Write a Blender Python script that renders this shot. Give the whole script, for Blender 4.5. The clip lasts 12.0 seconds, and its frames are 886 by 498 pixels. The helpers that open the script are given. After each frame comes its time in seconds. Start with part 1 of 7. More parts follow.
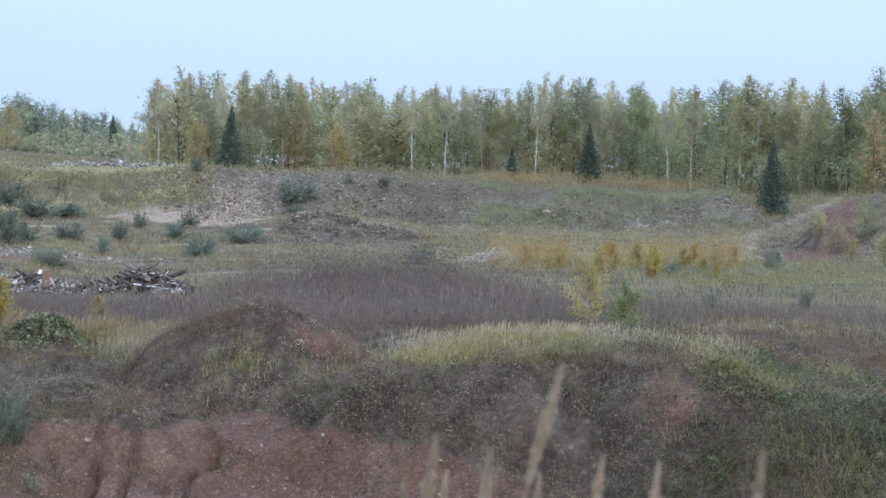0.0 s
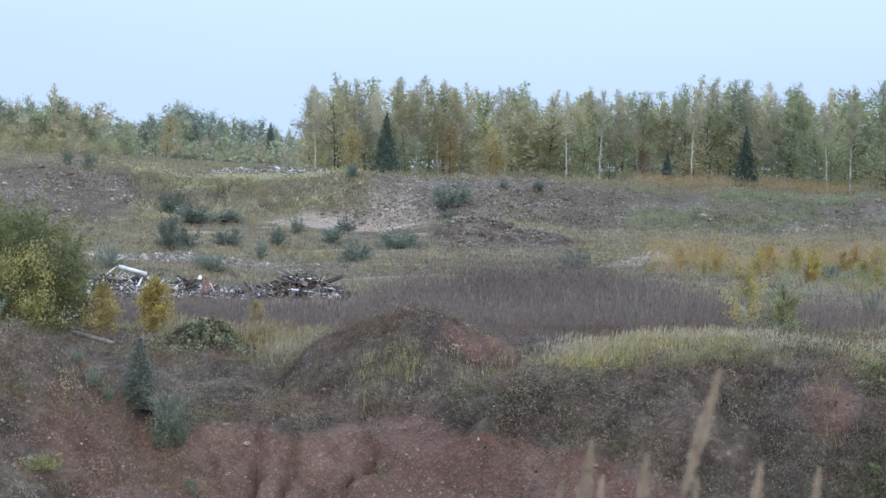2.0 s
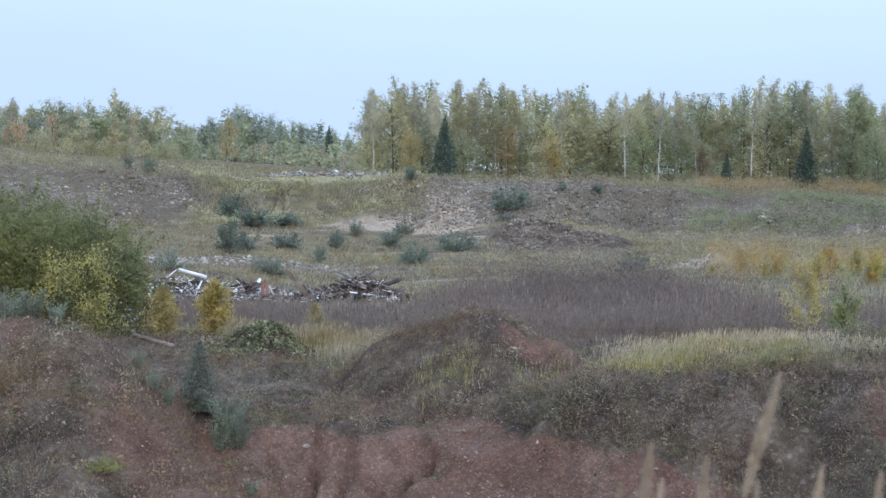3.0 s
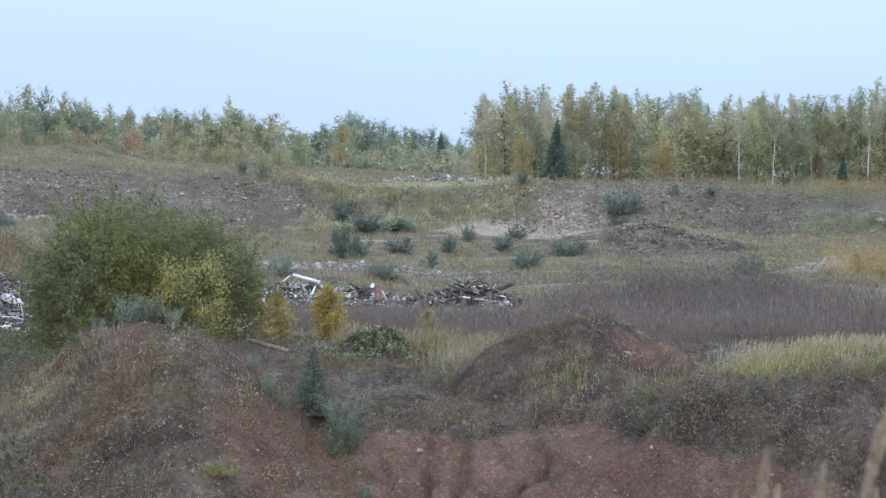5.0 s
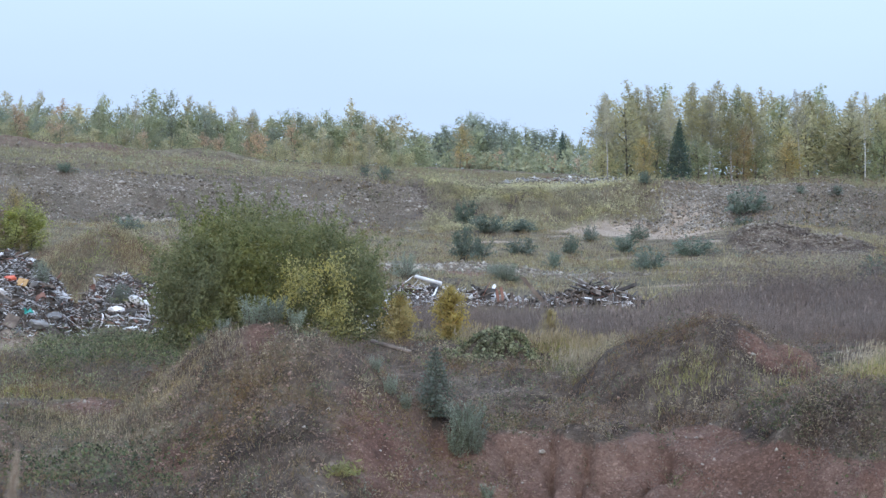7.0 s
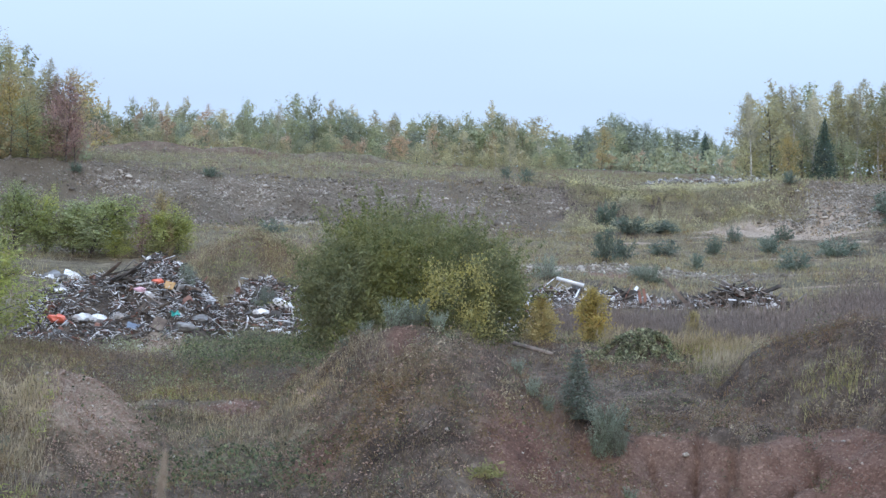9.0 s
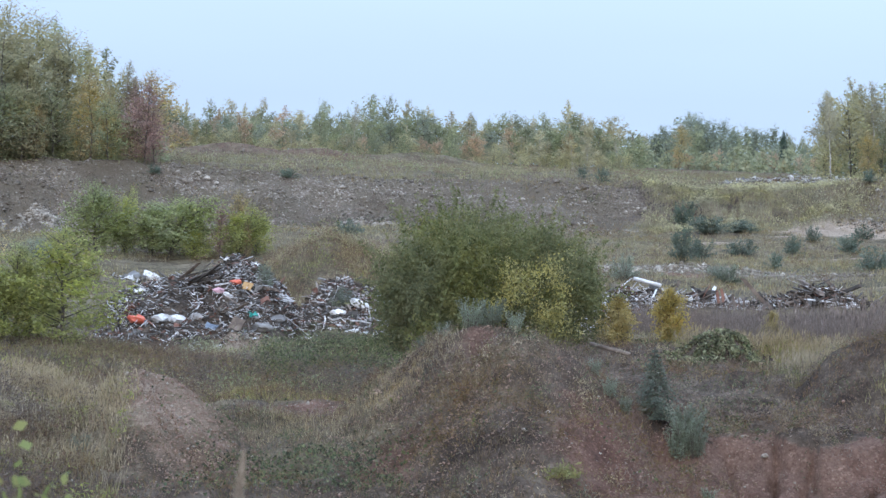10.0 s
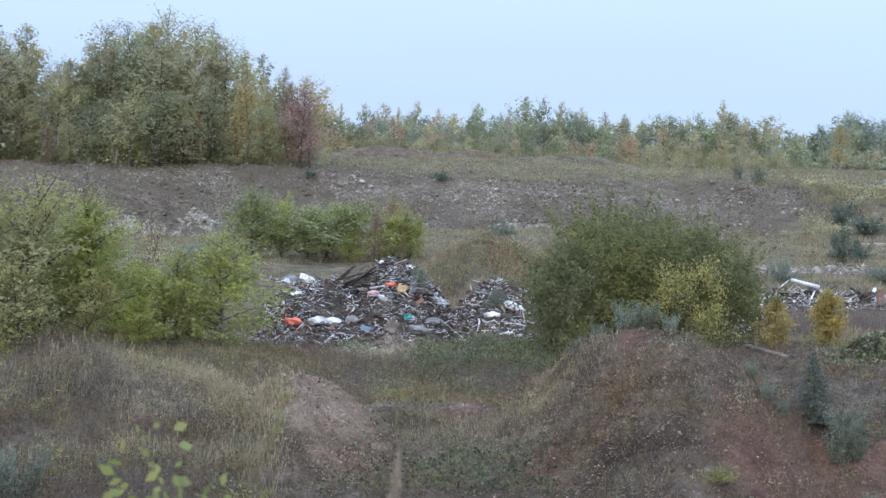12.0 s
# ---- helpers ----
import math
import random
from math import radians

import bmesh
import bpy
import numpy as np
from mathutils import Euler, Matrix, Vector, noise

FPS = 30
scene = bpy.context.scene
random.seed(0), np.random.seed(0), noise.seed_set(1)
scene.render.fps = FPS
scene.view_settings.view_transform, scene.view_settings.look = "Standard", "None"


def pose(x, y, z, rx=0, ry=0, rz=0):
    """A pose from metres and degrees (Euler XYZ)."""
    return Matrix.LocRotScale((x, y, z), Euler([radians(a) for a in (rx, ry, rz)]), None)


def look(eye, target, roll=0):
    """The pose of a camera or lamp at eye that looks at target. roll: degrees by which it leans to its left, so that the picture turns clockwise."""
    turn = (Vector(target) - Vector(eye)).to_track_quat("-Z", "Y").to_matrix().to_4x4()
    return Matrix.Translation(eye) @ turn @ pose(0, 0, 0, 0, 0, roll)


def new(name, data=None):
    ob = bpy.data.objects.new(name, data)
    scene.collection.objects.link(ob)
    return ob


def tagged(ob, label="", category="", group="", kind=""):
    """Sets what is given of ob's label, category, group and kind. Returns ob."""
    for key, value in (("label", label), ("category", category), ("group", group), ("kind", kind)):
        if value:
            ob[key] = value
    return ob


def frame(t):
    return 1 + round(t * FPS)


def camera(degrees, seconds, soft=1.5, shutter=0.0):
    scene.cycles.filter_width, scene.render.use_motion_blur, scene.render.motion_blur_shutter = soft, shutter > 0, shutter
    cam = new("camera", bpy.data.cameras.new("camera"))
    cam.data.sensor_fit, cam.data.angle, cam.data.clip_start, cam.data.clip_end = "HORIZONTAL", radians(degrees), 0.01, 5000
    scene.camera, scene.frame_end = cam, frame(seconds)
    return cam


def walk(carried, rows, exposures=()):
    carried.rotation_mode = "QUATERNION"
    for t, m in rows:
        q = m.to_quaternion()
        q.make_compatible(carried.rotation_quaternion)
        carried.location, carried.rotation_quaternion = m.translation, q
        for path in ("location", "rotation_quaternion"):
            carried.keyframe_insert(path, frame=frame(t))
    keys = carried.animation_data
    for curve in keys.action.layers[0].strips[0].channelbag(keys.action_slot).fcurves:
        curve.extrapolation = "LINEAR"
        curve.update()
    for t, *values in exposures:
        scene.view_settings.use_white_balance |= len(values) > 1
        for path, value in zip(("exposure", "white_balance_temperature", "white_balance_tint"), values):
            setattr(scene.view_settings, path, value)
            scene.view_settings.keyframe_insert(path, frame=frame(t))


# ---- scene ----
# ---- camera ----
EYE = 1.6
cam = camera(28.11, 12.0, soft=1.45)
cam.data.dof.use_dof, cam.data.dof.focus_distance, cam.data.dof.aperture_fstop = True, 75.0, 6.5
# seconds, compass turn to the right, upward tilt, lean (degrees)
ROWS = [
    (0.0, -0.011, 1.994, -1.470), (0.5, -1.296, 1.995, -1.401), (1.0, -2.643, 1.992, -1.420),
    (1.5, -3.864, 2.007, -1.387), (2.0, -5.025, 2.019, -1.433), (2.5, -5.989, 2.026, -1.407),
    (3.0, -6.917, 2.062, -1.372), (5.0, -10.560, 2.131, -1.269), (5.5, -11.618, 2.109, -1.230),
    (6.0, -12.572, 2.099, -1.251), (6.5, -13.527, 2.090, -1.206), (7.0, -14.497, 2.078, -1.199),
    (9.0, -19.080, 2.054, -1.117), (9.5, -20.307, 2.040, -1.086), (10.0, -21.558, 2.017, -1.063),
    (10.5, -22.924, 2.015, -1.030), (11.0, -24.238, 2.002, -0.984), (11.5, -25.600, 2.007, -0.967),
    (12.0, -26.537, 2.005, -0.985),
]
walk(cam, [(t, pose(0, 0, EYE, 0, 0, -yaw) @ pose(0, 0, 0, 90 + pitch) @ pose(0, 0, 0, 0, 0, -lean)) for t, yaw, pitch, lean in ROWS],
     exposures=((0.0, 0.0, 6360, 13), (12.0, 0.0, 6360, 13)))

# ---- world and sun: an even, bright overcast autumn sky ----
SUN_EL, SUN_AZ = 20.0, 165.0
world = bpy.data.worlds.new("sky")
scene.world = world
world.use_nodes = True
wn, wl = world.node_tree.nodes, world.node_tree.links
bg = wn["Background"]
sky = wn.new("ShaderNodeTexSky")
sky.sky_type = "NISHITA"
sky.sun_disc = False
sky.sun_elevation, sky.sun_rotation = radians(SUN_EL), radians(SUN_AZ)
sky.air_density, sky.dust_density, sky.ozone_density = 1.0, 0.4, 2.0
# thin high cloud over the whole dome: pale blue, with faint broad drifts
wc = wn.new("ShaderNodeTexCoord")
wnoise = wn.new("ShaderNodeTexNoise")
wnoise.inputs["Scale"].default_value, wnoise.inputs["Detail"].default_value = 2.2, 3.0
wmap = wn.new("ShaderNodeMapping")
wmap.inputs["Scale"].default_value = (1, 1, 5)
wl.new(wc.outputs["Generated"], wmap.inputs["Vector"])
wl.new(wmap.outputs["Vector"], wnoise.inputs["Vector"])
wramp = wn.new("ShaderNodeValToRGB")
wramp.color_ramp.elements[0].position, wramp.color_ramp.elements[1].position = 0.3, 0.75
wramp.color_ramp.elements[0].color = (6.5, 8.5, 11.7, 1)
wramp.color_ramp.elements[1].color = (6.9, 9.1, 11.9, 1)
wl.new(wnoise.outputs["Fac"], wramp.inputs["Fac"])
wmix = wn.new("ShaderNodeMix")
wmix.data_type = "RGBA"
wmix.inputs["Factor"].default_value = 0.9
wl.new(sky.outputs["Color"], wmix.inputs["A"])
wl.new(wramp.outputs["Color"], wmix.inputs["B"])
# an overcast dome is brighter overhead than along the horizon
wsep = wn.new("ShaderNodeSeparateXYZ")
wl.new(wc.outputs["Generated"], wsep.inputs["Vector"])
wup = wn.new("ShaderNodeMapRange")
wup.inputs["From Min"].default_value, wup.inputs["From Max"].default_value = 0.12, 1.0
wup.inputs["To Min"].default_value, wup.inputs["To Max"].default_value = 1.0, 3.05
wl.new(wsep.outputs["Z"], wup.inputs["Value"])
wrise = wn.new("ShaderNodeVectorMath")
wrise.operation = "SCALE"
wl.new(wmix.outputs["Result"], wrise.inputs["Vector"])
wl.new(wup.outputs["Result"], wrise.inputs["Scale"])
wl.new(wrise.outputs["Vector"], bg.inputs["Color"])
bg.inputs["Strength"].default_value = 0.092
sun = new("sun", bpy.data.lights.new("sun", "SUN"))
sun.data.energy, sun.data.angle, sun.data.color = 1.65, radians(40), (1.0, 0.92, 0.83)
sa, se = radians(SUN_AZ), radians(SUN_EL)
sun.matrix_world = look((math.sin(sa) * math.cos(se) * 50, math.cos(sa) * math.cos(se) * 50, math.sin(se) * 50), (0, 0, 0))

# ---- materials ----
def nodes_of(name):
    m = bpy.data.materials.new(name)
    m.use_nodes = True
    return m, m.node_tree.nodes, m.node_tree.links, m.node_tree.nodes["Principled BSDF"]


def ramp(n, l, fac, stops):
    r = n.new("ShaderNodeValToRGB")
    els = r.color_ramp.elements
    while len(els) < len(stops):
        els.new(0.5)
    for e, (p, c) in zip(els, stops):
        e.position, e.color = p, (*c, 1)
    l.new(fac, r.inputs["Fac"])
    return r.outputs["Color"]


def grain(n, l, scale, detail=4.0, rough=0.6, vector=None):
    t = n.new("ShaderNodeTexNoise")
    t.inputs["Scale"].default_value, t.inputs["Detail"].default_value, t.inputs["Roughness"].default_value = scale, detail, rough
    if vector is not None:
        l.new(vector, t.inputs["Vector"])
    return t.outputs["Fac"]


def mixed(n, l, fac, a, b, mode="MIX"):
    x = n.new("ShaderNodeMix")
    x.data_type, x.blend_type = "RGBA", mode
    for socket, v in (("Factor", fac), ("A", a), ("B", b)):
        if isinstance(v, (int, float)):
            x.inputs[socket].default_value = v
        elif isinstance(v, tuple):
            x.inputs[socket].default_value = (*v, 1)
        else:
            l.new(v, x.inputs[socket])
    return x.outputs["Result"]


def bumped(n, l, p, height, strength, distance):
    b = n.new("ShaderNodeBump")
    b.inputs["Strength"].default_value, b.inputs["Distance"].default_value = strength, distance
    l.new(height, b.inputs["Height"])
    l.new(b.outputs["Normal"], p.inputs["Normal"])


def leaf_mat(name, colours, spread=0.22, glow=0.42, clump=1.1, swing=0.22):
    """Foliage: leaves, clumps and whole plants each differ in tone; light passes through."""
    m, n, l, p = nodes_of(name)
    geo = n.new("ShaderNodeNewGeometry")
    k = len(colours)
    tuft = grain(n, l, clump, 3.0, 0.65, geo.outputs["Position"])
    pick = n.new("ShaderNodeMath")
    pick.operation = "MULTIPLY_ADD"
    pick.inputs[1].default_value = 0.45
    off = n.new("ShaderNodeMapRange")
    off.inputs["From Min"].default_value, off.inputs["From Max"].default_value = 0.35, 0.65
    off.inputs["To Max"].default_value = 0.55
    l.new(tuft, off.inputs["Value"])
    l.new(geo.outputs["Random Per Island"], pick.inputs[0])
    l.new(off.outputs["Result"], pick.inputs[2])
    c = ramp(n, l, pick.outputs[0], [((i + 0.5) / k, col) for i, col in enumerate(colours)])
    info = n.new("ShaderNodeObjectInfo")
    hsv = n.new("ShaderNodeHueSaturation")
    mr = n.new("ShaderNodeMapRange")
    mr.inputs["To Min"].default_value, mr.inputs["To Max"].default_value = 1 - spread, 1 + spread
    l.new(info.outputs["Random"], mr.inputs["Value"])
    tone = n.new("ShaderNodeMapRange")
    tone.inputs["From Min"].default_value, tone.inputs["From Max"].default_value = 0.35, 0.65
    tone.inputs["To Min"].default_value, tone.inputs["To Max"].default_value = 1 - swing, 1 + swing
    l.new(grain(n, l, clump * 1.7, 3.0, 0.6, geo.outputs["Position"]), tone.inputs["Value"])
    both = n.new("ShaderNodeMath")
    both.operation = "MULTIPLY"
    l.new(mr.outputs["Result"], both.inputs[0])
    l.new(tone.outputs["Result"], both.inputs[1])
    l.new(both.outputs[0], hsv.inputs["Value"])
    pos = grain(n, l, 0.35, 3.0, 0.6, geo.outputs["Position"])
    patch = n.new("ShaderNodeMapRange")
    patch.inputs["From Min"].default_value, patch.inputs["From Max"].default_value = 0.3, 0.7
    patch.inputs["To Min"].default_value, patch.inputs["To Max"].default_value = 0.75, 1.2
    l.new(pos, patch.inputs["Value"])
    l.new(patch.outputs["Result"], hsv.inputs["Saturation"])
    l.new(c, hsv.inputs["Color"])
    l.new(hsv.outputs["Color"], p.inputs["Base Color"])
    p.inputs["Roughness"].default_value = 0.65
    p.inputs["Specular IOR Level"].default_value = 0.25
    tr = n.new("ShaderNodeBsdfTranslucent")
    l.new(hsv.outputs["Color"], tr.inputs["Color"])
    ms = n.new("ShaderNodeMixShader")
    ms.inputs["Fac"].default_value = glow
    l.new(p.outputs["BSDF"], ms.inputs[1])
    l.new(tr.outputs["BSDF"], ms.inputs[2])
    l.new(ms.outputs["Shader"], n["Material Output"].inputs["Surface"])
    return m


def plain_mat(name, colours, scale, rough=0.8, bump=0.3, dist=0.02, metal=0.0, island=0.3):
    """A worn solid surface: mottled at two scales, each piece a little lighter or darker than the next."""
    m, n, l, p = nodes_of(name)
    tc = n.new("ShaderNodeTexCoord")
    v = tc.outputs["Object"]
    big, fine = grain(n, l, scale, 4.0, 0.6, v), grain(n, l, scale * 9, 5.0, 0.7, v)
    k = len(colours)
    c = ramp(n, l, big, [(0.3 + 0.4 * i / max(1, k - 1), col) for i, col in enumerate(colours)])
    c = mixed(n, l, 0.35, c, ramp(n, l, fine, [(0.3, (0.35, 0.35, 0.35)), (0.7, (1, 1, 1))]), "MULTIPLY")
    geo, info = n.new("ShaderNodeNewGeometry"), n.new("ShaderNodeObjectInfo")
    add = n.new("ShaderNodeMath")
    l.new(geo.outputs["Random Per Island"], add.inputs[0])
    l.new(info.outputs["Random"], add.inputs[1])
    mr = n.new("ShaderNodeMapRange")
    mr.inputs["From Max"].default_value = 2
    mr.inputs["To Min"].default_value, mr.inputs["To Max"].default_value = 1 - island, 1 + island
    l.new(add.outputs[0], mr.inputs["Value"])
    hsv = n.new("ShaderNodeHueSaturation")
    l.new(mr.outputs["Result"], hsv.inputs["Value"])
    l.new(c, hsv.inputs["Color"])
    l.new(hsv.outputs["Color"], p.inputs["Base Color"])
    p.inputs["Roughness"].default_value, p.inputs["Metallic"].default_value = rough, metal
    bumped(n, l, p, fine, bump, dist)
    return m


def ground_mat():
    """Turf, dark humus, red clay, grey rubble and pale dried mud, laid out by the soil attribute of the ground sheet."""
    m, n, l, p = nodes_of("ground")
    geo = n.new("ShaderNodeNewGeometry")
    v = geo.outputs["Position"]
    at = n.new("ShaderNodeAttribute")
    at.attribute_name = "soil"
    sep = n.new("ShaderNodeSeparateColor")
    l.new(at.outputs["Color"], sep.inputs["Color"])
    big, mid, fine = grain(n, l, 0.13, 4, 0.6, v), grain(n, l, 0.8, 6, 0.7, v), grain(n, l, 7.0, 6, 0.75, v)
    stripe = n.new("ShaderNodeMapping")
    stripe.inputs["Scale"].default_value = (0.35, 1.0, 1.0)
    l.new(v, stripe.inputs["Vector"])
    drift = grain(n, l, 0.3, 4, 0.6, stripe.outputs["Vector"])

    def pebbles(scale, stops):
        t = n.new("ShaderNodeTexVoronoi")
        t.inputs["Scale"].default_value = scale
        l.new(v, t.inputs["Vector"])
        sp = n.new("ShaderNodeSeparateColor")
        l.new(t.outputs["Color"], sp.inputs["Color"])
        return ramp(n, l, sp.outputs["Red"], stops)

    turf = ramp(n, l, mid, [(0.36, (0.075, 0.054, 0.042)), (0.46, (0.135, 0.103, 0.075)), (0.54, (0.197, 0.156, 0.108)), (0.64, (0.30, 0.243, 0.168))])
    turf = mixed(n, l, ramp(n, l, big, [(0.40, (0, 0, 0)), (0.62, (0.65, 0.65, 0.65))]), turf, (0.128, 0.116, 0.070))
    turf = mixed(n, l, ramp(n, l, drift, [(0.50, (0, 0, 0)), (0.68, (0.7, 0.7, 0.7))]), turf, (0.29, 0.245, 0.16))
    turf = mixed(n, l, 0.35, turf, pebbles(9.0, [(0.0, (0.35, 0.32, 0.28)), (0.5, (0.9, 0.9, 0.9)), (0.93, (1.1, 1.1, 1.1)), (0.97, (2.2, 2.2, 2.2))]), "MULTIPLY")
    clay = ramp(n, l, mid, [(0.34, (0.095, 0.05, 0.037)), (0.46, (0.165, 0.09, 0.066)), (0.55, (0.205, 0.117, 0.087)), (0.66, (0.27, 0.168, 0.128))])
    clay = mixed(n, l, ramp(n, l, drift, [(0.46, (0, 0, 0)), (0.58, (0.55, 0.55, 0.55))]), clay, (0.17, 0.108, 0.082))
    clay = mixed(n, l, ramp(n, l, big, [(0.52, (0, 0, 0)), (0.64, (0.5, 0.5, 0.5))]), clay, (0.255, 0.165, 0.125))
    clay = mixed(n, l, 0.5, clay, pebbles(20.0, [(0.0, (0.55, 0.5, 0.48)), (0.4, (0.92, 0.92, 0.92)), (0.85, (1.15, 1.15, 1.15)), (0.93, (1.8, 1.95, 2.0))]), "MULTIPLY")
    rubble = pebbles(6.5, [(0.0, (0.11, 0.082, 0.062)), (0.4, (0.185, 0.146, 0.112)), (0.75, (0.25, 0.207, 0.165)), (0.92, (0.34, 0.29, 0.24)), (0.98, (0.50, 0.45, 0.39))])
    rubble = mixed(n, l, 0.5, rubble, pebbles(14.0, [(0.0, (0.6, 0.6, 0.6)), (0.6, (1, 1, 1)), (0.9, (1.6, 1.6, 1.6))]), "MULTIPLY")
    rubble = mixed(n, l, ramp(n, l, mid, [(0.42, (0, 0, 0)), (0.58, (0.8, 0.8, 0.8))]), rubble, (0.165, 0.138, 0.102))
    rubble = mixed(n, l, ramp(n, l, drift, [(0.46, (0, 0, 0)), (0.56, (0.85, 0.85, 0.85))]), rubble, (0.145, 0.117, 0.085))
    mud = ramp(n, l, mid, [(0.3, (0.28, 0.208, 0.152)), (0.55, (0.41, 0.32, 0.243)), (0.75, (0.53, 0.435, 0.345))])
    edge = grain(n, l, 1.7, 6, 0.75, v)

    def mask(channel, lo=0.35, hi=0.65):
        s = n.new("ShaderNodeMath")
        s.operation = "ADD"
        e = n.new("ShaderNodeMath")
        e.operation = "MULTIPLY_ADD"
        e.inputs[1].default_value, e.inputs[2].default_value = 1.1, -0.55
        l.new(edge, e.inputs[0])
        l.new(channel, s.inputs[0])
        l.new(e.outputs[0], s.inputs[1])
        return ramp(n, l, s.outputs[0], [(lo, (0, 0, 0)), (hi, (1, 1, 1))])

    humus = ramp(n, l, mid, [(0.36, (0.055, 0.040, 0.032)), (0.46, (0.10, 0.075, 0.058)), (0.54, (0.145, 0.111, 0.085)), (0.64, (0.21, 0.167, 0.128))])
    humus = mixed(n, l, 0.45, humus, pebbles(10.0, [(0.0, (0.5, 0.48, 0.45)), (0.5, (0.95, 0.95, 0.95)), (0.92, (1.2, 1.2, 1.2)), (0.97, (2.4, 2.4, 2.4))]), "MULTIPLY")
    c = mixed(n, l, mask(at.outputs["Alpha"]), turf, humus)
    c = mixed(n, l, mask(sep.outputs["Red"]), c, clay)
    c = mixed(n, l, mask(sep.outputs["Green"]), c, rubble)
    c = mixed(n, l, mask(sep.outputs["Blue"]), c, mud)
    c = mixed(n, l, 0.5, c, ramp(n, l, fine, [(0.3, (0.45, 0.45, 0.45)), (0.65, (1.1, 1.1, 1.1))]), "MULTIPLY")
    l.new(c, p.inputs["Base Color"])
    p.inputs["Roughness"].default_value = 0.95
    p.inputs["Specular IOR Level"].default_value = 0.2
    lumps = n.new("ShaderNodeMath")
    lumps.operation = "MULTIPLY_ADD"
    lumps.inputs[1].default_value = 2.2
    l.new(edge, lumps.inputs[0])
    l.new(fine, lumps.inputs[2])
    bumped(n, l, p, lumps.outputs[0], 0.9, 0.14)
    return m


GROUND = ground_mat()
BARK = plain_mat("bark", [(0.05, 0.042, 0.035), (0.11, 0.095, 0.08), (0.17, 0.15, 0.13)], 1.5, 0.9, 0.5, 0.03)
BIRCH_BARK = plain_mat("birch_bark", [(0.12, 0.11, 0.10), (0.46, 0.44, 0.41), (0.60, 0.58, 0.55)], 0.8, 0.8, 0.3, 0.02)
TWIG = plain_mat("dry_twigs", [(0.10, 0.075, 0.065), (0.17, 0.13, 0.115)], 2.0, 0.9, 0.2)
# Woodland leaves: base colours lifted and greyed, so the colour carries some distance haze.
L_OLIVE = leaf_mat("olive_leaves", [(0.37, 0.355, 0.20), (0.425, 0.395, 0.22), (0.485, 0.43, 0.24), (0.395, 0.375, 0.21)], 0.22, 0.55, clump=0.5, swing=0.25)
L_GREEN = leaf_mat("green_leaves", [(0.27, 0.30, 0.17), (0.315, 0.335, 0.185), (0.365, 0.365, 0.20)], 0.24, 0.55, clump=0.5, swing=0.25)
L_GREY = leaf_mat("grey_green_leaves", [(0.385, 0.37, 0.255), (0.43, 0.40, 0.275), (0.485, 0.43, 0.285)], 0.2, 0.55, clump=0.5, swing=0.25)
# Far-wood copies, greyer and one blued: haze put into the colour.
F_GREEN = leaf_mat("far_green_leaves", [(0.255, 0.285, 0.175), (0.305, 0.325, 0.195), (0.365, 0.365, 0.22)], clump=0.5, swing=0.25)
F_BLUE = leaf_mat("far_hazed_leaves", [(0.225, 0.265, 0.20), (0.265, 0.30, 0.22), (0.31, 0.33, 0.235)])
F_OLIVE = leaf_mat("far_olive_leaves", [(0.37, 0.345, 0.21), (0.43, 0.39, 0.235), (0.50, 0.435, 0.26)], clump=0.5, swing=0.25)
F_RUSSET = leaf_mat("far_russet_leaves", [(0.47, 0.34, 0.22), (0.53, 0.39, 0.255), (0.44, 0.30, 0.225)])
L_YELLOW = leaf_mat("yellow_leaves", [(0.437, 0.334, 0.154), (0.572, 0.440, 0.200), (0.348, 0.309, 0.147), (0.487, 0.311, 0.147)])
L_ORANGE = leaf_mat("orange_leaves", [(0.39, 0.28, 0.14), (0.45, 0.34, 0.165), (0.34, 0.24, 0.13)])
L_RED = leaf_mat("red_leaves", [(0.38, 0.245, 0.21), (0.45, 0.30, 0.25), (0.32, 0.225, 0.21)])
L_LIME = leaf_mat("yellow_green_leaves", [(0.304, 0.338, 0.107), (0.395, 0.406, 0.129), (0.251, 0.298, 0.097), (0.455, 0.414, 0.140)])
L_MAPLE = leaf_mat("maple_leaves", [(0.33, 0.35, 0.11), (0.42, 0.425, 0.135), (0.28, 0.31, 0.10), (0.48, 0.435, 0.15)], 0.12, 0.5, clump=1.3, swing=0.32)
L_BUSH = leaf_mat("bush_leaves", [(0.25, 0.28, 0.125), (0.31, 0.33, 0.145), (0.22, 0.25, 0.115), (0.37, 0.355, 0.16)], 0.14, 0.5, clump=1.3, swing=0.32)
L_DUN = leaf_mat("dun_leaves", [(0.33, 0.32, 0.205), (0.385, 0.36, 0.225), (0.44, 0.40, 0.245)], 0.2, 0.55, clump=0.5, swing=0.25)
L_FLANK = leaf_mat("yellowing_willow_leaves", [(0.43, 0.385, 0.13), (0.49, 0.425, 0.145), (0.37, 0.345, 0.12), (0.32, 0.305, 0.11)], 0.05)
L_SAPLING = leaf_mat("sapling_leaves", [(0.42, 0.33, 0.13), (0.47, 0.365, 0.14), (0.36, 0.31, 0.125), (0.44, 0.30, 0.12)], 0.08)
L_DIM = leaf_mat("fading_maple_leaves", [(0.30, 0.30, 0.135), (0.37, 0.35, 0.155), (0.43, 0.385, 0.165), (0.26, 0.265, 0.125)], 0.14, 0.5, 1.0, 0.28)
L_DUSKY = leaf_mat("dusky_needles", [(0.105, 0.135, 0.105), (0.135, 0.165, 0.125), (0.175, 0.20, 0.15)], 0.2, 0.2)
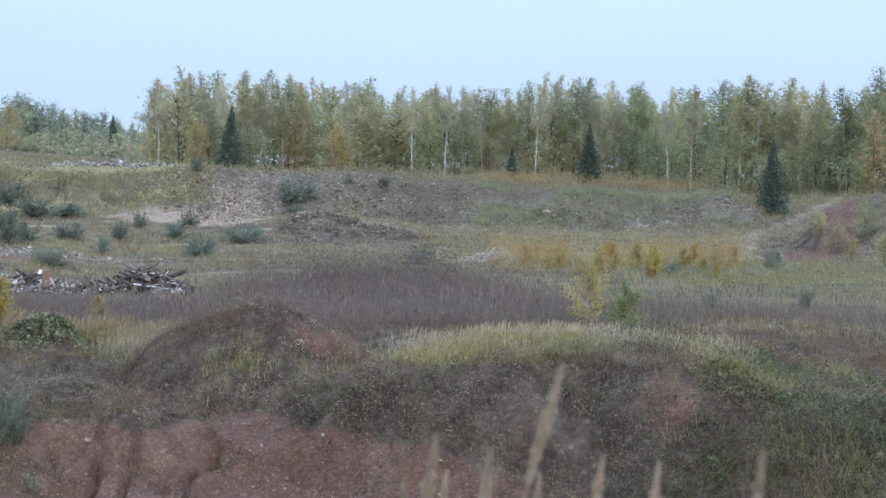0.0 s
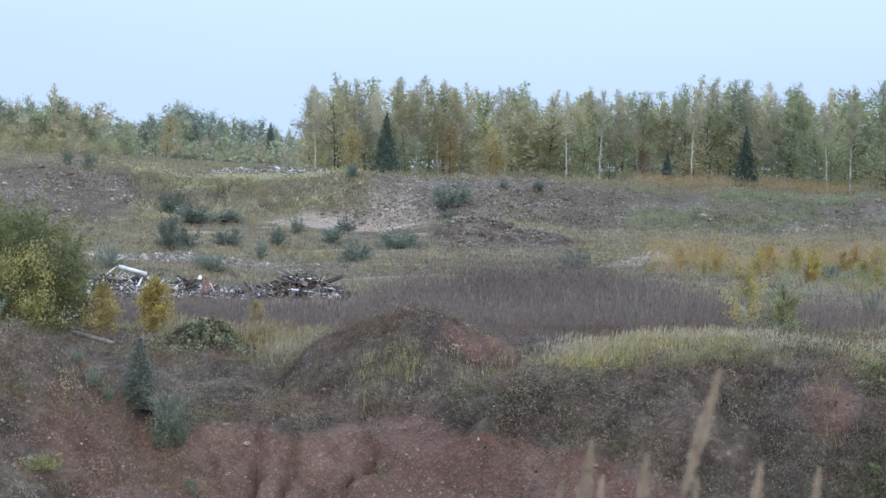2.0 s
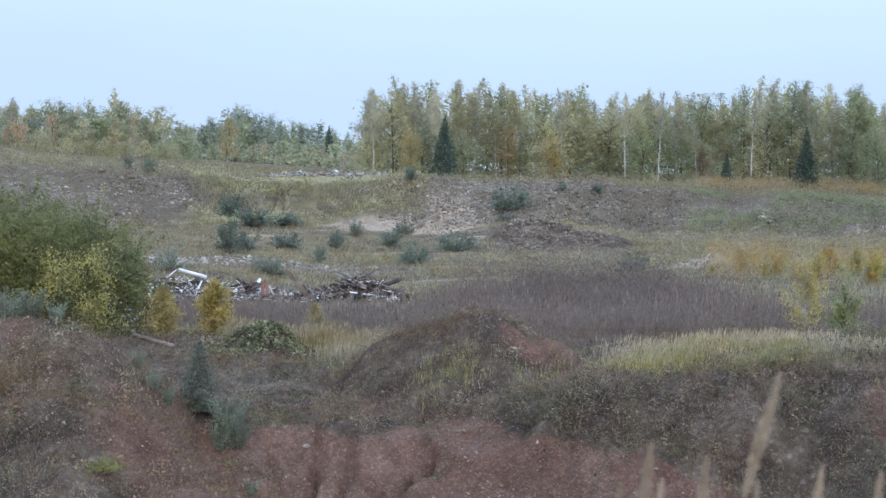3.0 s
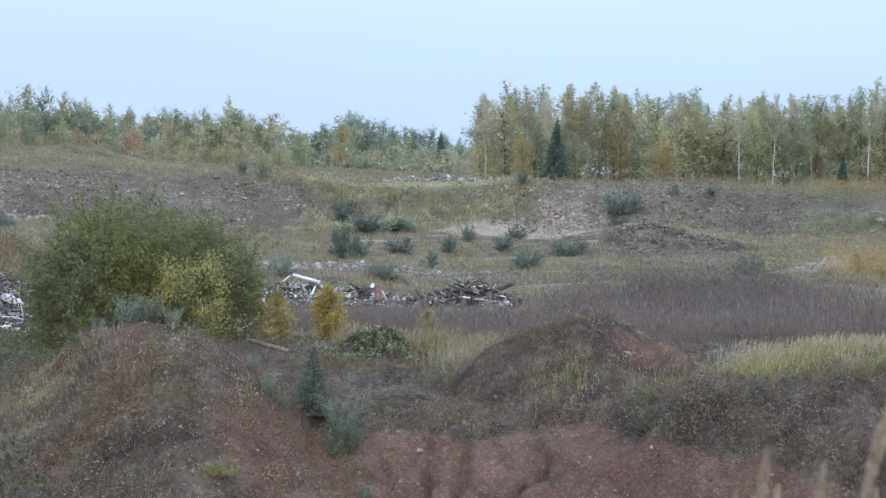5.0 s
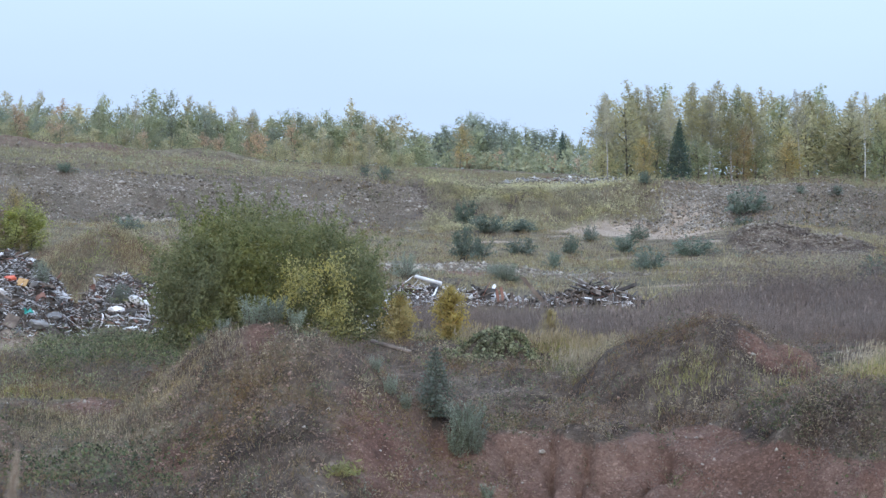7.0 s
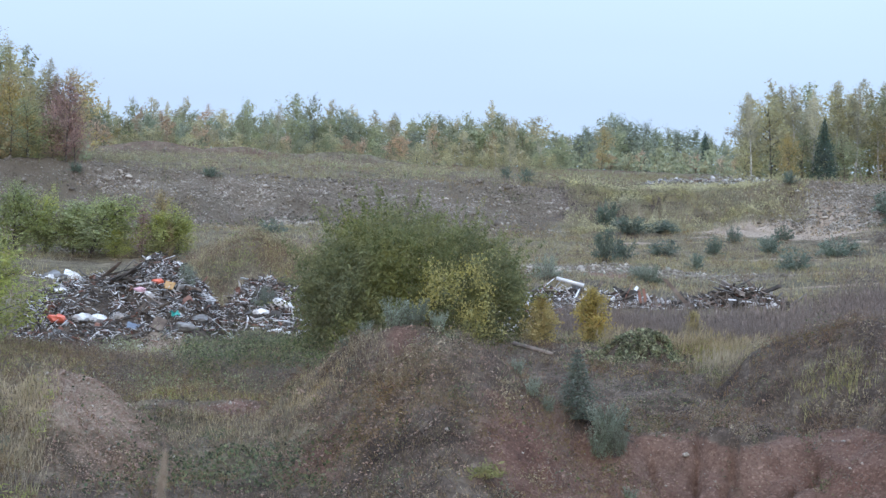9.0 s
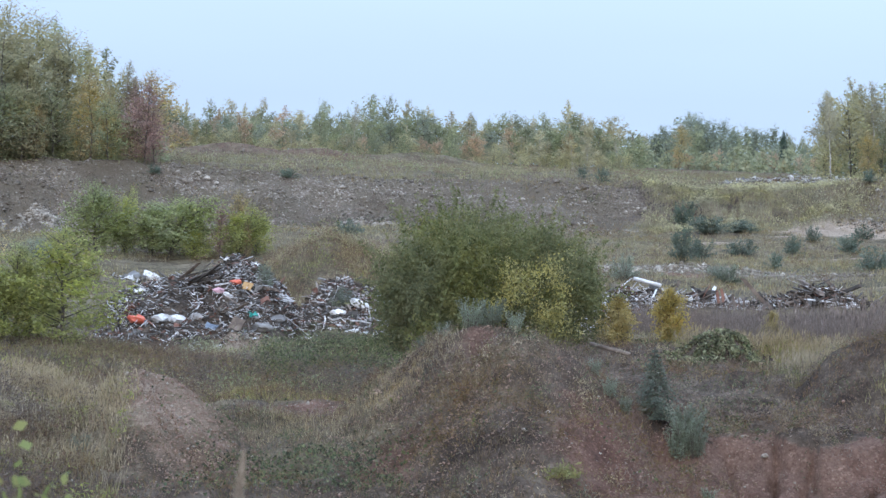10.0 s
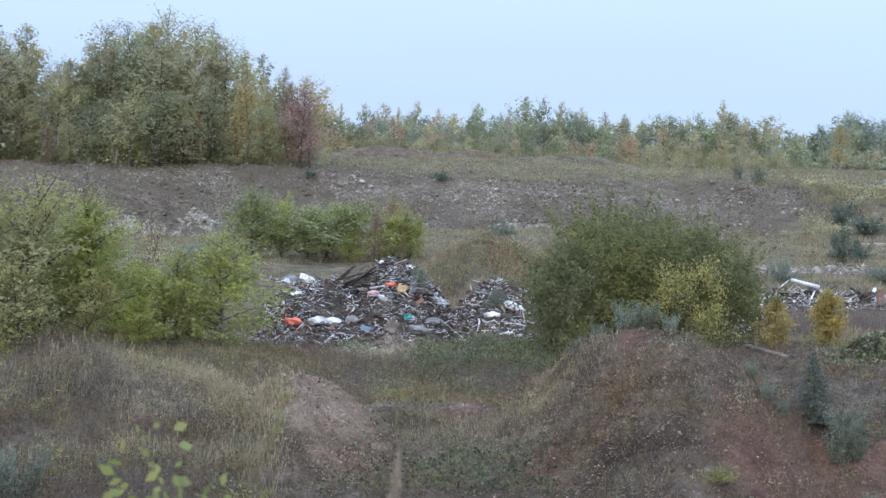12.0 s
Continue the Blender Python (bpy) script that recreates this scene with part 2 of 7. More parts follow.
L_WILLOW = leaf_mat("willow_leaves", [(0.15, 0.168, 0.078), (0.19, 0.204, 0.09), (0.23, 0.232, 0.10), (0.27, 0.258, 0.108)], clump=1.3, swing=0.32)
# Needles of the far spruces, their colour lightened a little for haze.
L_NEEDLE = leaf_mat("spruce_needles", [(0.045, 0.073, 0.056), (0.06, 0.093, 0.07), (0.08, 0.115, 0.085)], 0.2, 0.1)
L_PINE = leaf_mat("pine_needles", [(0.098, 0.132, 0.102), (0.13, 0.165, 0.125), (0.175, 0.205, 0.155)], 0.2, 0.2)
L_SAGE = leaf_mat("sage_leaves", [(0.20, 0.228, 0.165), (0.255, 0.285, 0.21), (0.17, 0.195, 0.14)])
L_SHOOT = leaf_mat("orange_shoots", [(0.44, 0.295, 0.125), (0.49, 0.335, 0.14), (0.40, 0.31, 0.14), (0.46, 0.27, 0.12)], 0.1, 0.45)
L_RUST = leaf_mat("rusty_leaves", [(0.205, 0.139, 0.107), (0.266, 0.185, 0.133), (0.163, 0.114, 0.092)])
L_GOLD = leaf_mat("golden_leaves", [(0.37, 0.30, 0.09), (0.42, 0.345, 0.105), (0.32, 0.275, 0.09), (0.39, 0.28, 0.085)])
G_TAN = leaf_mat("dry_grass", [(0.29, 0.235, 0.14), (0.40, 0.325, 0.20), (0.47, 0.385, 0.25), (0.33, 0.285, 0.16)], clump=2.4, swing=0.42)
G_PLUME = leaf_mat("seeding_grass", [(0.30, 0.24, 0.145), (0.36, 0.29, 0.185), (0.42, 0.345, 0.235), (0.31, 0.265, 0.14)], clump=1.6, swing=0.3)
G_FLOOR = leaf_mat("floor_grass", [(0.258, 0.216, 0.124), (0.33, 0.276, 0.166), (0.395, 0.33, 0.207), (0.285, 0.253, 0.138)], clump=0.7, swing=0.28)
G_FAR = leaf_mat("terrace_grass", [(0.215, 0.20, 0.115), (0.275, 0.245, 0.145), (0.33, 0.29, 0.18), (0.24, 0.215, 0.125)], clump=0.45, swing=0.25)
G_OLIVE = leaf_mat("olive_grass", [(0.165, 0.138, 0.058), (0.226, 0.167, 0.084), (0.302, 0.203, 0.115), (0.151, 0.144, 0.051)], clump=2.4, swing=0.42)
G_MEADOW = leaf_mat("meadow_grass", [(0.19, 0.17, 0.09), (0.25, 0.22, 0.12), (0.32, 0.275, 0.16), (0.205, 0.19, 0.10)], clump=1.2, swing=0.3)
G_FRESH = leaf_mat("fresh_grass", [(0.23, 0.235, 0.09), (0.30, 0.285, 0.11), (0.35, 0.305, 0.14)], clump=2.4, swing=0.42)
G_DARK = leaf_mat("dead_weeds", [(0.178, 0.138, 0.116), (0.225, 0.178, 0.15), (0.128, 0.10, 0.086), (0.28, 0.226, 0.19)], clump=2.4, swing=0.42)
G_BROWN = leaf_mat("withered_herbs", [(0.155, 0.103, 0.075), (0.215, 0.140, 0.102), (0.130, 0.091, 0.059), (0.169, 0.134, 0.075)], clump=2.4, swing=0.42)
BRAMBLE = leaf_mat("bramble_leaves", [(0.05, 0.07, 0.035), (0.22, 0.235, 0.12), (0.05, 0.05, 0.035), (0.30, 0.30, 0.17), (0.10, 0.12, 0.06)], clump=2.4, swing=0.42)
IVY = leaf_mat("creeper_leaves", [(0.06, 0.082, 0.04), (0.10, 0.126, 0.062), (0.20, 0.205, 0.10), (0.045, 0.06, 0.034), (0.07, 0.06, 0.045)], clump=2.4, swing=0.42)
STONE = plain_mat("limestone", [(0.21, 0.18, 0.145), (0.315, 0.278, 0.23), (0.47, 0.43, 0.37)], 1.2, 0.9, 0.5, 0.04, island=0.45)

# ---- building helpers ----
rng = np.random.default_rng(7)


def mesh_of(name, verts, faces, material, smooth=False):
    """A mesh from an array of corners and one array of faces (all with the same number of corners)."""
    me = bpy.data.meshes.new(name)
    verts, faces = np.asarray(verts, np.float32), np.asarray(faces, np.int32)
    k = faces.shape[1]
    me.vertices.add(len(verts))
    me.vertices.foreach_set("co", verts.ravel())
    me.loops.add(faces.size)
    me.loops.foreach_set("vertex_index", faces.ravel())
    me.polygons.add(len(faces))
    me.polygons.foreach_set("loop_start", np.arange(0, faces.size, k, dtype=np.int32))
    if smooth:
        me.polygons.foreach_set("use_smooth", np.ones(len(faces), bool))
    me.update(calc_edges=True)
    me.materials.append(material)
    return me


def bm_mesh(name, bm, material):
    me = bpy.data.meshes.new(name)
    bm.to_mesh(me)
    bm.free()
    me.materials.append(material)
    return me


def child(name, me, parent, label=""):
    ob = new(name, me)
    ob.parent = parent
    return tagged(ob, label) if label else ob


def thing(name, label, category, group="", at=None):
    ob = new(name)
    if at is not None:
        ob.matrix_basis = at
    return tagged(ob, label, category, group)


def value_noise(x, y, seed=0):
    xi, yi = np.floor(x).astype(np.int64), np.floor(y).astype(np.int64)
    fx, fy = x - xi, y - yi
    fx, fy = fx * fx * (3 - 2 * fx), fy * fy * (3 - 2 * fy)

    def h(a, b):
        k = (a * 374761393 + b * 668265263 + seed * 974634777) & 0xFFFFFFFF
        k = ((k ^ (k >> 13)) * 1274126177) & 0xFFFFFFFF
        return ((k ^ (k >> 16)) & 0xFFFF) / 65535.0

    a, b, c, d = h(xi, yi), h(xi + 1, yi), h(xi, yi + 1), h(xi + 1, yi + 1)
    return (a * (1 - fx) + b * fx) * (1 - fy) + (c * (1 - fx) + d * fx) * fy


def fbm(x, y, scale, octaves=4, seed=0):
    """Cloud-like relief, about -0.5 to 0.5."""
    s, amp, total = 0.0, 1.0, 0.0
    for i in range(octaves):
        s = s + amp * (value_noise(x * 2 ** i / scale, y * 2 ** i / scale, seed + i) - 0.5)
        total += amp
        amp *= 0.5
    return s / total * 1.3


# ---- the lie of the land: rings of ground round the viewpoint, each with its rise towards the sky ----
AZ = np.array([-42, -38, -34, -30, -26, -22, -18, -14, -10, -6, -2, 2, 6, 10, 14.0])
RING = {
    44: [-3.9, -3.9, -3.9, -4.6, -4.4, -4.2, -3.8, -3.2, -3.4, -3.5, -2.1, -1.6, -1.5, -2.1, -2.7],
    58: [-1.1, -1.2, -1.5, -1.9, -1.8, -1.7, -1.3, -1.0, -1.1, -1.1, -0.9, -0.6, -0.5, -0.6, -0.9],
    75: [-0.7, -0.9, -1.0, -1.2, -1.1, -1.0, -0.75, -0.5, -0.5, -0.25, -0.05, 0.15, 0.25, 0.15, 0.0],
    95: [0.6, 0.5, 0.4, 0.3, 0.55, 0.6, 0.9, 1.0, 0.75, 0.95, 1.05, 1.15, 1.15, 1.15, 1.15],
    120: [1.7, 1.7, 1.7, 1.7, 1.85, 1.8, 2.0, 2.05, 1.75, 1.95, 1.95, 2.05, 2.05, 1.95, 2.1],
    200: [4.4, 4.55, 4.7, 4.85, 4.85, 4.65, 4.55, 4.45, 4.25, 4.3, 4.38, 4.25, 4.18, 3.95, 4.2],
}
# the terrace face: its foot (at 145 m) and its brow (at 158 m), bearing by bearing
FOOT = ([-42, -38, -35.3, -32.8, -29, -25.7, -24, -18.1, -16.8, -15, -14.3, -12, -8.8, -6.7, -3.4, -1.6, -0.5, 1.2, 3.9, 5.6, 7.5, 9.5, 10.6, 12.5, 14],
        [2.1, 2.25, 2.3, 2.27, 2.6, 2.74, 2.8, 2.88, 2.74, 2.64, 2.7, 2.85, 2.85, 2.83, 3.11, 2.98, 2.82, 2.81, 2.75, 2.69, 2.91, 2.99, 3.05, 3.1, 3.1])
BROW = ([-42, -36.3, -34.5, -32.9, -30, -28.1, -25.75, -22.2, -18.7, -15.9, -14.7, -13.4, -11, -7.1, -4.2, -1.6, 0.2, 1.15, 2.1, 3.9, 6.6, 8.4, 9.3, 9.9, 10.4, 14],
        [4.4, 4.44, 4.58, 4.54, 4.43, 4.28, 4.25, 4.17, 4.18, 4.07, 4.07, 3.83, 4.0, 4.3, 4.24, 4.29, 4.12, 4.05, 3.98, 3.84, 3.8, 3.89, 3.85, 3.55, 3.25, 3.3])
# banked-up ridges: distance, rise towards the sky along the crest, slope to the front and to the back, roughness
RIDGES = [
    (46.3, [-24.6, -23.8, -22.5, -21.6, -20.9, -20.2, -19.3, -18.6, -17.7, -16.6, -15.4, -14.1, -12.9], [-3.4, -2.49, -1.56, -0.95, -0.68, -0.57, -0.66, -1.05, -1.5, -2.1, -2.7, -3.9, -5.0], 0.42, 0.75, 0.14),
    (43.0, [-23.2, -22.2, -21.2, -20.2, -19.4, -18.75, -17.7, -16.6, -15.4, -14.1, -12.9], [-4.2, -3.2, -2.3, -1.55, -1.08, -0.95, -1.28, -1.89, -2.5, -3.7, -4.9], 0.5, 0.6, 0.16),
    (49.5, [-9.3, -8.7, -7.6, -6.5, -5.6, -4.9, -4.4, -4.0, -3.3, -2.7, -2.3], [-1.1, -0.75, -0.44, -0.05, 0.12, 0.08, -0.15, -0.5, -0.75, -1.1, -1.6], 0.6, 0.7, 0.3),
    (43.5, [-32.3, -31.9, -31.6, -31.1, -29.8, -28.15, -27.7], [-2.9, -2.4, -2.05, -1.98, -2.6, -3.75, -4.4], 0.62, 0.55, 0.05),
    (128.0, [11.0, 11.6, 12.0, 12.85, 13.9, 16.0], [2.3, 2.75, 3.35, 3.82, 4.05, 4.1], 0.4, 0.5, 0.3),
    (129.0, [-5.6, -5.2, -4.7, -3.9, -3.2, -2.7, -1.9, -1.2, -0.5], [2.4, 2.75, 3.0, 3.14, 3.0, 2.82, 2.7, 2.55, 2.3], 0.6, 0.7, 0.5),
    (106.0, [-0.4, 0.3, 1.2, 1.6, 1.84, 2.05, 2.3, 2.6], [1.45, 1.66, 1.84, 2.02, 2.1, 2.05, 1.82, 1.4], 0.5, 0.6, 0.2),
    (81.0, [-32.8, -32.2, -31.3, -29.9, -29.2, -28.6, -28.25, -27.5, -26.6, -26.0], [-0.8, 0.3, 0.7, 0.95, 0.85, 1.4, 1.6, 1.35, 0.65, -0.2], 0.31, 0.6, 0.5),
    (80.0, [-26.4, -25.8, -25.3, -24.6, -23.85, -23.3], [-0.3, 0.55, 0.8, 0.8, 0.7, -0.1], 0.35, 0.5, 0.4),
    (55.6, [-14.3, -13.9, -13.45, -12.9, -12.4, -11.9, -11.4, -11.1], [-1.75, -1.3, -0.93, -0.72, -0.67, -0.8, -1.15, -1.7], 0.8, 0.9, 0.2),
]
DIST = np.array([0, 5, 14, 26, 35, 44, 58, 75, 95, 120, 145, 158, 200, 300, 600, 4500.0])
# heaps: bearing, distance, height, half-width across and along the view, sharpness
HEAPS = [
    (-37.5, 47.0, 1.3, 5.0, 5.0, 1.5),
    (-25.2, 92.0, 3.3, 6.5, 6.0, 1.1),
    (-15.2, 84.0, 0.6, 3.6, 2.5, 1.4), (-9.6, 86.0, 0.8, 2.6, 2.4, 1.3),
    (-28.5, 214.0, 1.5, 12.0, 5.0, 1.0), (-22.5, 226.0, 1.5, 12.0, 5.0, 1.3), (-25.5, 218.0, 1.4, 7.0, 4.0, 1.2),
    (-9.7, 184.0, 0.5, 8.0, 4.0, 0.9), (5.5, 62.0, -0.6, 8.0, 4.0, 1.4),
]


def polar(az, d):
    a = np.radians(az)
    return d * np.sin(a), d * np.cos(a)


def ground_z(x, y):
    x, y = np.asarray(x, float), np.asarray(y, float)
    d, az = np.hypot(x, y), np.degrees(np.arctan2(x, y))
    level = [np.zeros_like(d), np.full_like(d, -0.15), np.full_like(d, -3.0), np.full_like(d, -4.6), 0.35 * np.cos(az / 6.0) - 2.8 - 1.9 * np.clip((az + 13.2) / 2.0, 0, 1)]
    for r in (44, 58, 75, 95, 120):
        level.append(EYE + r * np.tan(np.radians(np.interp(az, AZ, RING[r]))))
    level += [EYE + r * np.tan(np.radians(np.interp(az, *line))) for r, line in ((145, FOOT), (158, BROW))]
    level.append(EYE + 200 * np.tan(np.radians(np.interp(az, AZ, RING[200]))))
    level += [level[-1] + 9.5, level[-1] + 14.0, level[-1] + 14.0]
    z = np.zeros_like(d)
    for i in range(len(DIST) - 1):
        f = np.clip((d - DIST[i]) / (DIST[i + 1] - DIST[i]), 0, 1)
        if DIST[i] == 35:
            f = f * f * (3 - 2 * f)
        if DIST[i] == 145:
            f = f ** 1.35
        z = np.where((d >= DIST[i]) & (d <= DIST[i + 1]), level[i] * (1 - f) + level[i + 1] * f, z)
    for a, r, h, w, v, k in HEAPS:
        hx, hy = polar(a, r)
        u = np.array(polar(a, 1.0))
        along, across = (x - hx) * u[0] + (y - hy) * u[1], (x - hx) * u[1] - (y - hy) * u[0]
        q = np.sqrt((across / w) ** 2 + (along / v) ** 2 + 0.012) + 0.25 * fbm(x, y, 2.5, 3, 50)
        z = z + h * np.clip(1.08 - q, 0, 1) ** k
    for dc, bearing, rise, front, back, uneven in RIDGES:
        crest = EYE + dc * np.tan(np.radians(np.interp(az, bearing, rise)))
        fall = np.where(d < dc, front * np.sqrt((dc - d) ** 2 + 0.16) - front * 0.4, back * np.sqrt((d - dc) ** 2 + 0.16) - back * 0.4)
        out = np.maximum(bearing[0] - az, az - bearing[-1]) * dc / 57.3
        z = np.maximum(z, crest - fall - 1.2 * np.clip(out, 0, 50) + uneven * fbm(x, y, 1.8, 4, 50) * np.clip(np.abs(dc - d) / 1.5, 0.35, 1))
    # washed-out clefts down the clay bank
    bank = np.clip((d - 33) / 4, 0, 1) * np.clip((49 - d) / 5, 0, 1) * np.clip((az + 17) / 3, 0, 1) * np.clip((9 - az) / 4, 0, 1)
    cleft = np.abs(fbm(x + 0.55 * y + 1.6 * fbm(x, y, 2.5, 3, 23), y * 0.8, 3.4, 3, 21))
    z = z - bank * 0.3 * np.clip(0.05 - cleft, 0, 1) / 0.05 + bank * (0.5 * fbm(x, y, 2.2, 4, 25) + 0.3 * fbm(x, y, 0.7, 3, 28) + 0.32 * np.round(fbm(x, y, 1.5, 3, 26) * 7) / 7)
    # open cracks where the clay is slumping
    for a0, d0, a1, d1 in ((-10.95, 43.0, -11.7, 39.5), (-12.4, 42.8, -12.1, 41.4), (-9.5, 42.6, -10.5, 39.8), (-7.2, 42.6, -8.3, 40.5)):
        t = np.clip((d0 - d) / (d0 - d1), 0, 1)
        off = (az - (a0 + (a1 - a0) * t) - 1.3 * fbm(d, az * 0 + a0, 0.9, 3, 29)) * d / 57.3
        z = z - 0.7 * np.exp(-(off / 0.08) ** 2) * np.clip((d0 - d) / 0.4, 0, 1) * np.clip((d - d1) / 1.0, 0, 1)
    # the broken edge of the clay bank
    edge = 42.8 + 1.9 * fbm(az, az * 0 + 3.3, 1.8, 4, 27) - 1.2 * np.clip((az + 9) / 5, 0, 1)
    drop = np.clip((edge - d) / 0.55, 0, 1)
    z = z - drop * 0.55 * np.clip((az + 15.5) / 1.5, 0, 1) * np.clip((1.0 - az) / 3, 0, 1) * np.clip((d - 30) / 5, 0, 1)
    rough = np.clip(d / 30, 0.1, 1) * np.clip((260 - d) / 60, 0.15, 1)
    z = z + rough * (0.55 * fbm(x, y, 6.0, 4, 3) + (0.16 + 0.34 * np.clip((66 - d) / 10, 0, 1)) * fbm(x, y, 1.2, 4, 9))
    face = np.clip((d - 141) / 5, 0, 1) * np.clip((164 - d) / 5, 0, 1)
    furrow = np.abs(fbm(az + 0.5 * fbm(x, y, 6.0, 3, 35), d * 0.02, 0.9, 4, 31))
    z = z + face * (0.9 * fbm(x, y, 3.0, 4, 33) - 0.7 * np.clip(0.16 - furrow, 0, 1) / 0.16 * np.clip((157.5 - d) / 4, 0, 1))
    behind = np.clip((np.abs(az + 14) - 45) / 40, 0, 1)
    return z * (1 - behind) + behind * 0.6 * fbm(x, y, 30.0, 3, 77)


def soil(x, y):
    """How bare the ground is: red clay, grey rubble, pale dried mud."""
    d, az = np.hypot(x, y), np.degrees(np.arctan2(x, y))

    def band(v, lo, hi, soft):
        return np.clip((v - lo) / soft, 0, 1) * np.clip((hi - v) / soft, 0, 1)

    def spot(a, r, w, v, power=1.0):
        hx, hy = polar(a, r)
        u = np.array(polar(a, 1.0))
        along, across = (x - hx) * u[0] + (y - hy) * u[1], (x - hx) * u[1] - (y - hy) * u[0]
        return np.clip(1.3 - np.sqrt((across / w) ** 2 + (along / v) ** 2), 0, 1) * power

    n1 = fbm(x, y, 5.0, 4, 61)
    low = np.interp(az, [-13, -11.8, -10.4, -9.15, -8.1, -6.9, -5.9, -3.2, -1.4, 3], [-3.75, -3.5, -3.75, -4.0, -3.7, -2.9, -3.5, -3.75, -4.3, -5.3]) + 1.1 * fbm(x, y, 1.6, 4, 63)
    el = np.degrees(np.arctan2(ground_z(x, y) - EYE, d))
    clay = band(d, 22, 45, 1.0) * band(az, -16.0, 4.0, 2.5) * np.clip(0.5 + (low - el) / 0.5, 0, 1) * (1.15 + 0.8 * n1)
    for a, r, w, v, p in ((-30.3, 42.8, 2.3, 3.2, 0.5), (-29.0, 41.5, 2.3, 2.8, 0.5), (-21.0, 43.5, 2.6, 5.5, 0.25), (-16.2, 38.6, 1.8, 2.6, 0.6), (-20.3, 45.4, 0.9, 1.2, 0.7),
                          (-4.2, 48.3, 1.0, 0.8, 0.9), (-1.3, 45.0, 1.6, 1.2, 0.7), (-13.5, 103.0, 2.4, 2.4, 1.2), (-12.6, 103.5, 2.4, 1.6, 1.0), (7.3, 41.6, 0.8, 1.1, 1.2), (0.2, 44.4, 1.6, 0.9, 1.0), (5.6, 44.0, 0.8, 0.6, 0.9), (-25.0, 80.0, 4.5, 4.0, 0.7), (-23.5, 41.0, 2.0, 2.5, 0.6),
                          (-24.5, 216.0, 14.0, 5.0, 0.4), (10.6, 117.0, 6.0, 7.0, 1.0), (12.6, 124.0, 3.0, 9.0, 0.7), (-3.1, 49.0, 0.9, 1.6, 0.9), (-15.4, 39.5, 2.4, 4.0, 0.8), (-26.2, 49.0, 2.6, 2.0, 0.8)):
        clay = np.maximum(clay, spot(a, r, w, v, p))
    rub = band(d, 142, 162, 5.0) * np.clip(np.maximum(np.clip(-14.5 - az, 0, 2) / 2, np.clip(az + 8.6, 0, 1.2) / 1.2), 0, 1) * band(az, -60, 10.6, 1.0) * (0.85 + 0.9 * n1)
    rub = np.maximum(rub, band(d, 102, 110, 2) * band(az, -17.5, -7.5, 1.5) * 0.75)
    clay = np.maximum(clay, band(d, 206, 224, 5) * band(az, -32, -15, 2) * 0.5)
    for a, r, w, v, p in ((1.5, 105.5, 3.0, 1.6, 1.0), (-28.6, 81.0, 7.5, 7.0, 0.55), (-14.2, 85.0, 7.0, 2.0, 0.5), (-9.2, 86.0, 3.0, 2.0, 0.5), (-7.0, 52.5, 1.0, 0.7, 1.0), (-7.6, 150.0, 4.0, 5.0, 0.9)):
        rub = np.maximum(rub, spot(a, r, w, v, p))
    mud = np.maximum(spot(-8.3, 143.5, 7.0, 7.0, 1.8), spot(-12.6, 131.0, 3.2, 1.4, 0.9))
    mud = np.maximum(mud, spot(-10.5, 136.0, 2.6, 1.2, 0.9))
    for a, r, w, v, p in ((-28.0, 69.0, 2.6, 2.6, 1.0), (9.6, 117.0, 2.4, 3.5, 0.8), (-6.7, 151.5, 2.6, 4.5, 0.8), (-26.3, 49.0, 2.2, 1.7, 0.35), (-30.2, 42.2, 2.2, 2.6, 0.55), (-27.8, 64.5, 2.4, 1.8, 1.3), (-6.9, 99.0, 6.5, 1.0, 0.8), (1.5, 105.5, 3.0, 1.4, 1.0), (-11.0, 96.0, 6.0, 0.8, 0.6), (-5.0, 131.5, 4.5, 0.7, 1.0), (-5.8, 107.5, 5.0, 0.7, 1.0), (-1.5, 122.0, 9.0, 0.9, 0.6), (-8.0, 122.0, 9.0, 0.9, 0.7)):
        mud = np.maximum(mud, spot(a, r, w, v, p))
    road = np.abs(az - np.interp(d, [110, 118, 128, 140, 150, 158, 175, 190, 200], [8.2, 9.5, 9.8, 10.2, 10.75, 11.4, 12.15, 12.85, 13.3]))
    mud = np.maximum(mud, np.clip(1.3 - road * d / 57.3 / 1.3, 0, 1) * 0.5 * band(d, 108, 200, 3))
    humus = np.clip((np.interp(az, [-24, -20], [43, 63]) - d) / 5, 0, 1) * (0.95 + 0.6 * fbm(x, y, 4.0, 4, 65))
    humus = np.maximum(humus, band(d, 147, 166, 4) * np.clip(0.35 + 3.0 * fbm(x, y, 9.0, 4, 67), 0, 1))
    humus = humus * (1 - 0.35 * np.clip(spot(-21.4, 43.5, 2.6, 6.0) * 2, 0, 1))
    for a, r, w, v, p in ((-3.9, 127.5, 3.4, 4.5, 1.4), (-2.2, 128.5, 4.0, 3.5, 1.3), (-5.4, 49.0, 2.8, 3.0, 1.0), (-12.6, 55.3, 1.7, 1.7, 1.2), (-0.6, 131.0, 5.0, 4.0, 1.0), (-28.8, 80.0, 8.0, 8.0, 0.9), (-24.5, 79.0, 5.0, 5.0, 0.8), (-14.0, 85.0, 7.0, 2.5, 0.6), (-27.0, 72.0, 5.0, 4.0, 0.6), (11.5, 126.0, 6.0, 12.0, 0.8), (-33.4, 153.5, 3.0, 2.5, 1.4), (-17.2, 156.0, 3.0, 2.0, 1.3), (-29.0, 76.0, 6.0, 9.0, 1.0), (12.5, 118.0, 4.0, 8.0, 0.8)):
        humus = np.maximum(humus, spot(a, r, w, v, p))
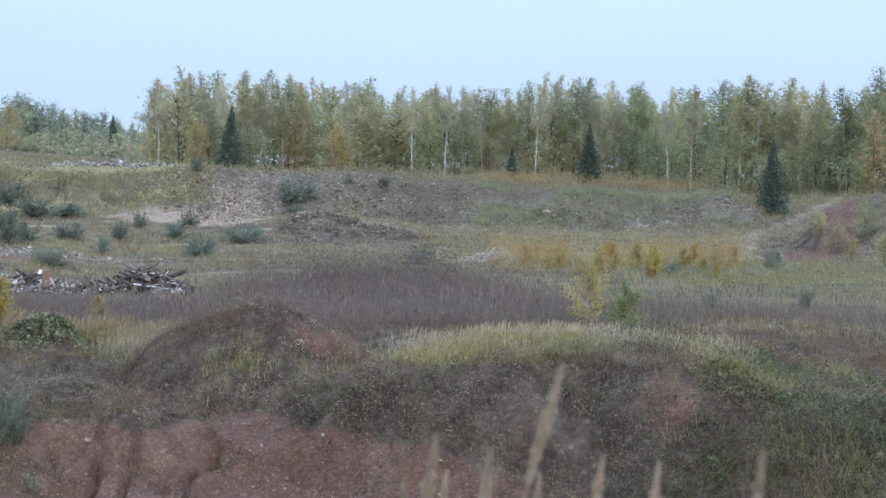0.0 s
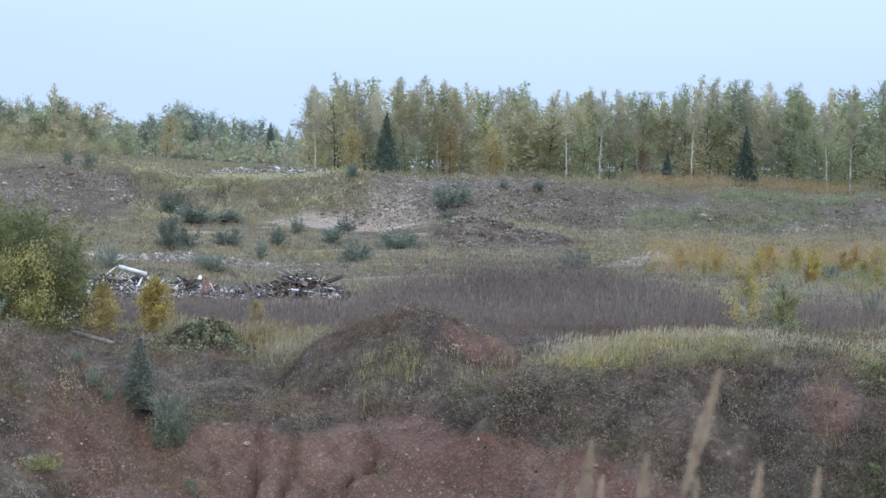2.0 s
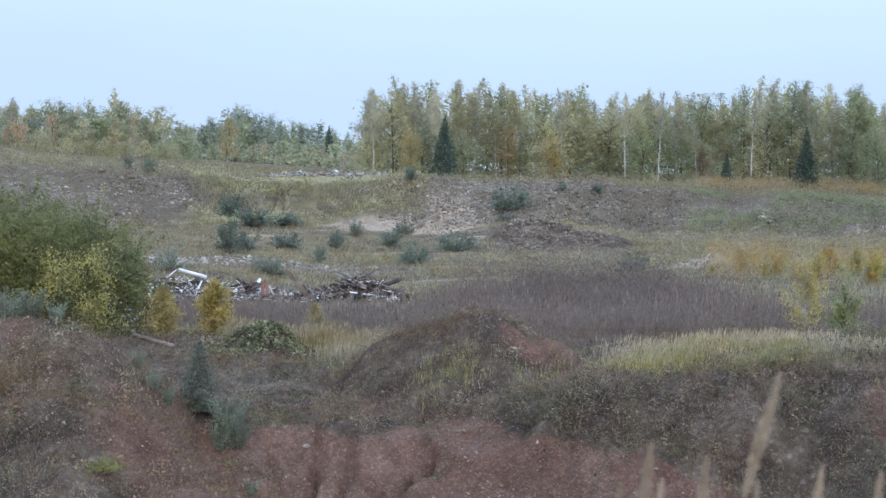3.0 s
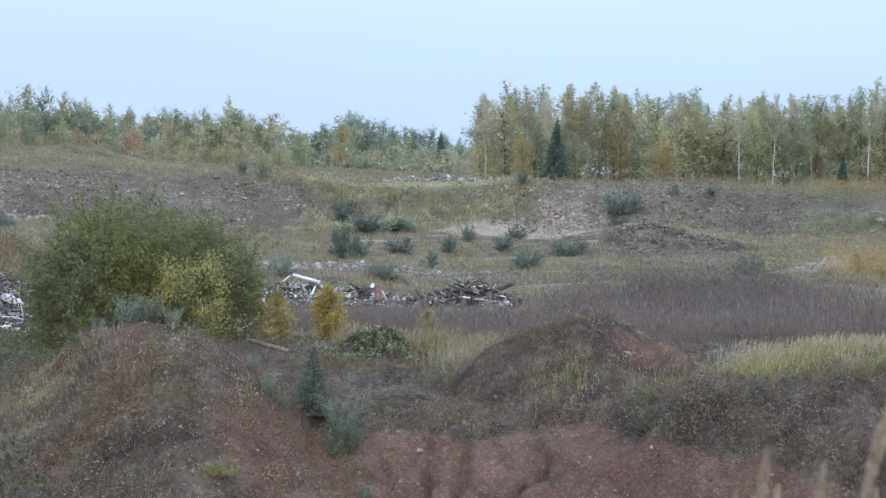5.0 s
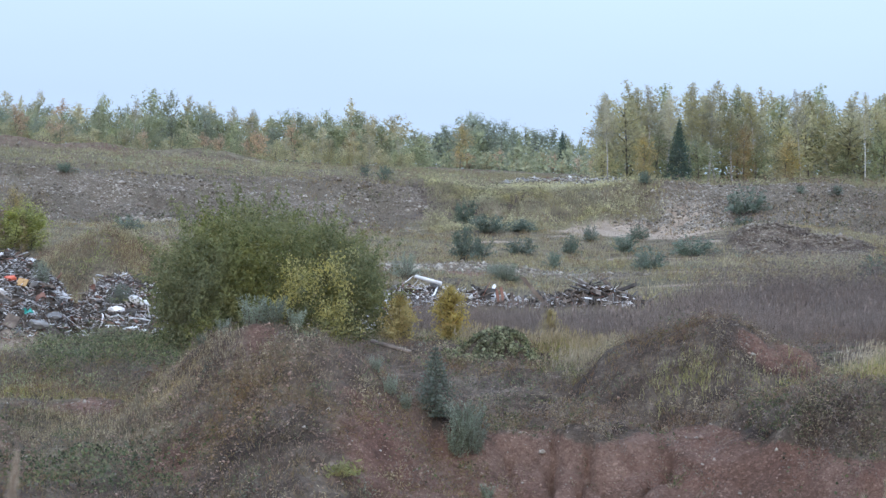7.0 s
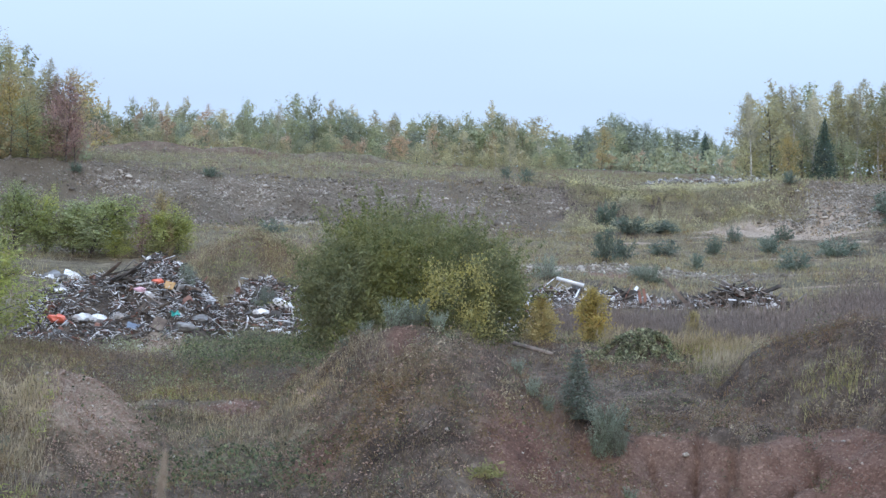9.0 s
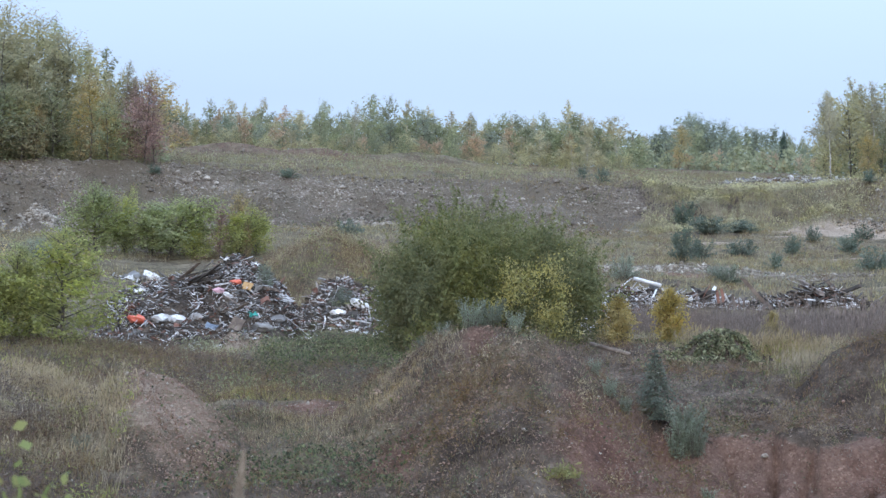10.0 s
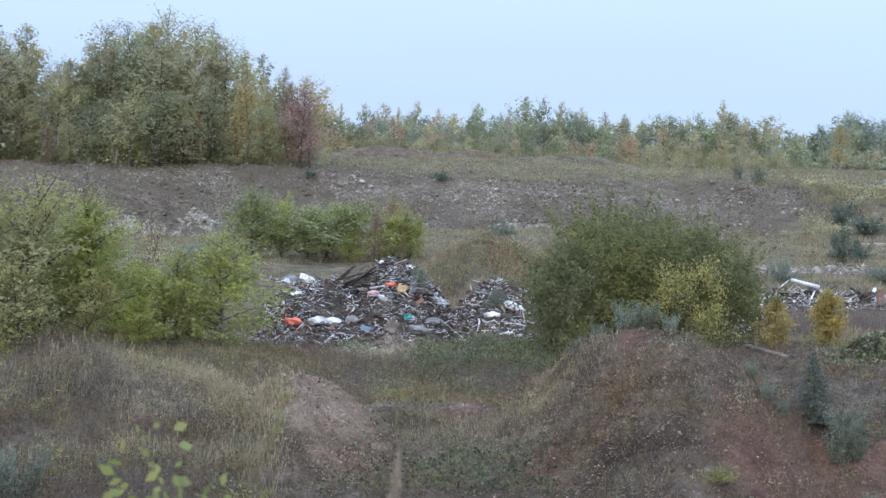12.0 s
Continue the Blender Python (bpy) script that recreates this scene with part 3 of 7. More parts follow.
    return np.clip(clay, 0, 1), np.clip(rub, 0, 1), np.clip(mud, 0, 1), np.clip(humus, 0, 1)


def build_ground():
    az = np.concatenate([np.arange(-180, -60, 6.0), np.arange(-60, -45, 1.5), np.arange(-45, 18, 0.14), np.arange(19, 40, 1.5), np.arange(40, 180, 6.0)])
    d = np.concatenate([np.linspace(0.0, 30, 22)[:-1], np.concatenate([np.arange(30, 36, 0.5), np.arange(36, 47, 0.14), np.arange(47, 62, 0.25)]), np.arange(62, 142, 1.0), np.arange(142, 166, 0.45), np.arange(166, 230, 2.0), np.geomspace(230, 4500, 22)])
    a, r = np.meshgrid(az, d)
    x, y = polar(a, r)
    z = ground_z(x, y)
    na, nd = len(az), len(d)
    i = np.arange(nd * na).reshape(nd, na)
    j = np.roll(i, -1, axis=1)
    faces = np.stack([i[:-1], j[:-1], j[1:], i[1:]], -1).reshape(-1, 4)
    me = mesh_of("ground", np.stack([x, y, z], -1).reshape(-1, 3), faces, GROUND, True)
    c = soil(x.ravel(), y.ravel())
    col = me.color_attributes.new("soil", "FLOAT_COLOR", "POINT")
    col.data.foreach_set("color", np.stack(c, -1).astype(np.float32).ravel())
    return tagged(new("ground", me), "uneven quarry ground of turf, red clay and rubble", "ground", kind="structure")


build_ground()

# ---- plants ----
def leaves(name, centres, size, material, aspect=0.6, droop=0.0, r=None, far=False):
    """Many small pointed leaves, turned at random, as one mesh."""
    r = r or rng
    n = len(centres)
    u = r.normal(size=(n, 3))
    u[:, 2] -= droop
    u /= np.linalg.norm(u, axis=1)[:, None]
    w = np.cross(u, r.normal(size=(n, 3)))
    w /= np.linalg.norm(w, axis=1)[:, None] + 1e-9
    s = (size * r.uniform(0.6, 1.4, n))[:, None]
    if far:
        v = np.stack([centres - u * s * 0.5 - w * s * 0.5 * aspect, centres - u * s * 0.5 + w * s * 0.5 * aspect, centres + u * s * 0.6], 1)
        return mesh_of(name, v.reshape(-1, 3), np.arange(3 * n).reshape(n, 3), material)
    v = np.stack([centres - u * s * 0.5, centres + w * s * 0.5 * aspect, centres + u * s * 0.5, centres - w * s * 0.5 * aspect], 1)
    return mesh_of(name, v.reshape(-1, 3), np.arange(4 * n).reshape(n, 4), material)


def tube_arrays(points, radii, sides=5):
    p, rad = np.asarray(points, float), np.asarray(radii, float)
    t = np.gradient(p, axis=0)
    t /= np.linalg.norm(t, axis=1)[:, None] + 1e-9
    ref = np.where(np.abs(t[:, 2:3]) > 0.9, [[1.0, 0, 0]], [[0, 0, 1.0]])
    a = np.cross(t, ref)
    a /= np.linalg.norm(a, axis=1)[:, None] + 1e-9
    b = np.cross(t, a)
    ang = np.linspace(0, 2 * np.pi, sides, endpoint=False)
    v = p[:, None] + rad[:, None, None] * (np.cos(ang)[None, :, None] * a[:, None] + np.sin(ang)[None, :, None] * b[:, None])
    k = len(p)
    i = np.arange(k * sides).reshape(k, sides)
    j = np.roll(i, -1, axis=1)
    return v.reshape(-1, 3), np.stack([i[:-1], j[:-1], j[1:], i[1:]], -1).reshape(-1, 4)


def joined(chunks):
    vs, fs, base = [], [], 0
    for v, f in chunks:
        vs.append(v)
        fs.append(f + base)
        base += len(v)
    return np.concatenate(vs), np.concatenate(fs)


def stem_line(h, lean, r, k=7):
    t = np.linspace(0, 1, k)
    wob = np.cumsum(r.normal(0, 0.012 * h, (k, 2)), axis=0)
    return np.stack([lean[0] * t * h + wob[:, 0] * t, lean[1] * t * h + wob[:, 1] * t, t * h], 1)


def broadleaf(h, width, seed, material, bark, base=0.25, limbs=16, count=1500, leaf=0.3, shape=1.0, stems=1, rise=0.7, bare=0.0, far=True, peak=0.7, fuzz=0.075):
    """Trunk with ascending limbs, leafy from near the trunk to the tips; returns (trunk, crown, branchwork)."""
    r = np.random.default_rng(seed)
    wood, limbs_of, p_in, p_out, reachs = [], [], [], [], []
    for s in range(stems):
        lean = r.normal(0, 0.03 if stems == 1 else 0.16, 2)
        line = stem_line(h * (1 if s == 0 else r.uniform(0.7, 0.95)), lean, r)
        top = line[-1, 2]
        wood.append(tube_arrays(line, np.linspace(0.0075 * h / math.sqrt(stems) + 0.015, 0.01, len(line))))
        k = limbs // stems
        for i in range(k):
            t = base + (0.985 - base) * ((i + r.uniform(0, 1)) / k) ** 0.9
            p0 = np.array([np.interp(t * top, line[:, 2], line[:, c]) for c in range(3)])
            q = (t - base) / (1 - base)
            reach = width * ((1 - q) ** peak * min(1.0, 0.45 + 2.2 * q / shape) + 0.03) * r.uniform(0.5, 1.2)
            a = r.uniform(0, 2 * math.pi)
            climb = rise * (0.45 + 1.5 * q) * r.uniform(0.7, 1.3)
            tip = p0 + np.array([math.cos(a) * reach, math.sin(a) * reach, reach * climb])
            mid = (p0 + tip) / 2 + np.array([0, 0, 0.1 * reach])
            if far and i % 2 == 0:
                limbs_of.append(tube_arrays([p0, tip], [0.01 * reach + 0.012, 0.006], 3))
            elif far:
                pass
            else:
                limbs_of.append(tube_arrays([p0, mid, tip], [0.012 * reach + 0.006, 0.008 * reach + 0.004, 0.003], 4))
            if r.uniform(0, 1) > bare:
                p_in.append(p0), p_out.append(tip), reachs.append(reach)
        p_in.append(line[-1] - np.array([0, 0, 0.12 * h])), p_out.append(line[-1] + np.array([0, 0, 0.01 * h])), reachs.append(0.12 * width)
    p_in, p_out, reachs = np.array(p_in), np.array(p_out), np.array(reachs)
    pick = r.choice(len(reachs), count, p=(reachs + 0.12 * width) / (reachs + 0.12 * width).sum())
    f = r.uniform(0.12, 1.05, count) ** 0.8
    sag = r.normal(0, 1, (count, 3)) * (fuzz * (reachs[pick] * (1.2 - 0.7 * f) + 0.3 * width))[:, None]
    pts = p_in[pick] + (p_out - p_in)[pick] * f[:, None] + sag * np.array([1, 1, 1.2])
    pts[:, 2] = np.maximum(pts[:, 2] - 0.05 * reachs[pick], 0.12)
    v, f = joined(wood)
    return mesh_of("trunk", v, f, bark, True), leaves("crown", pts, leaf * np.clip(0.5 + 2.5 * (1 - pts[:, 2] / h), 0.5, 1.0), material, 0.7, 0.5, r, far), mesh_of("branchwork", *joined(limbs_of), bark, True)


def dome_bush(rx, rz, seed, material, bark, stems, count, leaf, aspect=0.5, fill=0.3, droop=0.0):
    """A rounded bush: stems fan out from the root to an uneven dome, leafy along their outer part."""
    r = np.random.default_rng(seed)
    wood, pts = [], []
    m = max(1, count // stems)
    for _ in range(stems):
        a, c = r.uniform(0, 2 * math.pi), r.uniform(0.02, 1.0) ** 0.8
        s = math.sqrt(max(0.0, 1 - c * c))
        swell = 1 + 0.16 * math.sin(3 * a + seed) + 0.1 * math.sin(5 * a + 7 * c) + r.normal(0, 0.05)
        tip = np.array([math.cos(a) * s * rx * swell, math.sin(a) * s * rx * swell, 0.06 * rz + c * rz * (1 + r.normal(0, 0.05))])
        root = np.array([math.cos(a), math.sin(a), 0.0]) * r.uniform(0, 0.25) * rx
        bend = (root + tip) / 2 + np.array([0, 0, 0.12 * rz])
        wood.append(tube_arrays([root, bend, tip], [0.004 * rz + 0.004, 0.003 * rz + 0.003, 0.002], 3))
        f = r.uniform(fill, 1.06, m)[:, None]
        way = (1 - f) ** 2 * root + 2 * f * (1 - f) * bend + f * f * tip
        pts.append(way + r.normal(0, 1, (m, 3)) * 0.028 * (rx + rz) * np.array([1, 1, 0.8]))
    pts = np.concatenate(pts)
    pts[:, 2] = np.maximum(pts[:, 2], 0.05)
    v, f = joined(wood)
    return mesh_of("trunk", v, f, bark, True), leaves("crown", pts, leaf, material, aspect, droop, r, True)


def billow_bush(rx, rz, seed, material, bark, lobes, lobe, count, leaf, low=0.0, aspect=0.6, shoots=(0.35, 0.5, 1.45)):
    """A billowing crown: overlapping leafy masses borne on stems that fan up from the root."""
    r = np.random.default_rng(seed)
    wood, cs, rs = [], [], []
    for i in range(lobes):
        a, c = 2.399 * i + r.normal(0, 0.25), ((i + 0.5) / lobes) ** 0.8
        s = math.sqrt(max(0.0, 1 - c ** 4.5)) * r.uniform(0.72, 1.0)
        size = lobe * r.uniform(0.75, 1.2)
        p = np.array([math.cos(a) * s * (rx - 0.6 * lobe), math.sin(a) * s * (rx - 0.6 * lobe), low + 0.35 * lobe + c * (rz - low - lobe) * r.uniform(0.88, 1.04)])
        cs.append(p), rs.append(size)
        root = np.array([math.cos(a), math.sin(a), 0.0]) * 0.08 * rx
        wood.append(tube_arrays([root, (root + p) / 2 + np.array([0, 0, 0.1 * rz]), p], [0.006 * rz + 0.006, 0.004 * rz + 0.004, 0.004], 4))
    cs, rs = np.array(cs), np.array(rs)
    pick = r.choice(lobes, count, p=rs ** 2 / (rs ** 2).sum())
    u = r.normal(size=(count, 3))
    u[:, 2] = np.where(u[:, 2] < 0, u[:, 2] * 0.75, u[:, 2])
    u /= np.linalg.norm(u, axis=1)[:, None]
    pts = cs[pick] + u * (rs[pick] * (0.55 + 0.55 * r.uniform(0, 1, count) ** 0.6))[:, None] * np.array([1, 1, 0.9])
    pts += r.normal(0, 0.08 * lobe, (count, 3))
    shoot = r.uniform(0, 1, count) < shoots[0]
    way = cs[pick] - np.array([0, 0, 0.2 * rz])
    way = way / np.linalg.norm(way, axis=1)[:, None] + np.array([0, 0, 0.3])
    k = r.integers(0, 9, count)
    spur = np.random.default_rng(seed + 1).normal(0, 0.45, (lobes, 9, 3))[pick, k]
    line = cs[pick] + (way * 0.9 + spur) * (rs[pick] * r.uniform(shoots[1], shoots[2], count))[:, None] + r.normal(0, 0.05 * lobe, (count, 3))
    pts = np.where(shoot[:, None], line, pts)
    pts[:, 2] = np.maximum(pts[:, 2], 0.05)
    v, f = joined(wood)
    return mesh_of("trunk", v, f, bark, True), leaves("crown", pts, leaf, material, aspect, 0.1, r, True)


def conifer(h, width, seed, material, count=2200, leaf=0.34, skirt=0.03, power=0.9):
    """Straight trunk with whorls of drooping boughs, thick with needle sprays."""
    r = np.random.default_rng(seed)
    wood = [tube_arrays(stem_line(h, r.normal(0, 0.01, 2), r), np.linspace(0.012 * h + 0.01, 0.01, 7))]
    pts, n = [], 0
    whorls = max(16, int(h * 2.4))
    for i in range(whorls):
        t = skirt + (1 - skirt) * i / whorls
        reach0 = width * (1 - t) ** power
        boughs = 9 if h > 3 else 7
        for b in range(boughs):
            a = 2 * math.pi * (b + r.uniform(-0.3, 0.3)) / boughs + i
            reach = reach0 * r.uniform(0.7, 1.15)
            p0 = np.array([0, 0, t * h])
            tip = p0 + np.array([math.cos(a) * reach, math.sin(a) * reach, reach * (0.25 * t - 0.22)])
            wood.append(tube_arrays([p0, (p0 + tip) / 2 + np.array([0, 0, 0.08 * reach]), tip], [0.012 * reach + 0.005, 0.008 * reach + 0.004, 0.003], 3))
            m = max(3, int(count * reach / (0.5 * width * whorls * boughs)))
            f = r.uniform(0.1, 1.08, m)[:, None] ** 0.8
            pts.append(p0 + (tip - p0) * f + r.normal(0, 1, (m, 3)) * np.array([0.09, 0.09, 0.08]) * (reach + 0.3 * width))
    pts.append(np.array([0, 0, h]) + r.normal(0, 1, (12, 3)) * np.array([0.03, 0.03, 0.12]))
    pts = np.concatenate(pts)
    pts[:, 2] = np.maximum(pts[:, 2], 0.04)
    v, f = joined(wood)
    return mesh_of("trunk", v, f, BARK, True), leaves("crown", pts, leaf, material, 0.45, 0.2, r, h > 5)


def put_plant(name, meshes, at, label, category, group="", names=("trunk", "crown")):
    ob = thing(name, label, category, group, at)
    parts = [child(part_name, me, ob) for part_name, me in zip(names, meshes)]
    if len(meshes) > 2:
        tagged(child("branchwork", meshes[2], parts[0]), kind="stuff")
    return ob


def stand(az, d, scale=1.0, turn=None, sink=0.05, tall=1.0):
    x, y = polar(az, d)
    z = float(ground_z(np.array([x]), np.array([y]))[0])
    return pose(float(x), float(y), z - sink, 0, 0, rng.uniform(0, 360) if turn is None else turn) @ Matrix.Diagonal((scale, scale, scale * tall, 1))


# kinds of forest tree: a few grown specimens of each, planted again and again
SPECIES = {
    "birch_olive": [broadleaf(13, 2.0, s, L_OLIVE, BIRCH_BARK, 0.22, 90, 3100, 0.175, 0.9, rise=1.3, peak=0.95, fuzz=0.13) for s in (1, 2, 3)],
    "birch_grey": [broadleaf(13, 1.8, s, L_GREY, BIRCH_BARK, 0.26, 90, 2800, 0.17, 0.9, rise=1.5, peak=0.95, fuzz=0.13) for s in (4, 5)],
    "aspen_green": [broadleaf(12, 2.1, s, L_GREEN, BARK, 0.16, 90, 3100, 0.18, 0.8, rise=1.2, peak=0.75, fuzz=0.13) for s in (6, 7, 8)],
    "alder_green": [broadleaf(7, 2.6, s, L_GREEN, BARK, 0.02, 90, 2600, 0.175, 0.6, rise=0.6, peak=0.55, fuzz=0.13) for s in (9, 10)],
    "young_olive": [broadleaf(6, 2.1, s, L_OLIVE, BARK, 0.02, 80, 2200, 0.165, 0.6, rise=0.7, peak=0.6, fuzz=0.13) for s in (11, 12, 13)],
    "yellow": [broadleaf(9, 2.4, s, L_YELLOW, BARK, 0.05, 80, 3600, 0.16, 0.8, rise=0.8, peak=0.65, fuzz=0.13) for s in (14, 15)],
    "orange": [broadleaf(9, 2.2, s, L_ORANGE, BARK, 0.05, 80, 3200, 0.155, 0.8, rise=0.9, peak=0.7, fuzz=0.13) for s in (16, 17)],
    "rusty": [broadleaf(10, 2.3, s, L_RUST, BARK, 0.1, 80, 3000, 0.155, 0.85, rise=0.9, peak=0.75, fuzz=0.13) for s in (18, 19)],
    "red": [broadleaf(8, 2.2, s, L_RED, BARK, 0.06, 80, 2800, 0.15, 0.85, rise=1.2, peak=0.75, fuzz=0.12) for s in (20, 23)],
    "back_green": [broadleaf(12, 2.4, s, L_GREEN, BARK, 0.1, 44, 1400, 0.26, 0.8, rise=1.0, peak=0.85, fuzz=0.12) for s in (24, 25)],
    "back_olive": [broadleaf(13, 2.3, s, L_OLIVE, BARK, 0.12, 44, 1400, 0.26, 0.9, rise=1.2, peak=0.95, fuzz=0.12) for s in (26, 27)],
    "far_green": [broadleaf(9, 2.6, s, F_GREEN, BARK, 0.02, 54, 1400, 0.3, 0.7, rise=0.9, peak=0.65, fuzz=0.12) for s in (71, 72, 73)],
    "far_olive": [broadleaf(9, 2.4, s, F_OLIVE, BIRCH_BARK, 0.03, 54, 1300, 0.29, 0.7, rise=1.0, peak=0.7, fuzz=0.12) for s in (74, 75, 76)],
    "far_grey": [broadleaf(9, 1.9, s, F_OLIVE, BIRCH_BARK, 0.06, 54, 1200, 0.22, 0.8, rise=1.3, peak=0.9, fuzz=0.11) for s in (77, 78)],
    "far_blue": [broadleaf(9, 2.6, s, F_BLUE, BARK, 0.02, 54, 1600, 0.3, 0.7, rise=0.9, peak=0.65, fuzz=0.12) for s in (68, 69)],
    "west_tall": [broadleaf(13, 2.4, s, L_DUN, BARK, 0.06, 90, 4000, 0.21, 0.9, rise=1.1, peak=0.8, fuzz=0.12) for s in (115, 116)],
    "west_green": [broadleaf(12, 3.2, s, L_DUN, BARK, 0.04, 90, 4300, 0.21, 0.8, rise=0.85, peak=0.6, fuzz=0.12) for s in (111, 112)],
    "west_olive": [broadleaf(12, 2.9, s, L_OLIVE, BARK, 0.04, 90, 4000, 0.205, 0.8, rise=0.85, peak=0.55, fuzz=0.12) for s in (113, 114)],
    "far_orange": [broadleaf(7, 2.0, s, F_RUSSET, BARK, 0.03, 50, 1200, 0.21, 0.8, rise=1.0, peak=0.75, fuzz=0.12) for s in (79,)],
}
BARE_BIRCH = [broadleaf(13, 1.8, s, L_GREY, BIRCH_BARK, 0.5, 60, 2800, 0.15, 1.0, rise=1.4, peak=0.85, fuzz=0.13) for s in (81, 82)]
SPRUCE = [conifer(11, 3.0, s, L_NEEDLE, 6000, 0.32) for s in (31, 32)]
SMALL_SPRUCE = [conifer(1.4, 0.46, s, L_DUSKY, 3600, 0.05, 0.03, 0.8) for s in (33,)]
PINE = [dome_bush(1.1, 1.55, s, L_PINE, BARK, 40, 2200, 0.125, 0.4, 0.2) for s in (34, 35, 36, 37)]
SAGE_FAR = dome_bush(1.1, 1.55, 38, L_SAGE, BARK, 50, 3200, 0.085, 0.4, 0.2)
WORDS = {
    "birch_olive": ("birch_tree", "slender birch with thinning olive leaves", "birch"), "birch_grey": ("birch_tree", "tall birch with pale grey-green autumn leaves", "birch"),
    "aspen_green": ("aspen_tree", "tall aspen still in green leaf", "tree"), "alder_green": ("alder_tree", "low bushy alder in dull green leaf", "tree"),
    "young_olive": ("young_tree", "young bushy tree with olive leaves", "tree"), "yellow": ("yellow_tree", "autumn tree turned yellow among green ones", "tree"),
    "orange": ("orange_tree", "autumn tree with orange leaves", "tree"), "rusty": ("rusty_tree", "tree with withered rust-brown leaves", "tree"),
    "west_tall": ("tall_tree", "tall pointed tree in dull green-brown leaf", "tree"),
    "west_green": ("broad_tree", "broad round-topped tree in dull green leaf", "tree"), "west_olive": ("broad_tree", "broad tree with fading grey-olive leaves", "tree"),
    "far_green": ("aspen_tree", "distant aspen in dull green leaf", "tree"), "far_olive": ("birch_tree", "distant birch with olive leaves", "birch"),
    "back_green": ("aspen_tree", "green aspen deep in the wood", "tree"), "back_olive": ("birch_tree", "olive-leaved birch deep in the wood", "birch"),
    "far_grey": ("birch_tree", "distant pale thinning birch", "birch"), "far_orange": ("orange_tree", "distant tree with orange-brown leaves", "tree"),
    "red": ("red_tree", "small tree with red autumn leaves", "tree"), "far_blue": ("aspen_tree", "distant tree in green leaf, blued in colour for haze", "tree"),
}


def plant(kind, az, d, tall=None, group="", wide=1.0, sink=0.1):
    """One forest tree of a kind, at a bearing and distance, grown to the given height."""
    proto = SPECIES[kind][rng.integers(len(SPECIES[kind]))]
    natural = max(v.co.z for v in proto[0].vertices)
    name, label, category = WORDS[kind]
    s = 1.0 if tall is None else tall / natural
    return put_plant(name, proto, stand(az, d, s * wide, tall=1 / wide, sink=sink), label, category, group)


def top_of(az, d, el):
    """Height above the ground of what reaches the elevation el at this place."""
    x, y = polar(az, d)
    return EYE + d * math.tan(radians(el)) - float(ground_z(np.array([x]), np.array([y]))[0])


# the wood behind the terrace: its skyline rises and falls with the bearing
SKY_AZ = [-9.4, -8.6, -7.4, -5.9, -4.4, -2.9, -1.9, -0.1, 1.5, 2.8, 4.4, 6.3, 8.0, 9.5, 11.7, 12.6, 14.0, 17.0]
SKY_EL = [7.1, 7.65, 7.35, 7.55, 7.35, 7.5, 7.2, 7.4, 7.1, 7.65, 7.6, 7.5, 7.5, 7.6, 7.6, 7.1, 7.9, 7.6]
WOOD = "wood behind the terrace"
for row, (dist, step, kinds) in enumerate((
        (198, 1.5, ("young_olive", "alder_green", "young_olive", "alder_green")),
        (203, 0.62, ("birch_olive", "birch_grey", "aspen_green", "birch_olive", "young_olive", "birch_olive", "birch_grey")),
        (209, 0.62, ("birch_olive", "aspen_green", "birch_grey", "birch_olive", "aspen_green", "birch_grey", "birch_olive")),
        (216, 0.7, ("back_green", "back_olive", "back_olive")),
        (226, 0.9, ("back_green", "back_olive")))):
    a = -9.5 + 0.13 * row
    while a < 17.5:
        dd = dist + rng.uniform(-2.5, 2.5) - 6 * max(0.0, (a - 8.0) / 6)
        kind = kinds[rng.integers(len(kinds))]
        if a > 5.0 and kind in ("birch_grey", "birch_olive") and rng.uniform() < 0.6:
            kind = "aspen_green"
        full = top_of(a, dd, float(np.interp(a, SKY_AZ, SKY_EL)))
        if kind in ("young_olive", "alder_green", "yellow") and row == 0:
            tall = full * rng.uniform(0.35, 0.6)
        elif kind in ("yellow", "orange", "rusty", "young_olive"):
            tall = full * rng.uniform(0.6, 0.85)
        else:
            tall = full * rng.uniform(0.82, 1.06)
        plant(kind, a, dd, tall, WOOD, rng.uniform(1.35, 2.0))
        a += step * rng.uniform(0.75, 1.3)

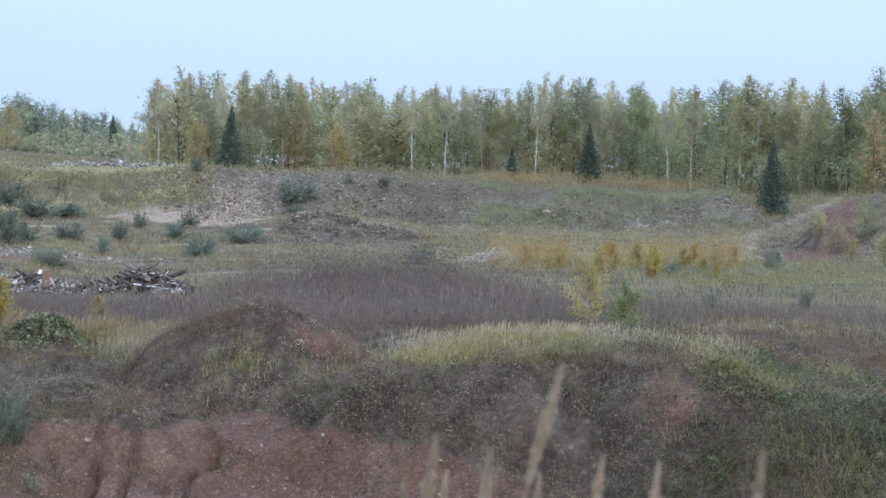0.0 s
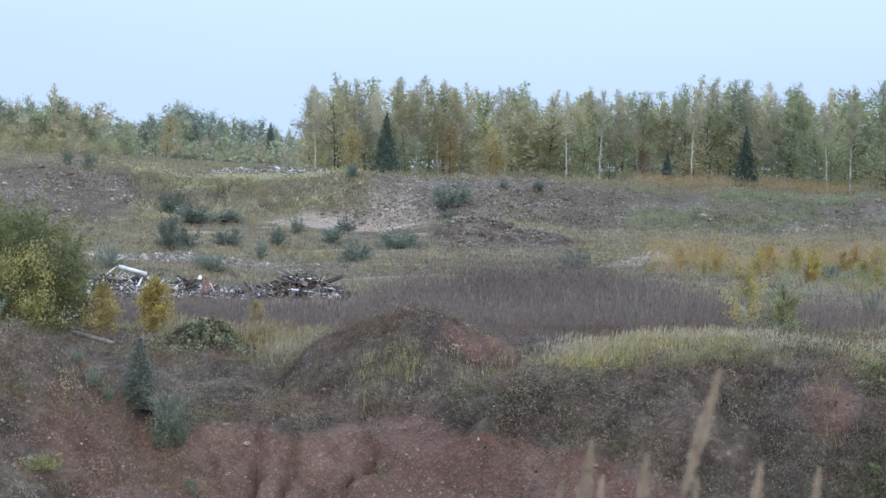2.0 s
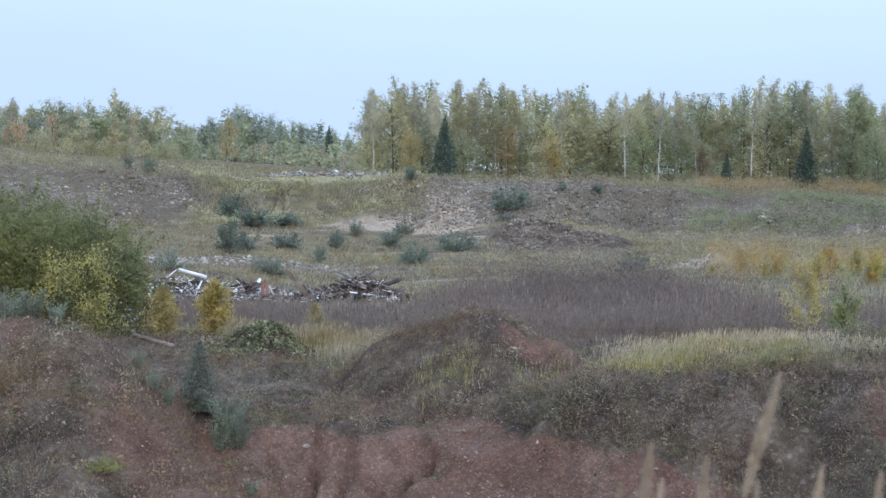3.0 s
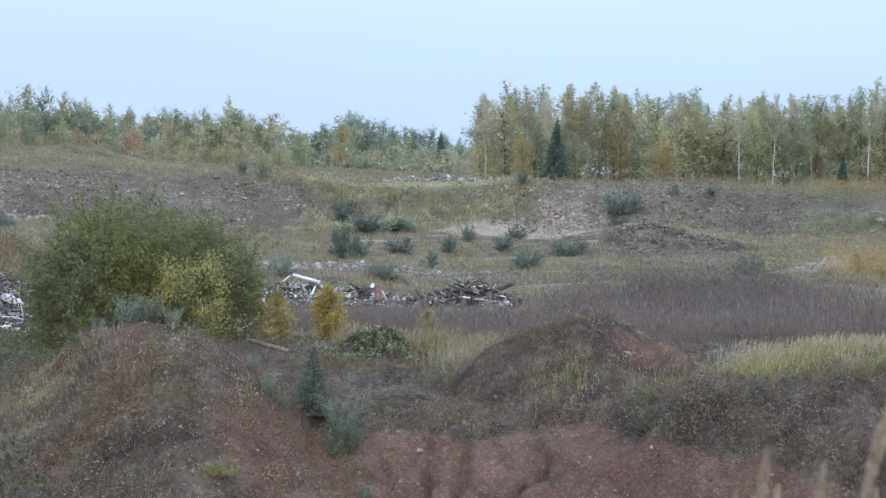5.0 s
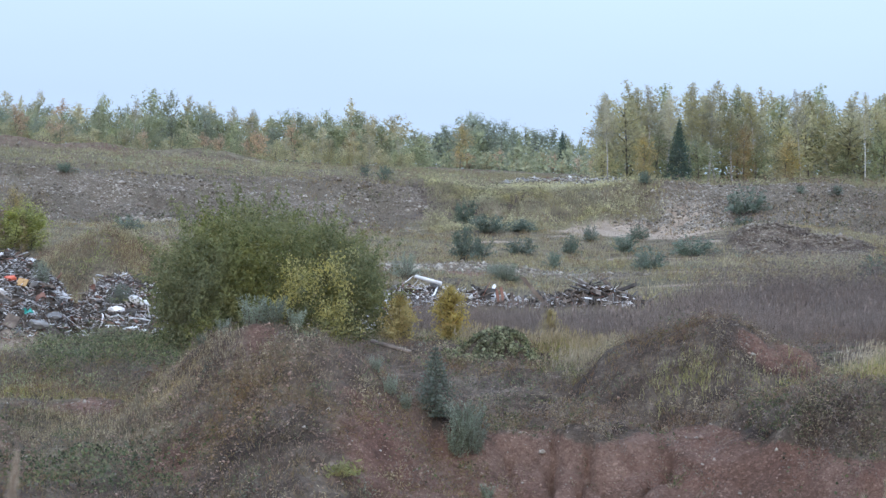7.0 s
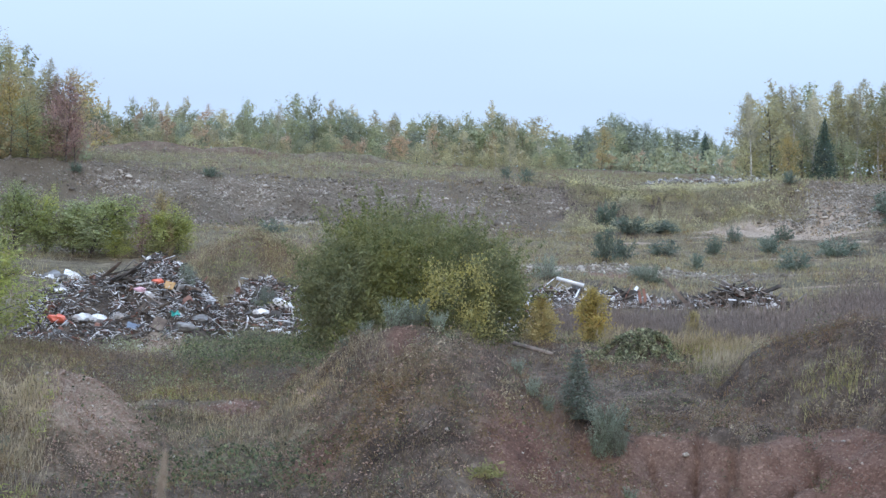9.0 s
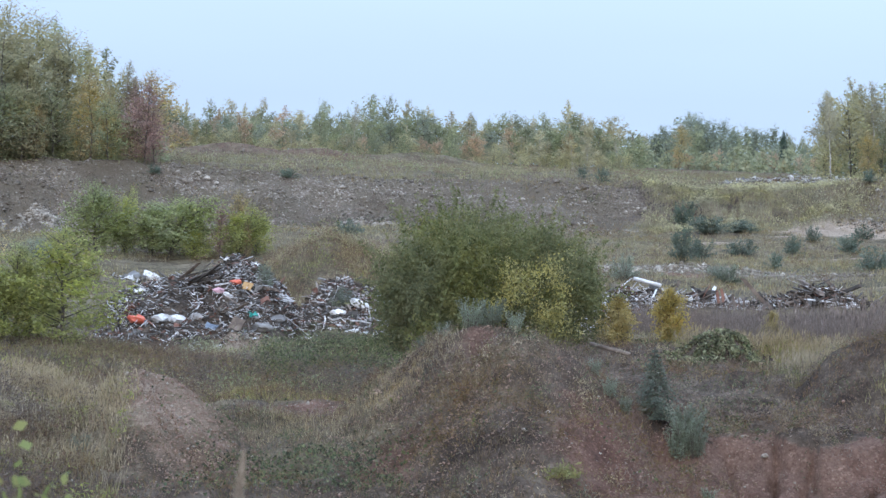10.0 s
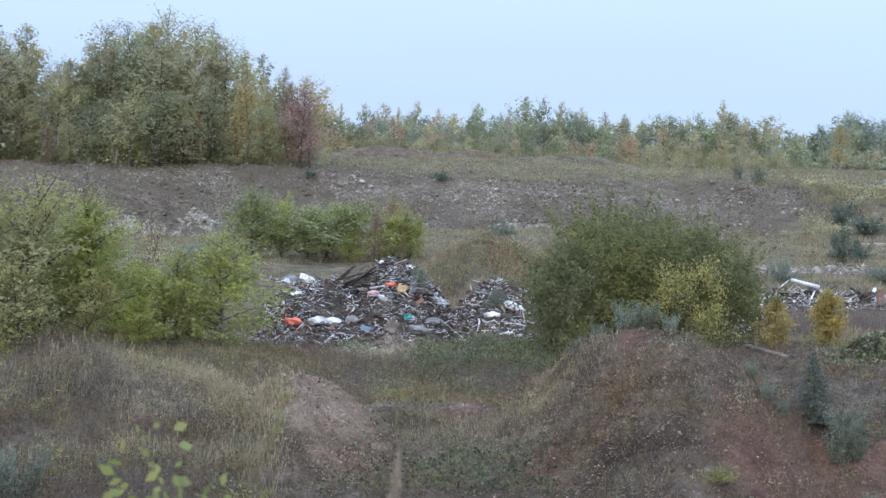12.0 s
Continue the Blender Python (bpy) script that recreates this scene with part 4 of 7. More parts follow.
# the long low wood far behind the upper terrace
FAR_AZ = [-32, -29, -27, -25.3, -23, -22, -19.5, -18, -16, -14.8, -13.9, -12.9, -12, -10.7, -9.5]
FAR_EL = [6.32, 6.37, 6.37, 6.42, 6.35, 6.3, 6.37, 6.27, 6.12, 5.72, 6.22, 6.02, 5.82, 5.72, 5.62]
FAR = "low far wood"
for row, (dist, step, kinds, share, wide) in enumerate((
        (231, 0.6, ("young_olive", "alder_green", "young_olive"), (0.15, 0.4), 1.7),
        (236, 0.42, ("young_olive", "far_olive", "young_olive", "far_green", "far_olive", "far_orange", "far_green", "far_orange", "far_olive"), (0.35, 0.65), 1.5),
        (248, 0.40, ("far_olive", "far_green", "far_blue", "far_green", "far_orange", "far_green"), (0.65, 0.95), 1.4),
        (262, 0.42, ("far_green", "far_olive", "far_grey", "far_green"), (0.75, 1.08), 1.25),
        (300, 0.7, ("far_green", "far_olive"), (0.85, 1.0), 1.7),
        (288, 0.6, ("far_grey", "far_green", "far_grey", "far_olive", "far_grey", "far_orange", "far_green"), (0.95, 1.26), 1.0))):
    a = -32.5 + 0.1 * row
    while a < -9.2:
        far_part = 45.0 if a > -15.2 else 0.0
        dd = dist + far_part + rng.uniform(-4, 4)
        kind = kinds[rng.integers(len(kinds))]
        if a > -15.0 and row > 1:
            kind = ("far_blue", "far_green", "far_blue")[rng.integers(3)]
        tall = max(1.5, top_of(a, dd, float(np.interp(a, FAR_AZ, FAR_EL))) * rng.uniform(*share) * (1 + 0.5 * float(fbm(np.array([a]), np.array([row * 9.0]), 1.6, 3, 95)[0])))
        plant(kind, a, dd, tall, FAR, wide * rng.uniform(0.8, 1.5))
        a += step * rng.uniform(0.7, 1.35)

# the tall wood on the western terrace
WEST_AZ = [-44, -41, -40, -39.3, -37, -36, -35, -34.3, -33.2, -32.6, -31.9, -31.0, -30.6]
WEST_EL = [9.15, 8.95, 8.45, 7.75, 8.95, 9.25, 9.15, 9.25, 8.15, 8.55, 7.85, 7.35, 6.85]
WEST = "tall western wood"
for row, (dist, step, kinds, share) in enumerate((
        (160, 0.8, ("young_olive", "young_olive", "rusty", "alder_green", "alder_green"), (0.35, 0.55)),
        (164, 0.85, ("west_green", "west_tall", "aspen_green", "west_olive"), (0.7, 0.98)),
        (169, 0.7, ("west_tall", "west_tall", "west_olive"), (0.9, 1.08)),
        (176, 0.8, ("back_green", "back_olive"), (0.8, 1.0)))):
    a = -44.0 + 0.2 * row
    while a < -31.0:
        dd = dist + rng.uniform(-2, 2)
        kind = kinds[rng.integers(len(kinds))]
        if a > -33.6 and kind in ("birch_grey", "aspen_green", "west_green", "west_olive", "west_tall"):
            kind = ("yellow", "birch_olive", "rusty", "birch_olive")[rng.integers(4)]
        tall = top_of(a, dd, float(np.interp(a, WEST_AZ, WEST_EL))) * rng.uniform(*share)
        plant(kind, a, dd, tall, WEST, 1.6)
        a += step * rng.uniform(0.75, 1.3)

# dark spruces along the edge of the wood
for az, d, el_top in ((-6.95, 194, 6.4), (4.65, 186, 6.15), (10.5, 162, 5.7), (2.15, 190, 5.35), (-10.7, 300, 5.95)):
    proto = SPRUCE[rng.integers(2)]
    h = top_of(az, d, el_top)
    put_plant("spruce_tree", proto, stand(az, d, h / 11, sink=0.1), "dark green conical spruce at the edge of the wood", "spruce", "spruces along the wood")

def reach_of(az, el, lo=84.0, hi=240.0):
    """The distance at which the ground along a bearing first rises to the elevation el."""
    d = np.arange(lo, hi, 0.5)
    x, y = polar(np.full_like(d, az), d)
    up = np.degrees(np.arctan2(ground_z(x, y) - EYE, d)) >= el
    return float(d[np.argmax(up)]) if up.any() else hi


# low pines scattered over the quarry floor: bearing, rise of the foot, height and width in degrees
for az, foot, high, wide in ((-13.80, 1.70, 1.0, 0.8), (-13.22, 1.80, 0.6, 0.8), (-11.93, 1.93, 0.52, 0.85), (-10.38, 1.98, 0.58, 0.5), (-9.75, 2.42, 0.46, 0.4), (-10.93, 1.52, 0.48, 0.45), (-8.2, 2.48, 0.44, 0.5),
                             (-8.55, 2.05, 0.56, 0.8), (-7.81, 1.52, 0.66, 0.8), (-6.48, 1.98, 0.6, 1.1), (-4.79, 3.32, 0.86, 1.05), (-4.87, 2.98, 0.3, 0.5), (-0.63, 1.42, 0.6, 0.9), (-3.07, 4.03, 0.25, 0.3),
                             (-1.97, 3.84, 0.3, 0.35), (-13.07, 2.62, 0.55, 1.1), (-13.73, 2.83, 0.8, 0.8), (-12.2, 2.68, 0.36, 1.3), (-16.45, 4.2, 0.46, 0.45), (-17.05, 4.33, 0.4, 0.35), (-24.66, 2.42, 0.45, 0.8), (-8.0, 4.26, 0.4, 0.4),
                             (-33.0, 4.6, 0.5, 0.6), (-30.9, 4.2, 0.3, 0.4), (10.6, 1.5, 0.6, 0.55), (-26.6, 4.1, 0.3, 0.5), (7.3, 1.3, 0.4, 0.5)):
    d = reach_of(az, foot)
    put_plant("pine_sapling", PINE[rng.integers(4)], stand(az, d, d * math.tan(radians(wide * 1.3)) / 2.1, tall=high / wide * 1.15), "bushy blue-green pine sapling on rough grass", "pine", "pine saplings on the quarry floor")
for az, foot, high, wide in ((-12.4, 1.02, 0.62, 1.3), (-15.7, 1.12, 0.8, 1.2), (-34.4, 1.3, 0.8, 1.6), (-24.75, 0.0, 0.7, 1.0), (-12.77, 1.2, 0.4, 0.9), (-27.3, 0.6, 0.8, 0.8)):
    d = reach_of(az, foot, 74.0)
    put_plant("sage_bush", SAGE_FAR, stand(az, d, d * math.tan(radians(wide)) / 2.3, tall=high / wide * 2.3 / 1.62), "soft grey-green bush among rough grass", "bush", "grey-green bushes")

for kind, az, d, el in (("orange", -4.9, 197, 6.2), ("orange", 13.6, 190, 6.6), ("rusty", 1.4, 196, 5.6), ("red", -31.2, 159, 7.2), ("red", -30.9, 159, 6.2), ("red", -31.6, 160, 6.6), ("yellow", -32.9, 159, 7.3), ("yellow", -32.4, 159, 6.2), ("orange", -34.6, 159, 6.3),
                        ("yellow", -14.0, 270, 6.15), ("red", -25.3, 236, 5.3), ("orange", -17.6, 240, 5.9), ("alder_green", 6.9, 192, 6.2), ("alder_green", 9.0, 182, 6.3), ("yellow", -3.6, 194, 5.9), ("yellow", -8.1, 192, 5.9), ("red", 8.6, 186, 4.7)):
    plant(kind, az, d, top_of(az, d, el), "", 1.35)
# pale birch trunks standing clear of the wood's edge
for az, d, el in ((-7.3, 195, 7.0), (-1.1, 194, 7.2), (-0.05, 192, 7.2), (1.2, 196, 6.4), (-9.2, 194, 7.0), (-3.1, 195, 7.3), (2.9, 195, 7.3), (7.9, 184, 7.0), (7.2, 186, 6.8), (-24.55, 234, 6.6), (-16.0, 236, 5.6)):
    proto = BARE_BIRCH[rng.integers(2)]
    put_plant("birch_tree", proto, stand(az, d, top_of(az, d, el) / 13), "birch with a tall bare white trunk at the wood's edge", "birch", "white-trunked birches")

# big willow behind the clay mound
def willow():
    r = np.random.default_rng(90)
    az = -20.0
    green = billow_bush(4.0, 4.8, 41, L_WILLOW, BARK, 60, 0.98, 96000, 0.098, 0.0, 0.55, (0.16, 0.6, 1.15))
    ob = thing("willow_bush", "big rounded green willow bush turning yellow on one side", "bush", at=stand(az, 62.0, 1.0, 0, 0.2, 1.06))
    child("trunk", green[0], ob)
    child("crown", green[1], ob)
    a = radians(az)
    side, out = np.array([math.cos(a), -math.sin(a), 0.0]), np.array([-math.sin(a), -math.cos(a), 0.0])
    sprays = []
    # yellowed boughs on the flank: across, up, size
    for across, up, size in ((0.6, 2.55, 0.42), (1.0, 2.75, 0.3), (0.75, 2.0, 0.36), (2.05, 2.95, 0.34), (2.35, 2.4, 0.3), (1.75, 1.55, 0.3), (2.4, 1.5, 0.3), (2.0, 0.95, 0.34), (2.7, 0.9, 0.25), (0.2, 1.6, 0.22), (1.4, 0.55, 0.25), (1.35, 2.2, 0.22)):
        depth = 3.75 * math.sqrt(max(0.1, 1 - (across / 4.0) ** 2 - (up / 5.6) ** 2)) - 0.05
        n = int(1300 * size)
        tips = r.normal(0, 1, (9, 3)) * size * np.array([0.55, 0.55, 0.5])
        sprays.append(side * across + out * depth + np.array([0, 0, up]) + tips[r.integers(0, 9, n)] + r.normal(0, 0.19, (n, 3)))
    child("yellow_sprays", leaves("yellow_sprays", np.concatenate(sprays), 0.085, L_FLANK, 0.5, 0.1, r), ob, "yellowed leaf sprays on one flank")
    return ob


willow()
YELLOW_SHRUB = broadleaf(1.7, 0.78, 51, L_SAPLING, BARK, 0.02, 120, 5200, 0.07, 0.5, rise=0.7, far=True, peak=0.75, fuzz=0.13)
for az, d, h in ((-15.9, 60.0, 1.85), (-14.2, 59.5, 1.85), (-11.0, 68.0, 1.15)):
    put_plant("birch_sapling", YELLOW_SHRUB, stand(az, d, h / 1.7), "small birch sapling with yellow autumn leaves", "sapling", "yellow birch saplings")
put_plant("birch_sapling", broadleaf(2.9, 0.95, 52, L_GOLD, BIRCH_BARK, 0.08, 70, 2600, 0.07, 0.9, rise=0.9, far=False, fuzz=0.12), stand(4.66, 61.0), "slender young birch with sparse yellow leaves above dry grass", "sapling")
put_plant("green_shrub", broadleaf(2.0, 0.95, 53, L_BUSH, BARK, 0.04, 60, 3400, 0.07, 0.8, rise=0.9, far=False, peak=0.6, fuzz=0.1), stand(5.9, 62.0), "grey-green shrub beside a yellow birch", "shrub")
put_plant("spruce_sapling", SMALL_SPRUCE[0], stand(-14.66, reach_of(-14.66, -3.5, 38.0), 1.45, tall=0.87), "young dark spruce on a clay slope", "spruce")
def mugwort(seed, stems, h):
    """Upright grey-green stalks that fan out a little, leafy to their pointed tips."""
    r = np.random.default_rng(seed)
    wood, pts = [], []
    for _ in range(stems):
        a, lean, tall = r.uniform(0, 6.28), r.uniform(0.05, 0.45), h * r.uniform(0.6, 1.1)
        t = np.linspace(0, 1, 5)
        line = np.stack([np.cos(a) * (0.15 + lean * t ** 1.3) * tall, np.sin(a) * (0.15 + lean * t ** 1.3) * tall, t * tall], 1)
        wood.append(tube_arrays(line, np.linspace(0.006, 0.002, 5), 3))
        q = r.uniform(0.1, 1.03, 70)
        p = np.stack([np.interp(q, t, line[:, c]) for c in range(3)], 1)
        pts.append(p + r.normal(0, 1, (70, 3)) * (0.085 * h * (1.15 - q))[:, None])
    return mesh_of("trunk", *joined(wood), TWIG, True), leaves("crown", np.concatenate(pts), 0.055, L_SAGE, 0.35, -0.5, r)


MUGWORT = [mugwort(s, 34, 0.8) for s in (54, 59)]
for i, (az, d, s) in enumerate(((-20.6, 46.4, 1.0), (-19.9, 46.5, 0.95), (-20.25, 46.9, 1.1), (-19.2, 46.3, 0.7), (-18.7, 46.0, 0.55), (-21.5, 46.3, 0.55), (-22.2, 46.2, 0.4), (-16.1, 42.2, 0.6), (-39.9, 36.0, 1.7), (-40.8, 36.5, 1.5), (-37.2, 38.5, 0.7), (-15.6, 42.0, 0.5),
                                (1.0, 66.0, 1.1), (8.6, 76.0, 1.2), (11.6, 80.0, 1.4), (-33.0, 41.0, 0.7), (-13.7, 42.3, 1.2), (-13.4, 42.2, 1.0), (-13.9, 42.0, 0.85), (-13.55, 42.7, 1.1), (-16.6, 43.0, 0.55), (-12.9, 40.2, 0.5), (-36.6, 37.4, 0.6), (-36.9, 37.0, 0.6))):
    put_plant("sage_bush", MUGWORT[i % 2], stand(az, d, s), "pale grey-green sage bush on a slope", "bush", "grey-green bushes")
DIM = [broadleaf(4.0, 1.25, s, L_DIM, BARK, 0.06, 80, 3600, 0.08, 0.7, stems=2, rise=0.9, far=True, peak=0.75, fuzz=0.13) for s in (64, 65, 66)]
LIME = [broadleaf(4.0, 1.45, s, L_MAPLE, BARK, 0.05, 80, 6200, 0.088, 0.6, rise=0.75, far=True, peak=0.7, fuzz=0.11) for s in (61, 62, 63)]
for i, (az, d, h, kind) in enumerate(((-33.7, 60.0, 3.9, LIME), (-34.75, 63.0, 2.3, LIME), (-35.55, 61.0, 3.3, LIME), (-36.3, 63.5, 2.7, LIME), (-36.9, 66.0, 4.6, DIM), (-37.7, 62.0, 4.7, LIME), (-38.5, 66.0, 5.3, DIM), (-39.2, 62.0, 5.1, DIM), (-39.6, 66.0, 5.6, DIM),
                                     (-40.3, 60.0, 5.4, DIM), (-41.2, 58.0, 6.6, DIM), (-42.2, 58.0, 7.0, DIM), (-36.2, 58.5, 1.7, LIME), (-38.1, 58.0, 2.5, DIM), (-39.9, 56.0, 3.0, DIM), (-41.0, 54.0, 3.8, DIM))):
    put_plant("maple_sapling", kind[i % 3], stand(az, d, h / 4.0 * 1.65, tall=1 / 1.65), "young maple with yellow-green autumn leaves", "tree", "yellow-green maples by the dump")
BARE_BARK = plain_mat("bare_branches", [(0.27, 0.245, 0.22), (0.40, 0.37, 0.34)], 2.0, 0.85, 0.2)
for az, d, h in ((-37.1, 159.6, 6.4), (-37.7, 69.0, 6.4), (-36.4, 68.0, 4.6), (-38.6, 70.0, 6.0)):
    put_plant("bare_tree", broadleaf(h, 0.3 * h, int(-az * 10), L_YELLOW, BARE_BARK if d > 100 else BARK, 0.15, 44, 90 if d > 100 else 900, 0.09, 0.8, stems=3, rise=0.9, far=False, peak=0.6, fuzz=0.1), stand(az, d), "small half-bare tree with thin spreading branches", "tree")
GREEN_BUSH = [broadleaf(4.0, 1.5, s, L_BUSH, BARK, 0.14, 90, 5600, 0.115, 0.6, stems=3, rise=0.7, peak=0.5, fuzz=0.13) for s in (91, 92)]
OLIVE_BUSH = [broadleaf(4.0, 1.5, s, L_MAPLE, BARK, 0.05, 90, 4200, 0.11, 0.6, stems=3, rise=0.8, peak=0.6, fuzz=0.14) for s in (93, 94)]
for proto, az, d, h, wide in ((GREEN_BUSH[0], -32.7, 118.0, 4.7, 0.95), (GREEN_BUSH[1], -30.4, 117.0, 4.1, 1.5), (GREEN_BUSH[0], -30.9, 119.0, 3.4, 1.2), (OLIVE_BUSH[0], -28.2, 117.0, 3.4, 1.25), (OLIVE_BUSH[1], -27.6, 118.0, 2.6, 1.1), (OLIVE_BUSH[0], -29.6, 116.0, 2.2, 1.1), (OLIVE_BUSH[1], -31.75, 120.0, 4.4, 0.55)):
    put_plant("leafy_bush", proto, stand(az, d, h / 4.0 * wide * 1.5, tall=1 / (wide * 1.5)), "rounded leafy bush in autumn green beyond the dump", "bush", "bushes beyond the dump")
for az, d, h, kind in ((-28.75, 116.0, 3.6, "red"), (-28.2, 118.0, 4.4, "yellow"), (-27.9, 116.0, 2.8, "orange")):
    plant(kind, az, d, h, "bushes beyond the dump", 0.9)
for az, d, h, kind in ((12.6, 118.0, 2.0, "young_olive"), (13.4, 120.0, 2.4, "alder_green"), (13.0, 114.0, 1.7, "yellow"), (14.0, 110.0, 2.2, "young_olive"), (12.0, 124.0, 1.6, "young_olive")):
    plant(kind, az, d, h, "bushes by the dirt road", 1.5)


# ---- grasses, weeds and creepers ----
def spread(n, a0, a1, d0, d1, keep, seed):
    """n random places between two bearings and two distances, thinned by keep(x, y, az, d) from 0 to 1."""
    r = np.random.default_rng(seed)
    az, d = r.uniform(a0, a1, n), np.sqrt(r.uniform(d0 ** 2, d1 ** 2, n))
    x, y = polar(az, d)
    k = r.uniform(0, 1, n) < keep(x, y, az, d)
    return x[k], y[k], az[k], d[k]


def blades(name, label, x, y, h, w, material, seed, tuft=0.12, per=5, lean=0.25, heads=None, wind=0.0):
    """Tufts of tapering blades standing on the ground, as one mesh; heads add a plume to each blade's tip."""
    r = np.random.default_rng(seed)
    n = len(x) * per
    x, y, h, w = [np.repeat(np.broadcast_to(v, x.shape), per) for v in (x, y, h, w)]
    bx, by = x + r.normal(0, tuft, n), y + r.normal(0, tuft, n)
    h = h * r.uniform(0.55, 1.25, n)
    base = np.stack([bx, by, ground_z(bx, by) - 0.03], 1)
    tip = base + np.stack([(r.normal(wind, lean, n)) * h, r.normal(0, lean, n) * h, h], 1)
    a = r.uniform(0, 2 * np.pi, n)
    side = np.stack([np.cos(a), np.sin(a), np.zeros(n)], 1) * (w * 0.5)[:, None]
    v, f = [np.stack([base - side, base + side, tip], 1).reshape(-1, 3)], [np.arange(3 * n).reshape(n, 3)]
    if heads:
        m = r.uniform(0, 1, n) < heads[0]
        t, b, s = tip[m], base[m], side[m]
        u = t - b
        c = np.cross(u, s)
        c /= np.linalg.norm(c, axis=1)[:, None] + 1e-9
        q = s / (np.linalg.norm(s, axis=1)[:, None] + 1e-9) * heads[1]
        lo, hi, mid = b + u * (1 - heads[2]), b + u * 1.06, b + u * (1 - 0.55 * heads[2])
        k = len(t)
        o = 3 * n
        v.append(np.stack([lo, mid + q, hi, mid - q], 1).reshape(-1, 3))
        i = o + 4 * np.arange(k)
        f += [np.stack([i, i + 1, i + 2], 1), np.stack([i, i + 2, i + 3], 1)]
    return tagged(new(name, mesh_of(name, np.concatenate(v), np.concatenate(f), material)), label, name.replace("_", " ").split()[-1], kind="stuff")


def carpet(name, label, x, y, lift, size, material, seed, rise=0.0):
    """Creeping leaves lying over the ground in drifts."""
    r = np.random.default_rng(seed)
    c = np.stack([x, y, ground_z(x, y) + lift * r.uniform(0.1, 1, len(x)) + rise], 1)
    return tagged(new(name, leaves(name, c, size, material, 0.85, 0.0, r)), label, "creeper", kind="stuff")


def near(x, y, a, r, w, v):
    hx, hy = polar(a, r)
    u = np.array(polar(a, 1.0))
    along, across = (x - hx) * u[0] + (y - hy) * u[1], (x - hx) * u[1] - (y - hy) * u[0]
    return np.clip(1.35 - np.sqrt((across / w) ** 2 + (along / v) ** 2), 0, 1)


def open_ground(x, y):
    """Fresh earth heaps and rubbish, where no grass grows."""
    heap = np.maximum.reduce([near(x, y, -3.9, 127.5, 2.6, 3.6), near(x, y, -2.2, 128.0, 2.8, 2.6), near(x, y, 1.5, 104.6, 2.4, 2.2), near(x, y, -29.3, 77.0, 4.2, 6.0), near(x, y, -24.8, 77.0, 2.0, 3.5)])
    return 1 - np.clip(3 * heap, 0, 1)


def cover(x, y):
    a, b, c, _ = soil(x, y)
    return np.clip(1 - np.maximum(a, np.maximum(b * 0.9, c)) * 1.25, 0.02, 1) * open_ground(x, y)


def patches(x, y, scale, lo, hi, seed):
    return np.clip((fbm(x, y, scale, 4, seed) + 0.5 - lo) / (hi - lo), 0, 1)


def off_row(az, d):
    """Nothing tall grows on the far row of rubbish or just before it."""
    return 1 - ((az > -12.9) & (az < -7.4) & (d > 160) & (d < 190)) * 0.97


def bare(x, y):
    """Trodden mud and bare gravel where nothing grows."""
    return 1 - np.clip(4 * np.maximum(near(x, y, -27.8, 64.5, 1.5, 1.2), near(x, y, -26.5, 49.5, 1.7, 1.2)), 0, 1)


# withered herbs all over the near bank and mounds
x, y, az, d = spread(30000, -43, 16, 33, 66, lambda x, y, az, d: bare(x, y) * cover(x, y) * (0.15 + patches(x, y, 2.0, 0.3, 0.55, 101)), 201)
blades("withered_herbs", "low withered brown herbs over the bank", x, y, 0.16 + 0.2 * patches(x, y, 3, 0.3, 0.8, 5), 0.02, G_BROWN, 301, 0.14, 3, 0.6)
x, y, az, d = spread(24000, -43, 16, 33, 66, lambda x, y, az, d: cover(x, y) * patches(x, y, 3.5, 0.4, 0.65, 102), 202)
blades("olive_grass", "tufts of olive autumn grass on the bank", x, y, 0.24, 0.02, G_OLIVE, 302, 0.12, 4, 0.5)
def herbs(name, label, x, y, high, wide, size, material, seed, per):
    """Low bushy herbs: little leaves and twigs in clumps over the ground."""
    r = np.random.default_rng(seed)
    n = len(x) * per
    s = np.repeat(r.lognormal(0, 0.35, len(x)), per)
    hx, hy = np.repeat(x, per) + r.normal(0, wide, n) * s, np.repeat(y, per) + r.normal(0, wide, n) * s
    c = np.stack([hx, hy, ground_z(hx, hy) + high * s * r.uniform(0, 1, n) ** 0.8], 1)
    return tagged(new(name, leaves(name, c, size, material, 0.3, -0.3, r, True)), label, "herbs", kind="stuff")


bank_keep = lambda k, lo, hi, seed: (lambda x, y, az, d: np.clip(cover(x, y) + 0.12, 0, 1) * bare(x, y) * patches(x, y, k, lo, hi, seed))
x, y, az, d = spread(10000, -43, 16, 33, 64, bank_keep(2.2, 0.3, 0.55, 141), 251)
herbs("brown_herbs", "clumps of withered brown herbs on the bank", x, y, 0.26, 0.1, 0.075, G_BROWN, 351, 16)
x, y, az, d = spread(9000, -43, 16, 33, 64, bank_keep(2.0, 0.4, 0.6, 142), 252)
herbs("dark_herbs", "dark dead herb clumps on the bank", x, y, 0.3, 0.1, 0.075, G_DARK, 352, 14)
x, y, az, d = spread(5000, -43, 16, 33, 66, bank_keep(2.6, 0.5, 0.66, 143), 253)
herbs("green_herbs", "dull green herb clumps on the bank", x, y, 0.24, 0.1, 0.08, IVY, 353, 14)
x, y, az, d = spread(2600, -44, -31, 34, 56, lambda x, y, az, d: patches(x, y, 3.0, 0.4, 0.56, 144) * np.clip((-32 - az) / 3, 0.3, 1), 254)
herbs("dark_herbs", "dark dead weeds on the western hill", x, y, 0.6, 0.2, 0.07, G_DARK, 354, 36)
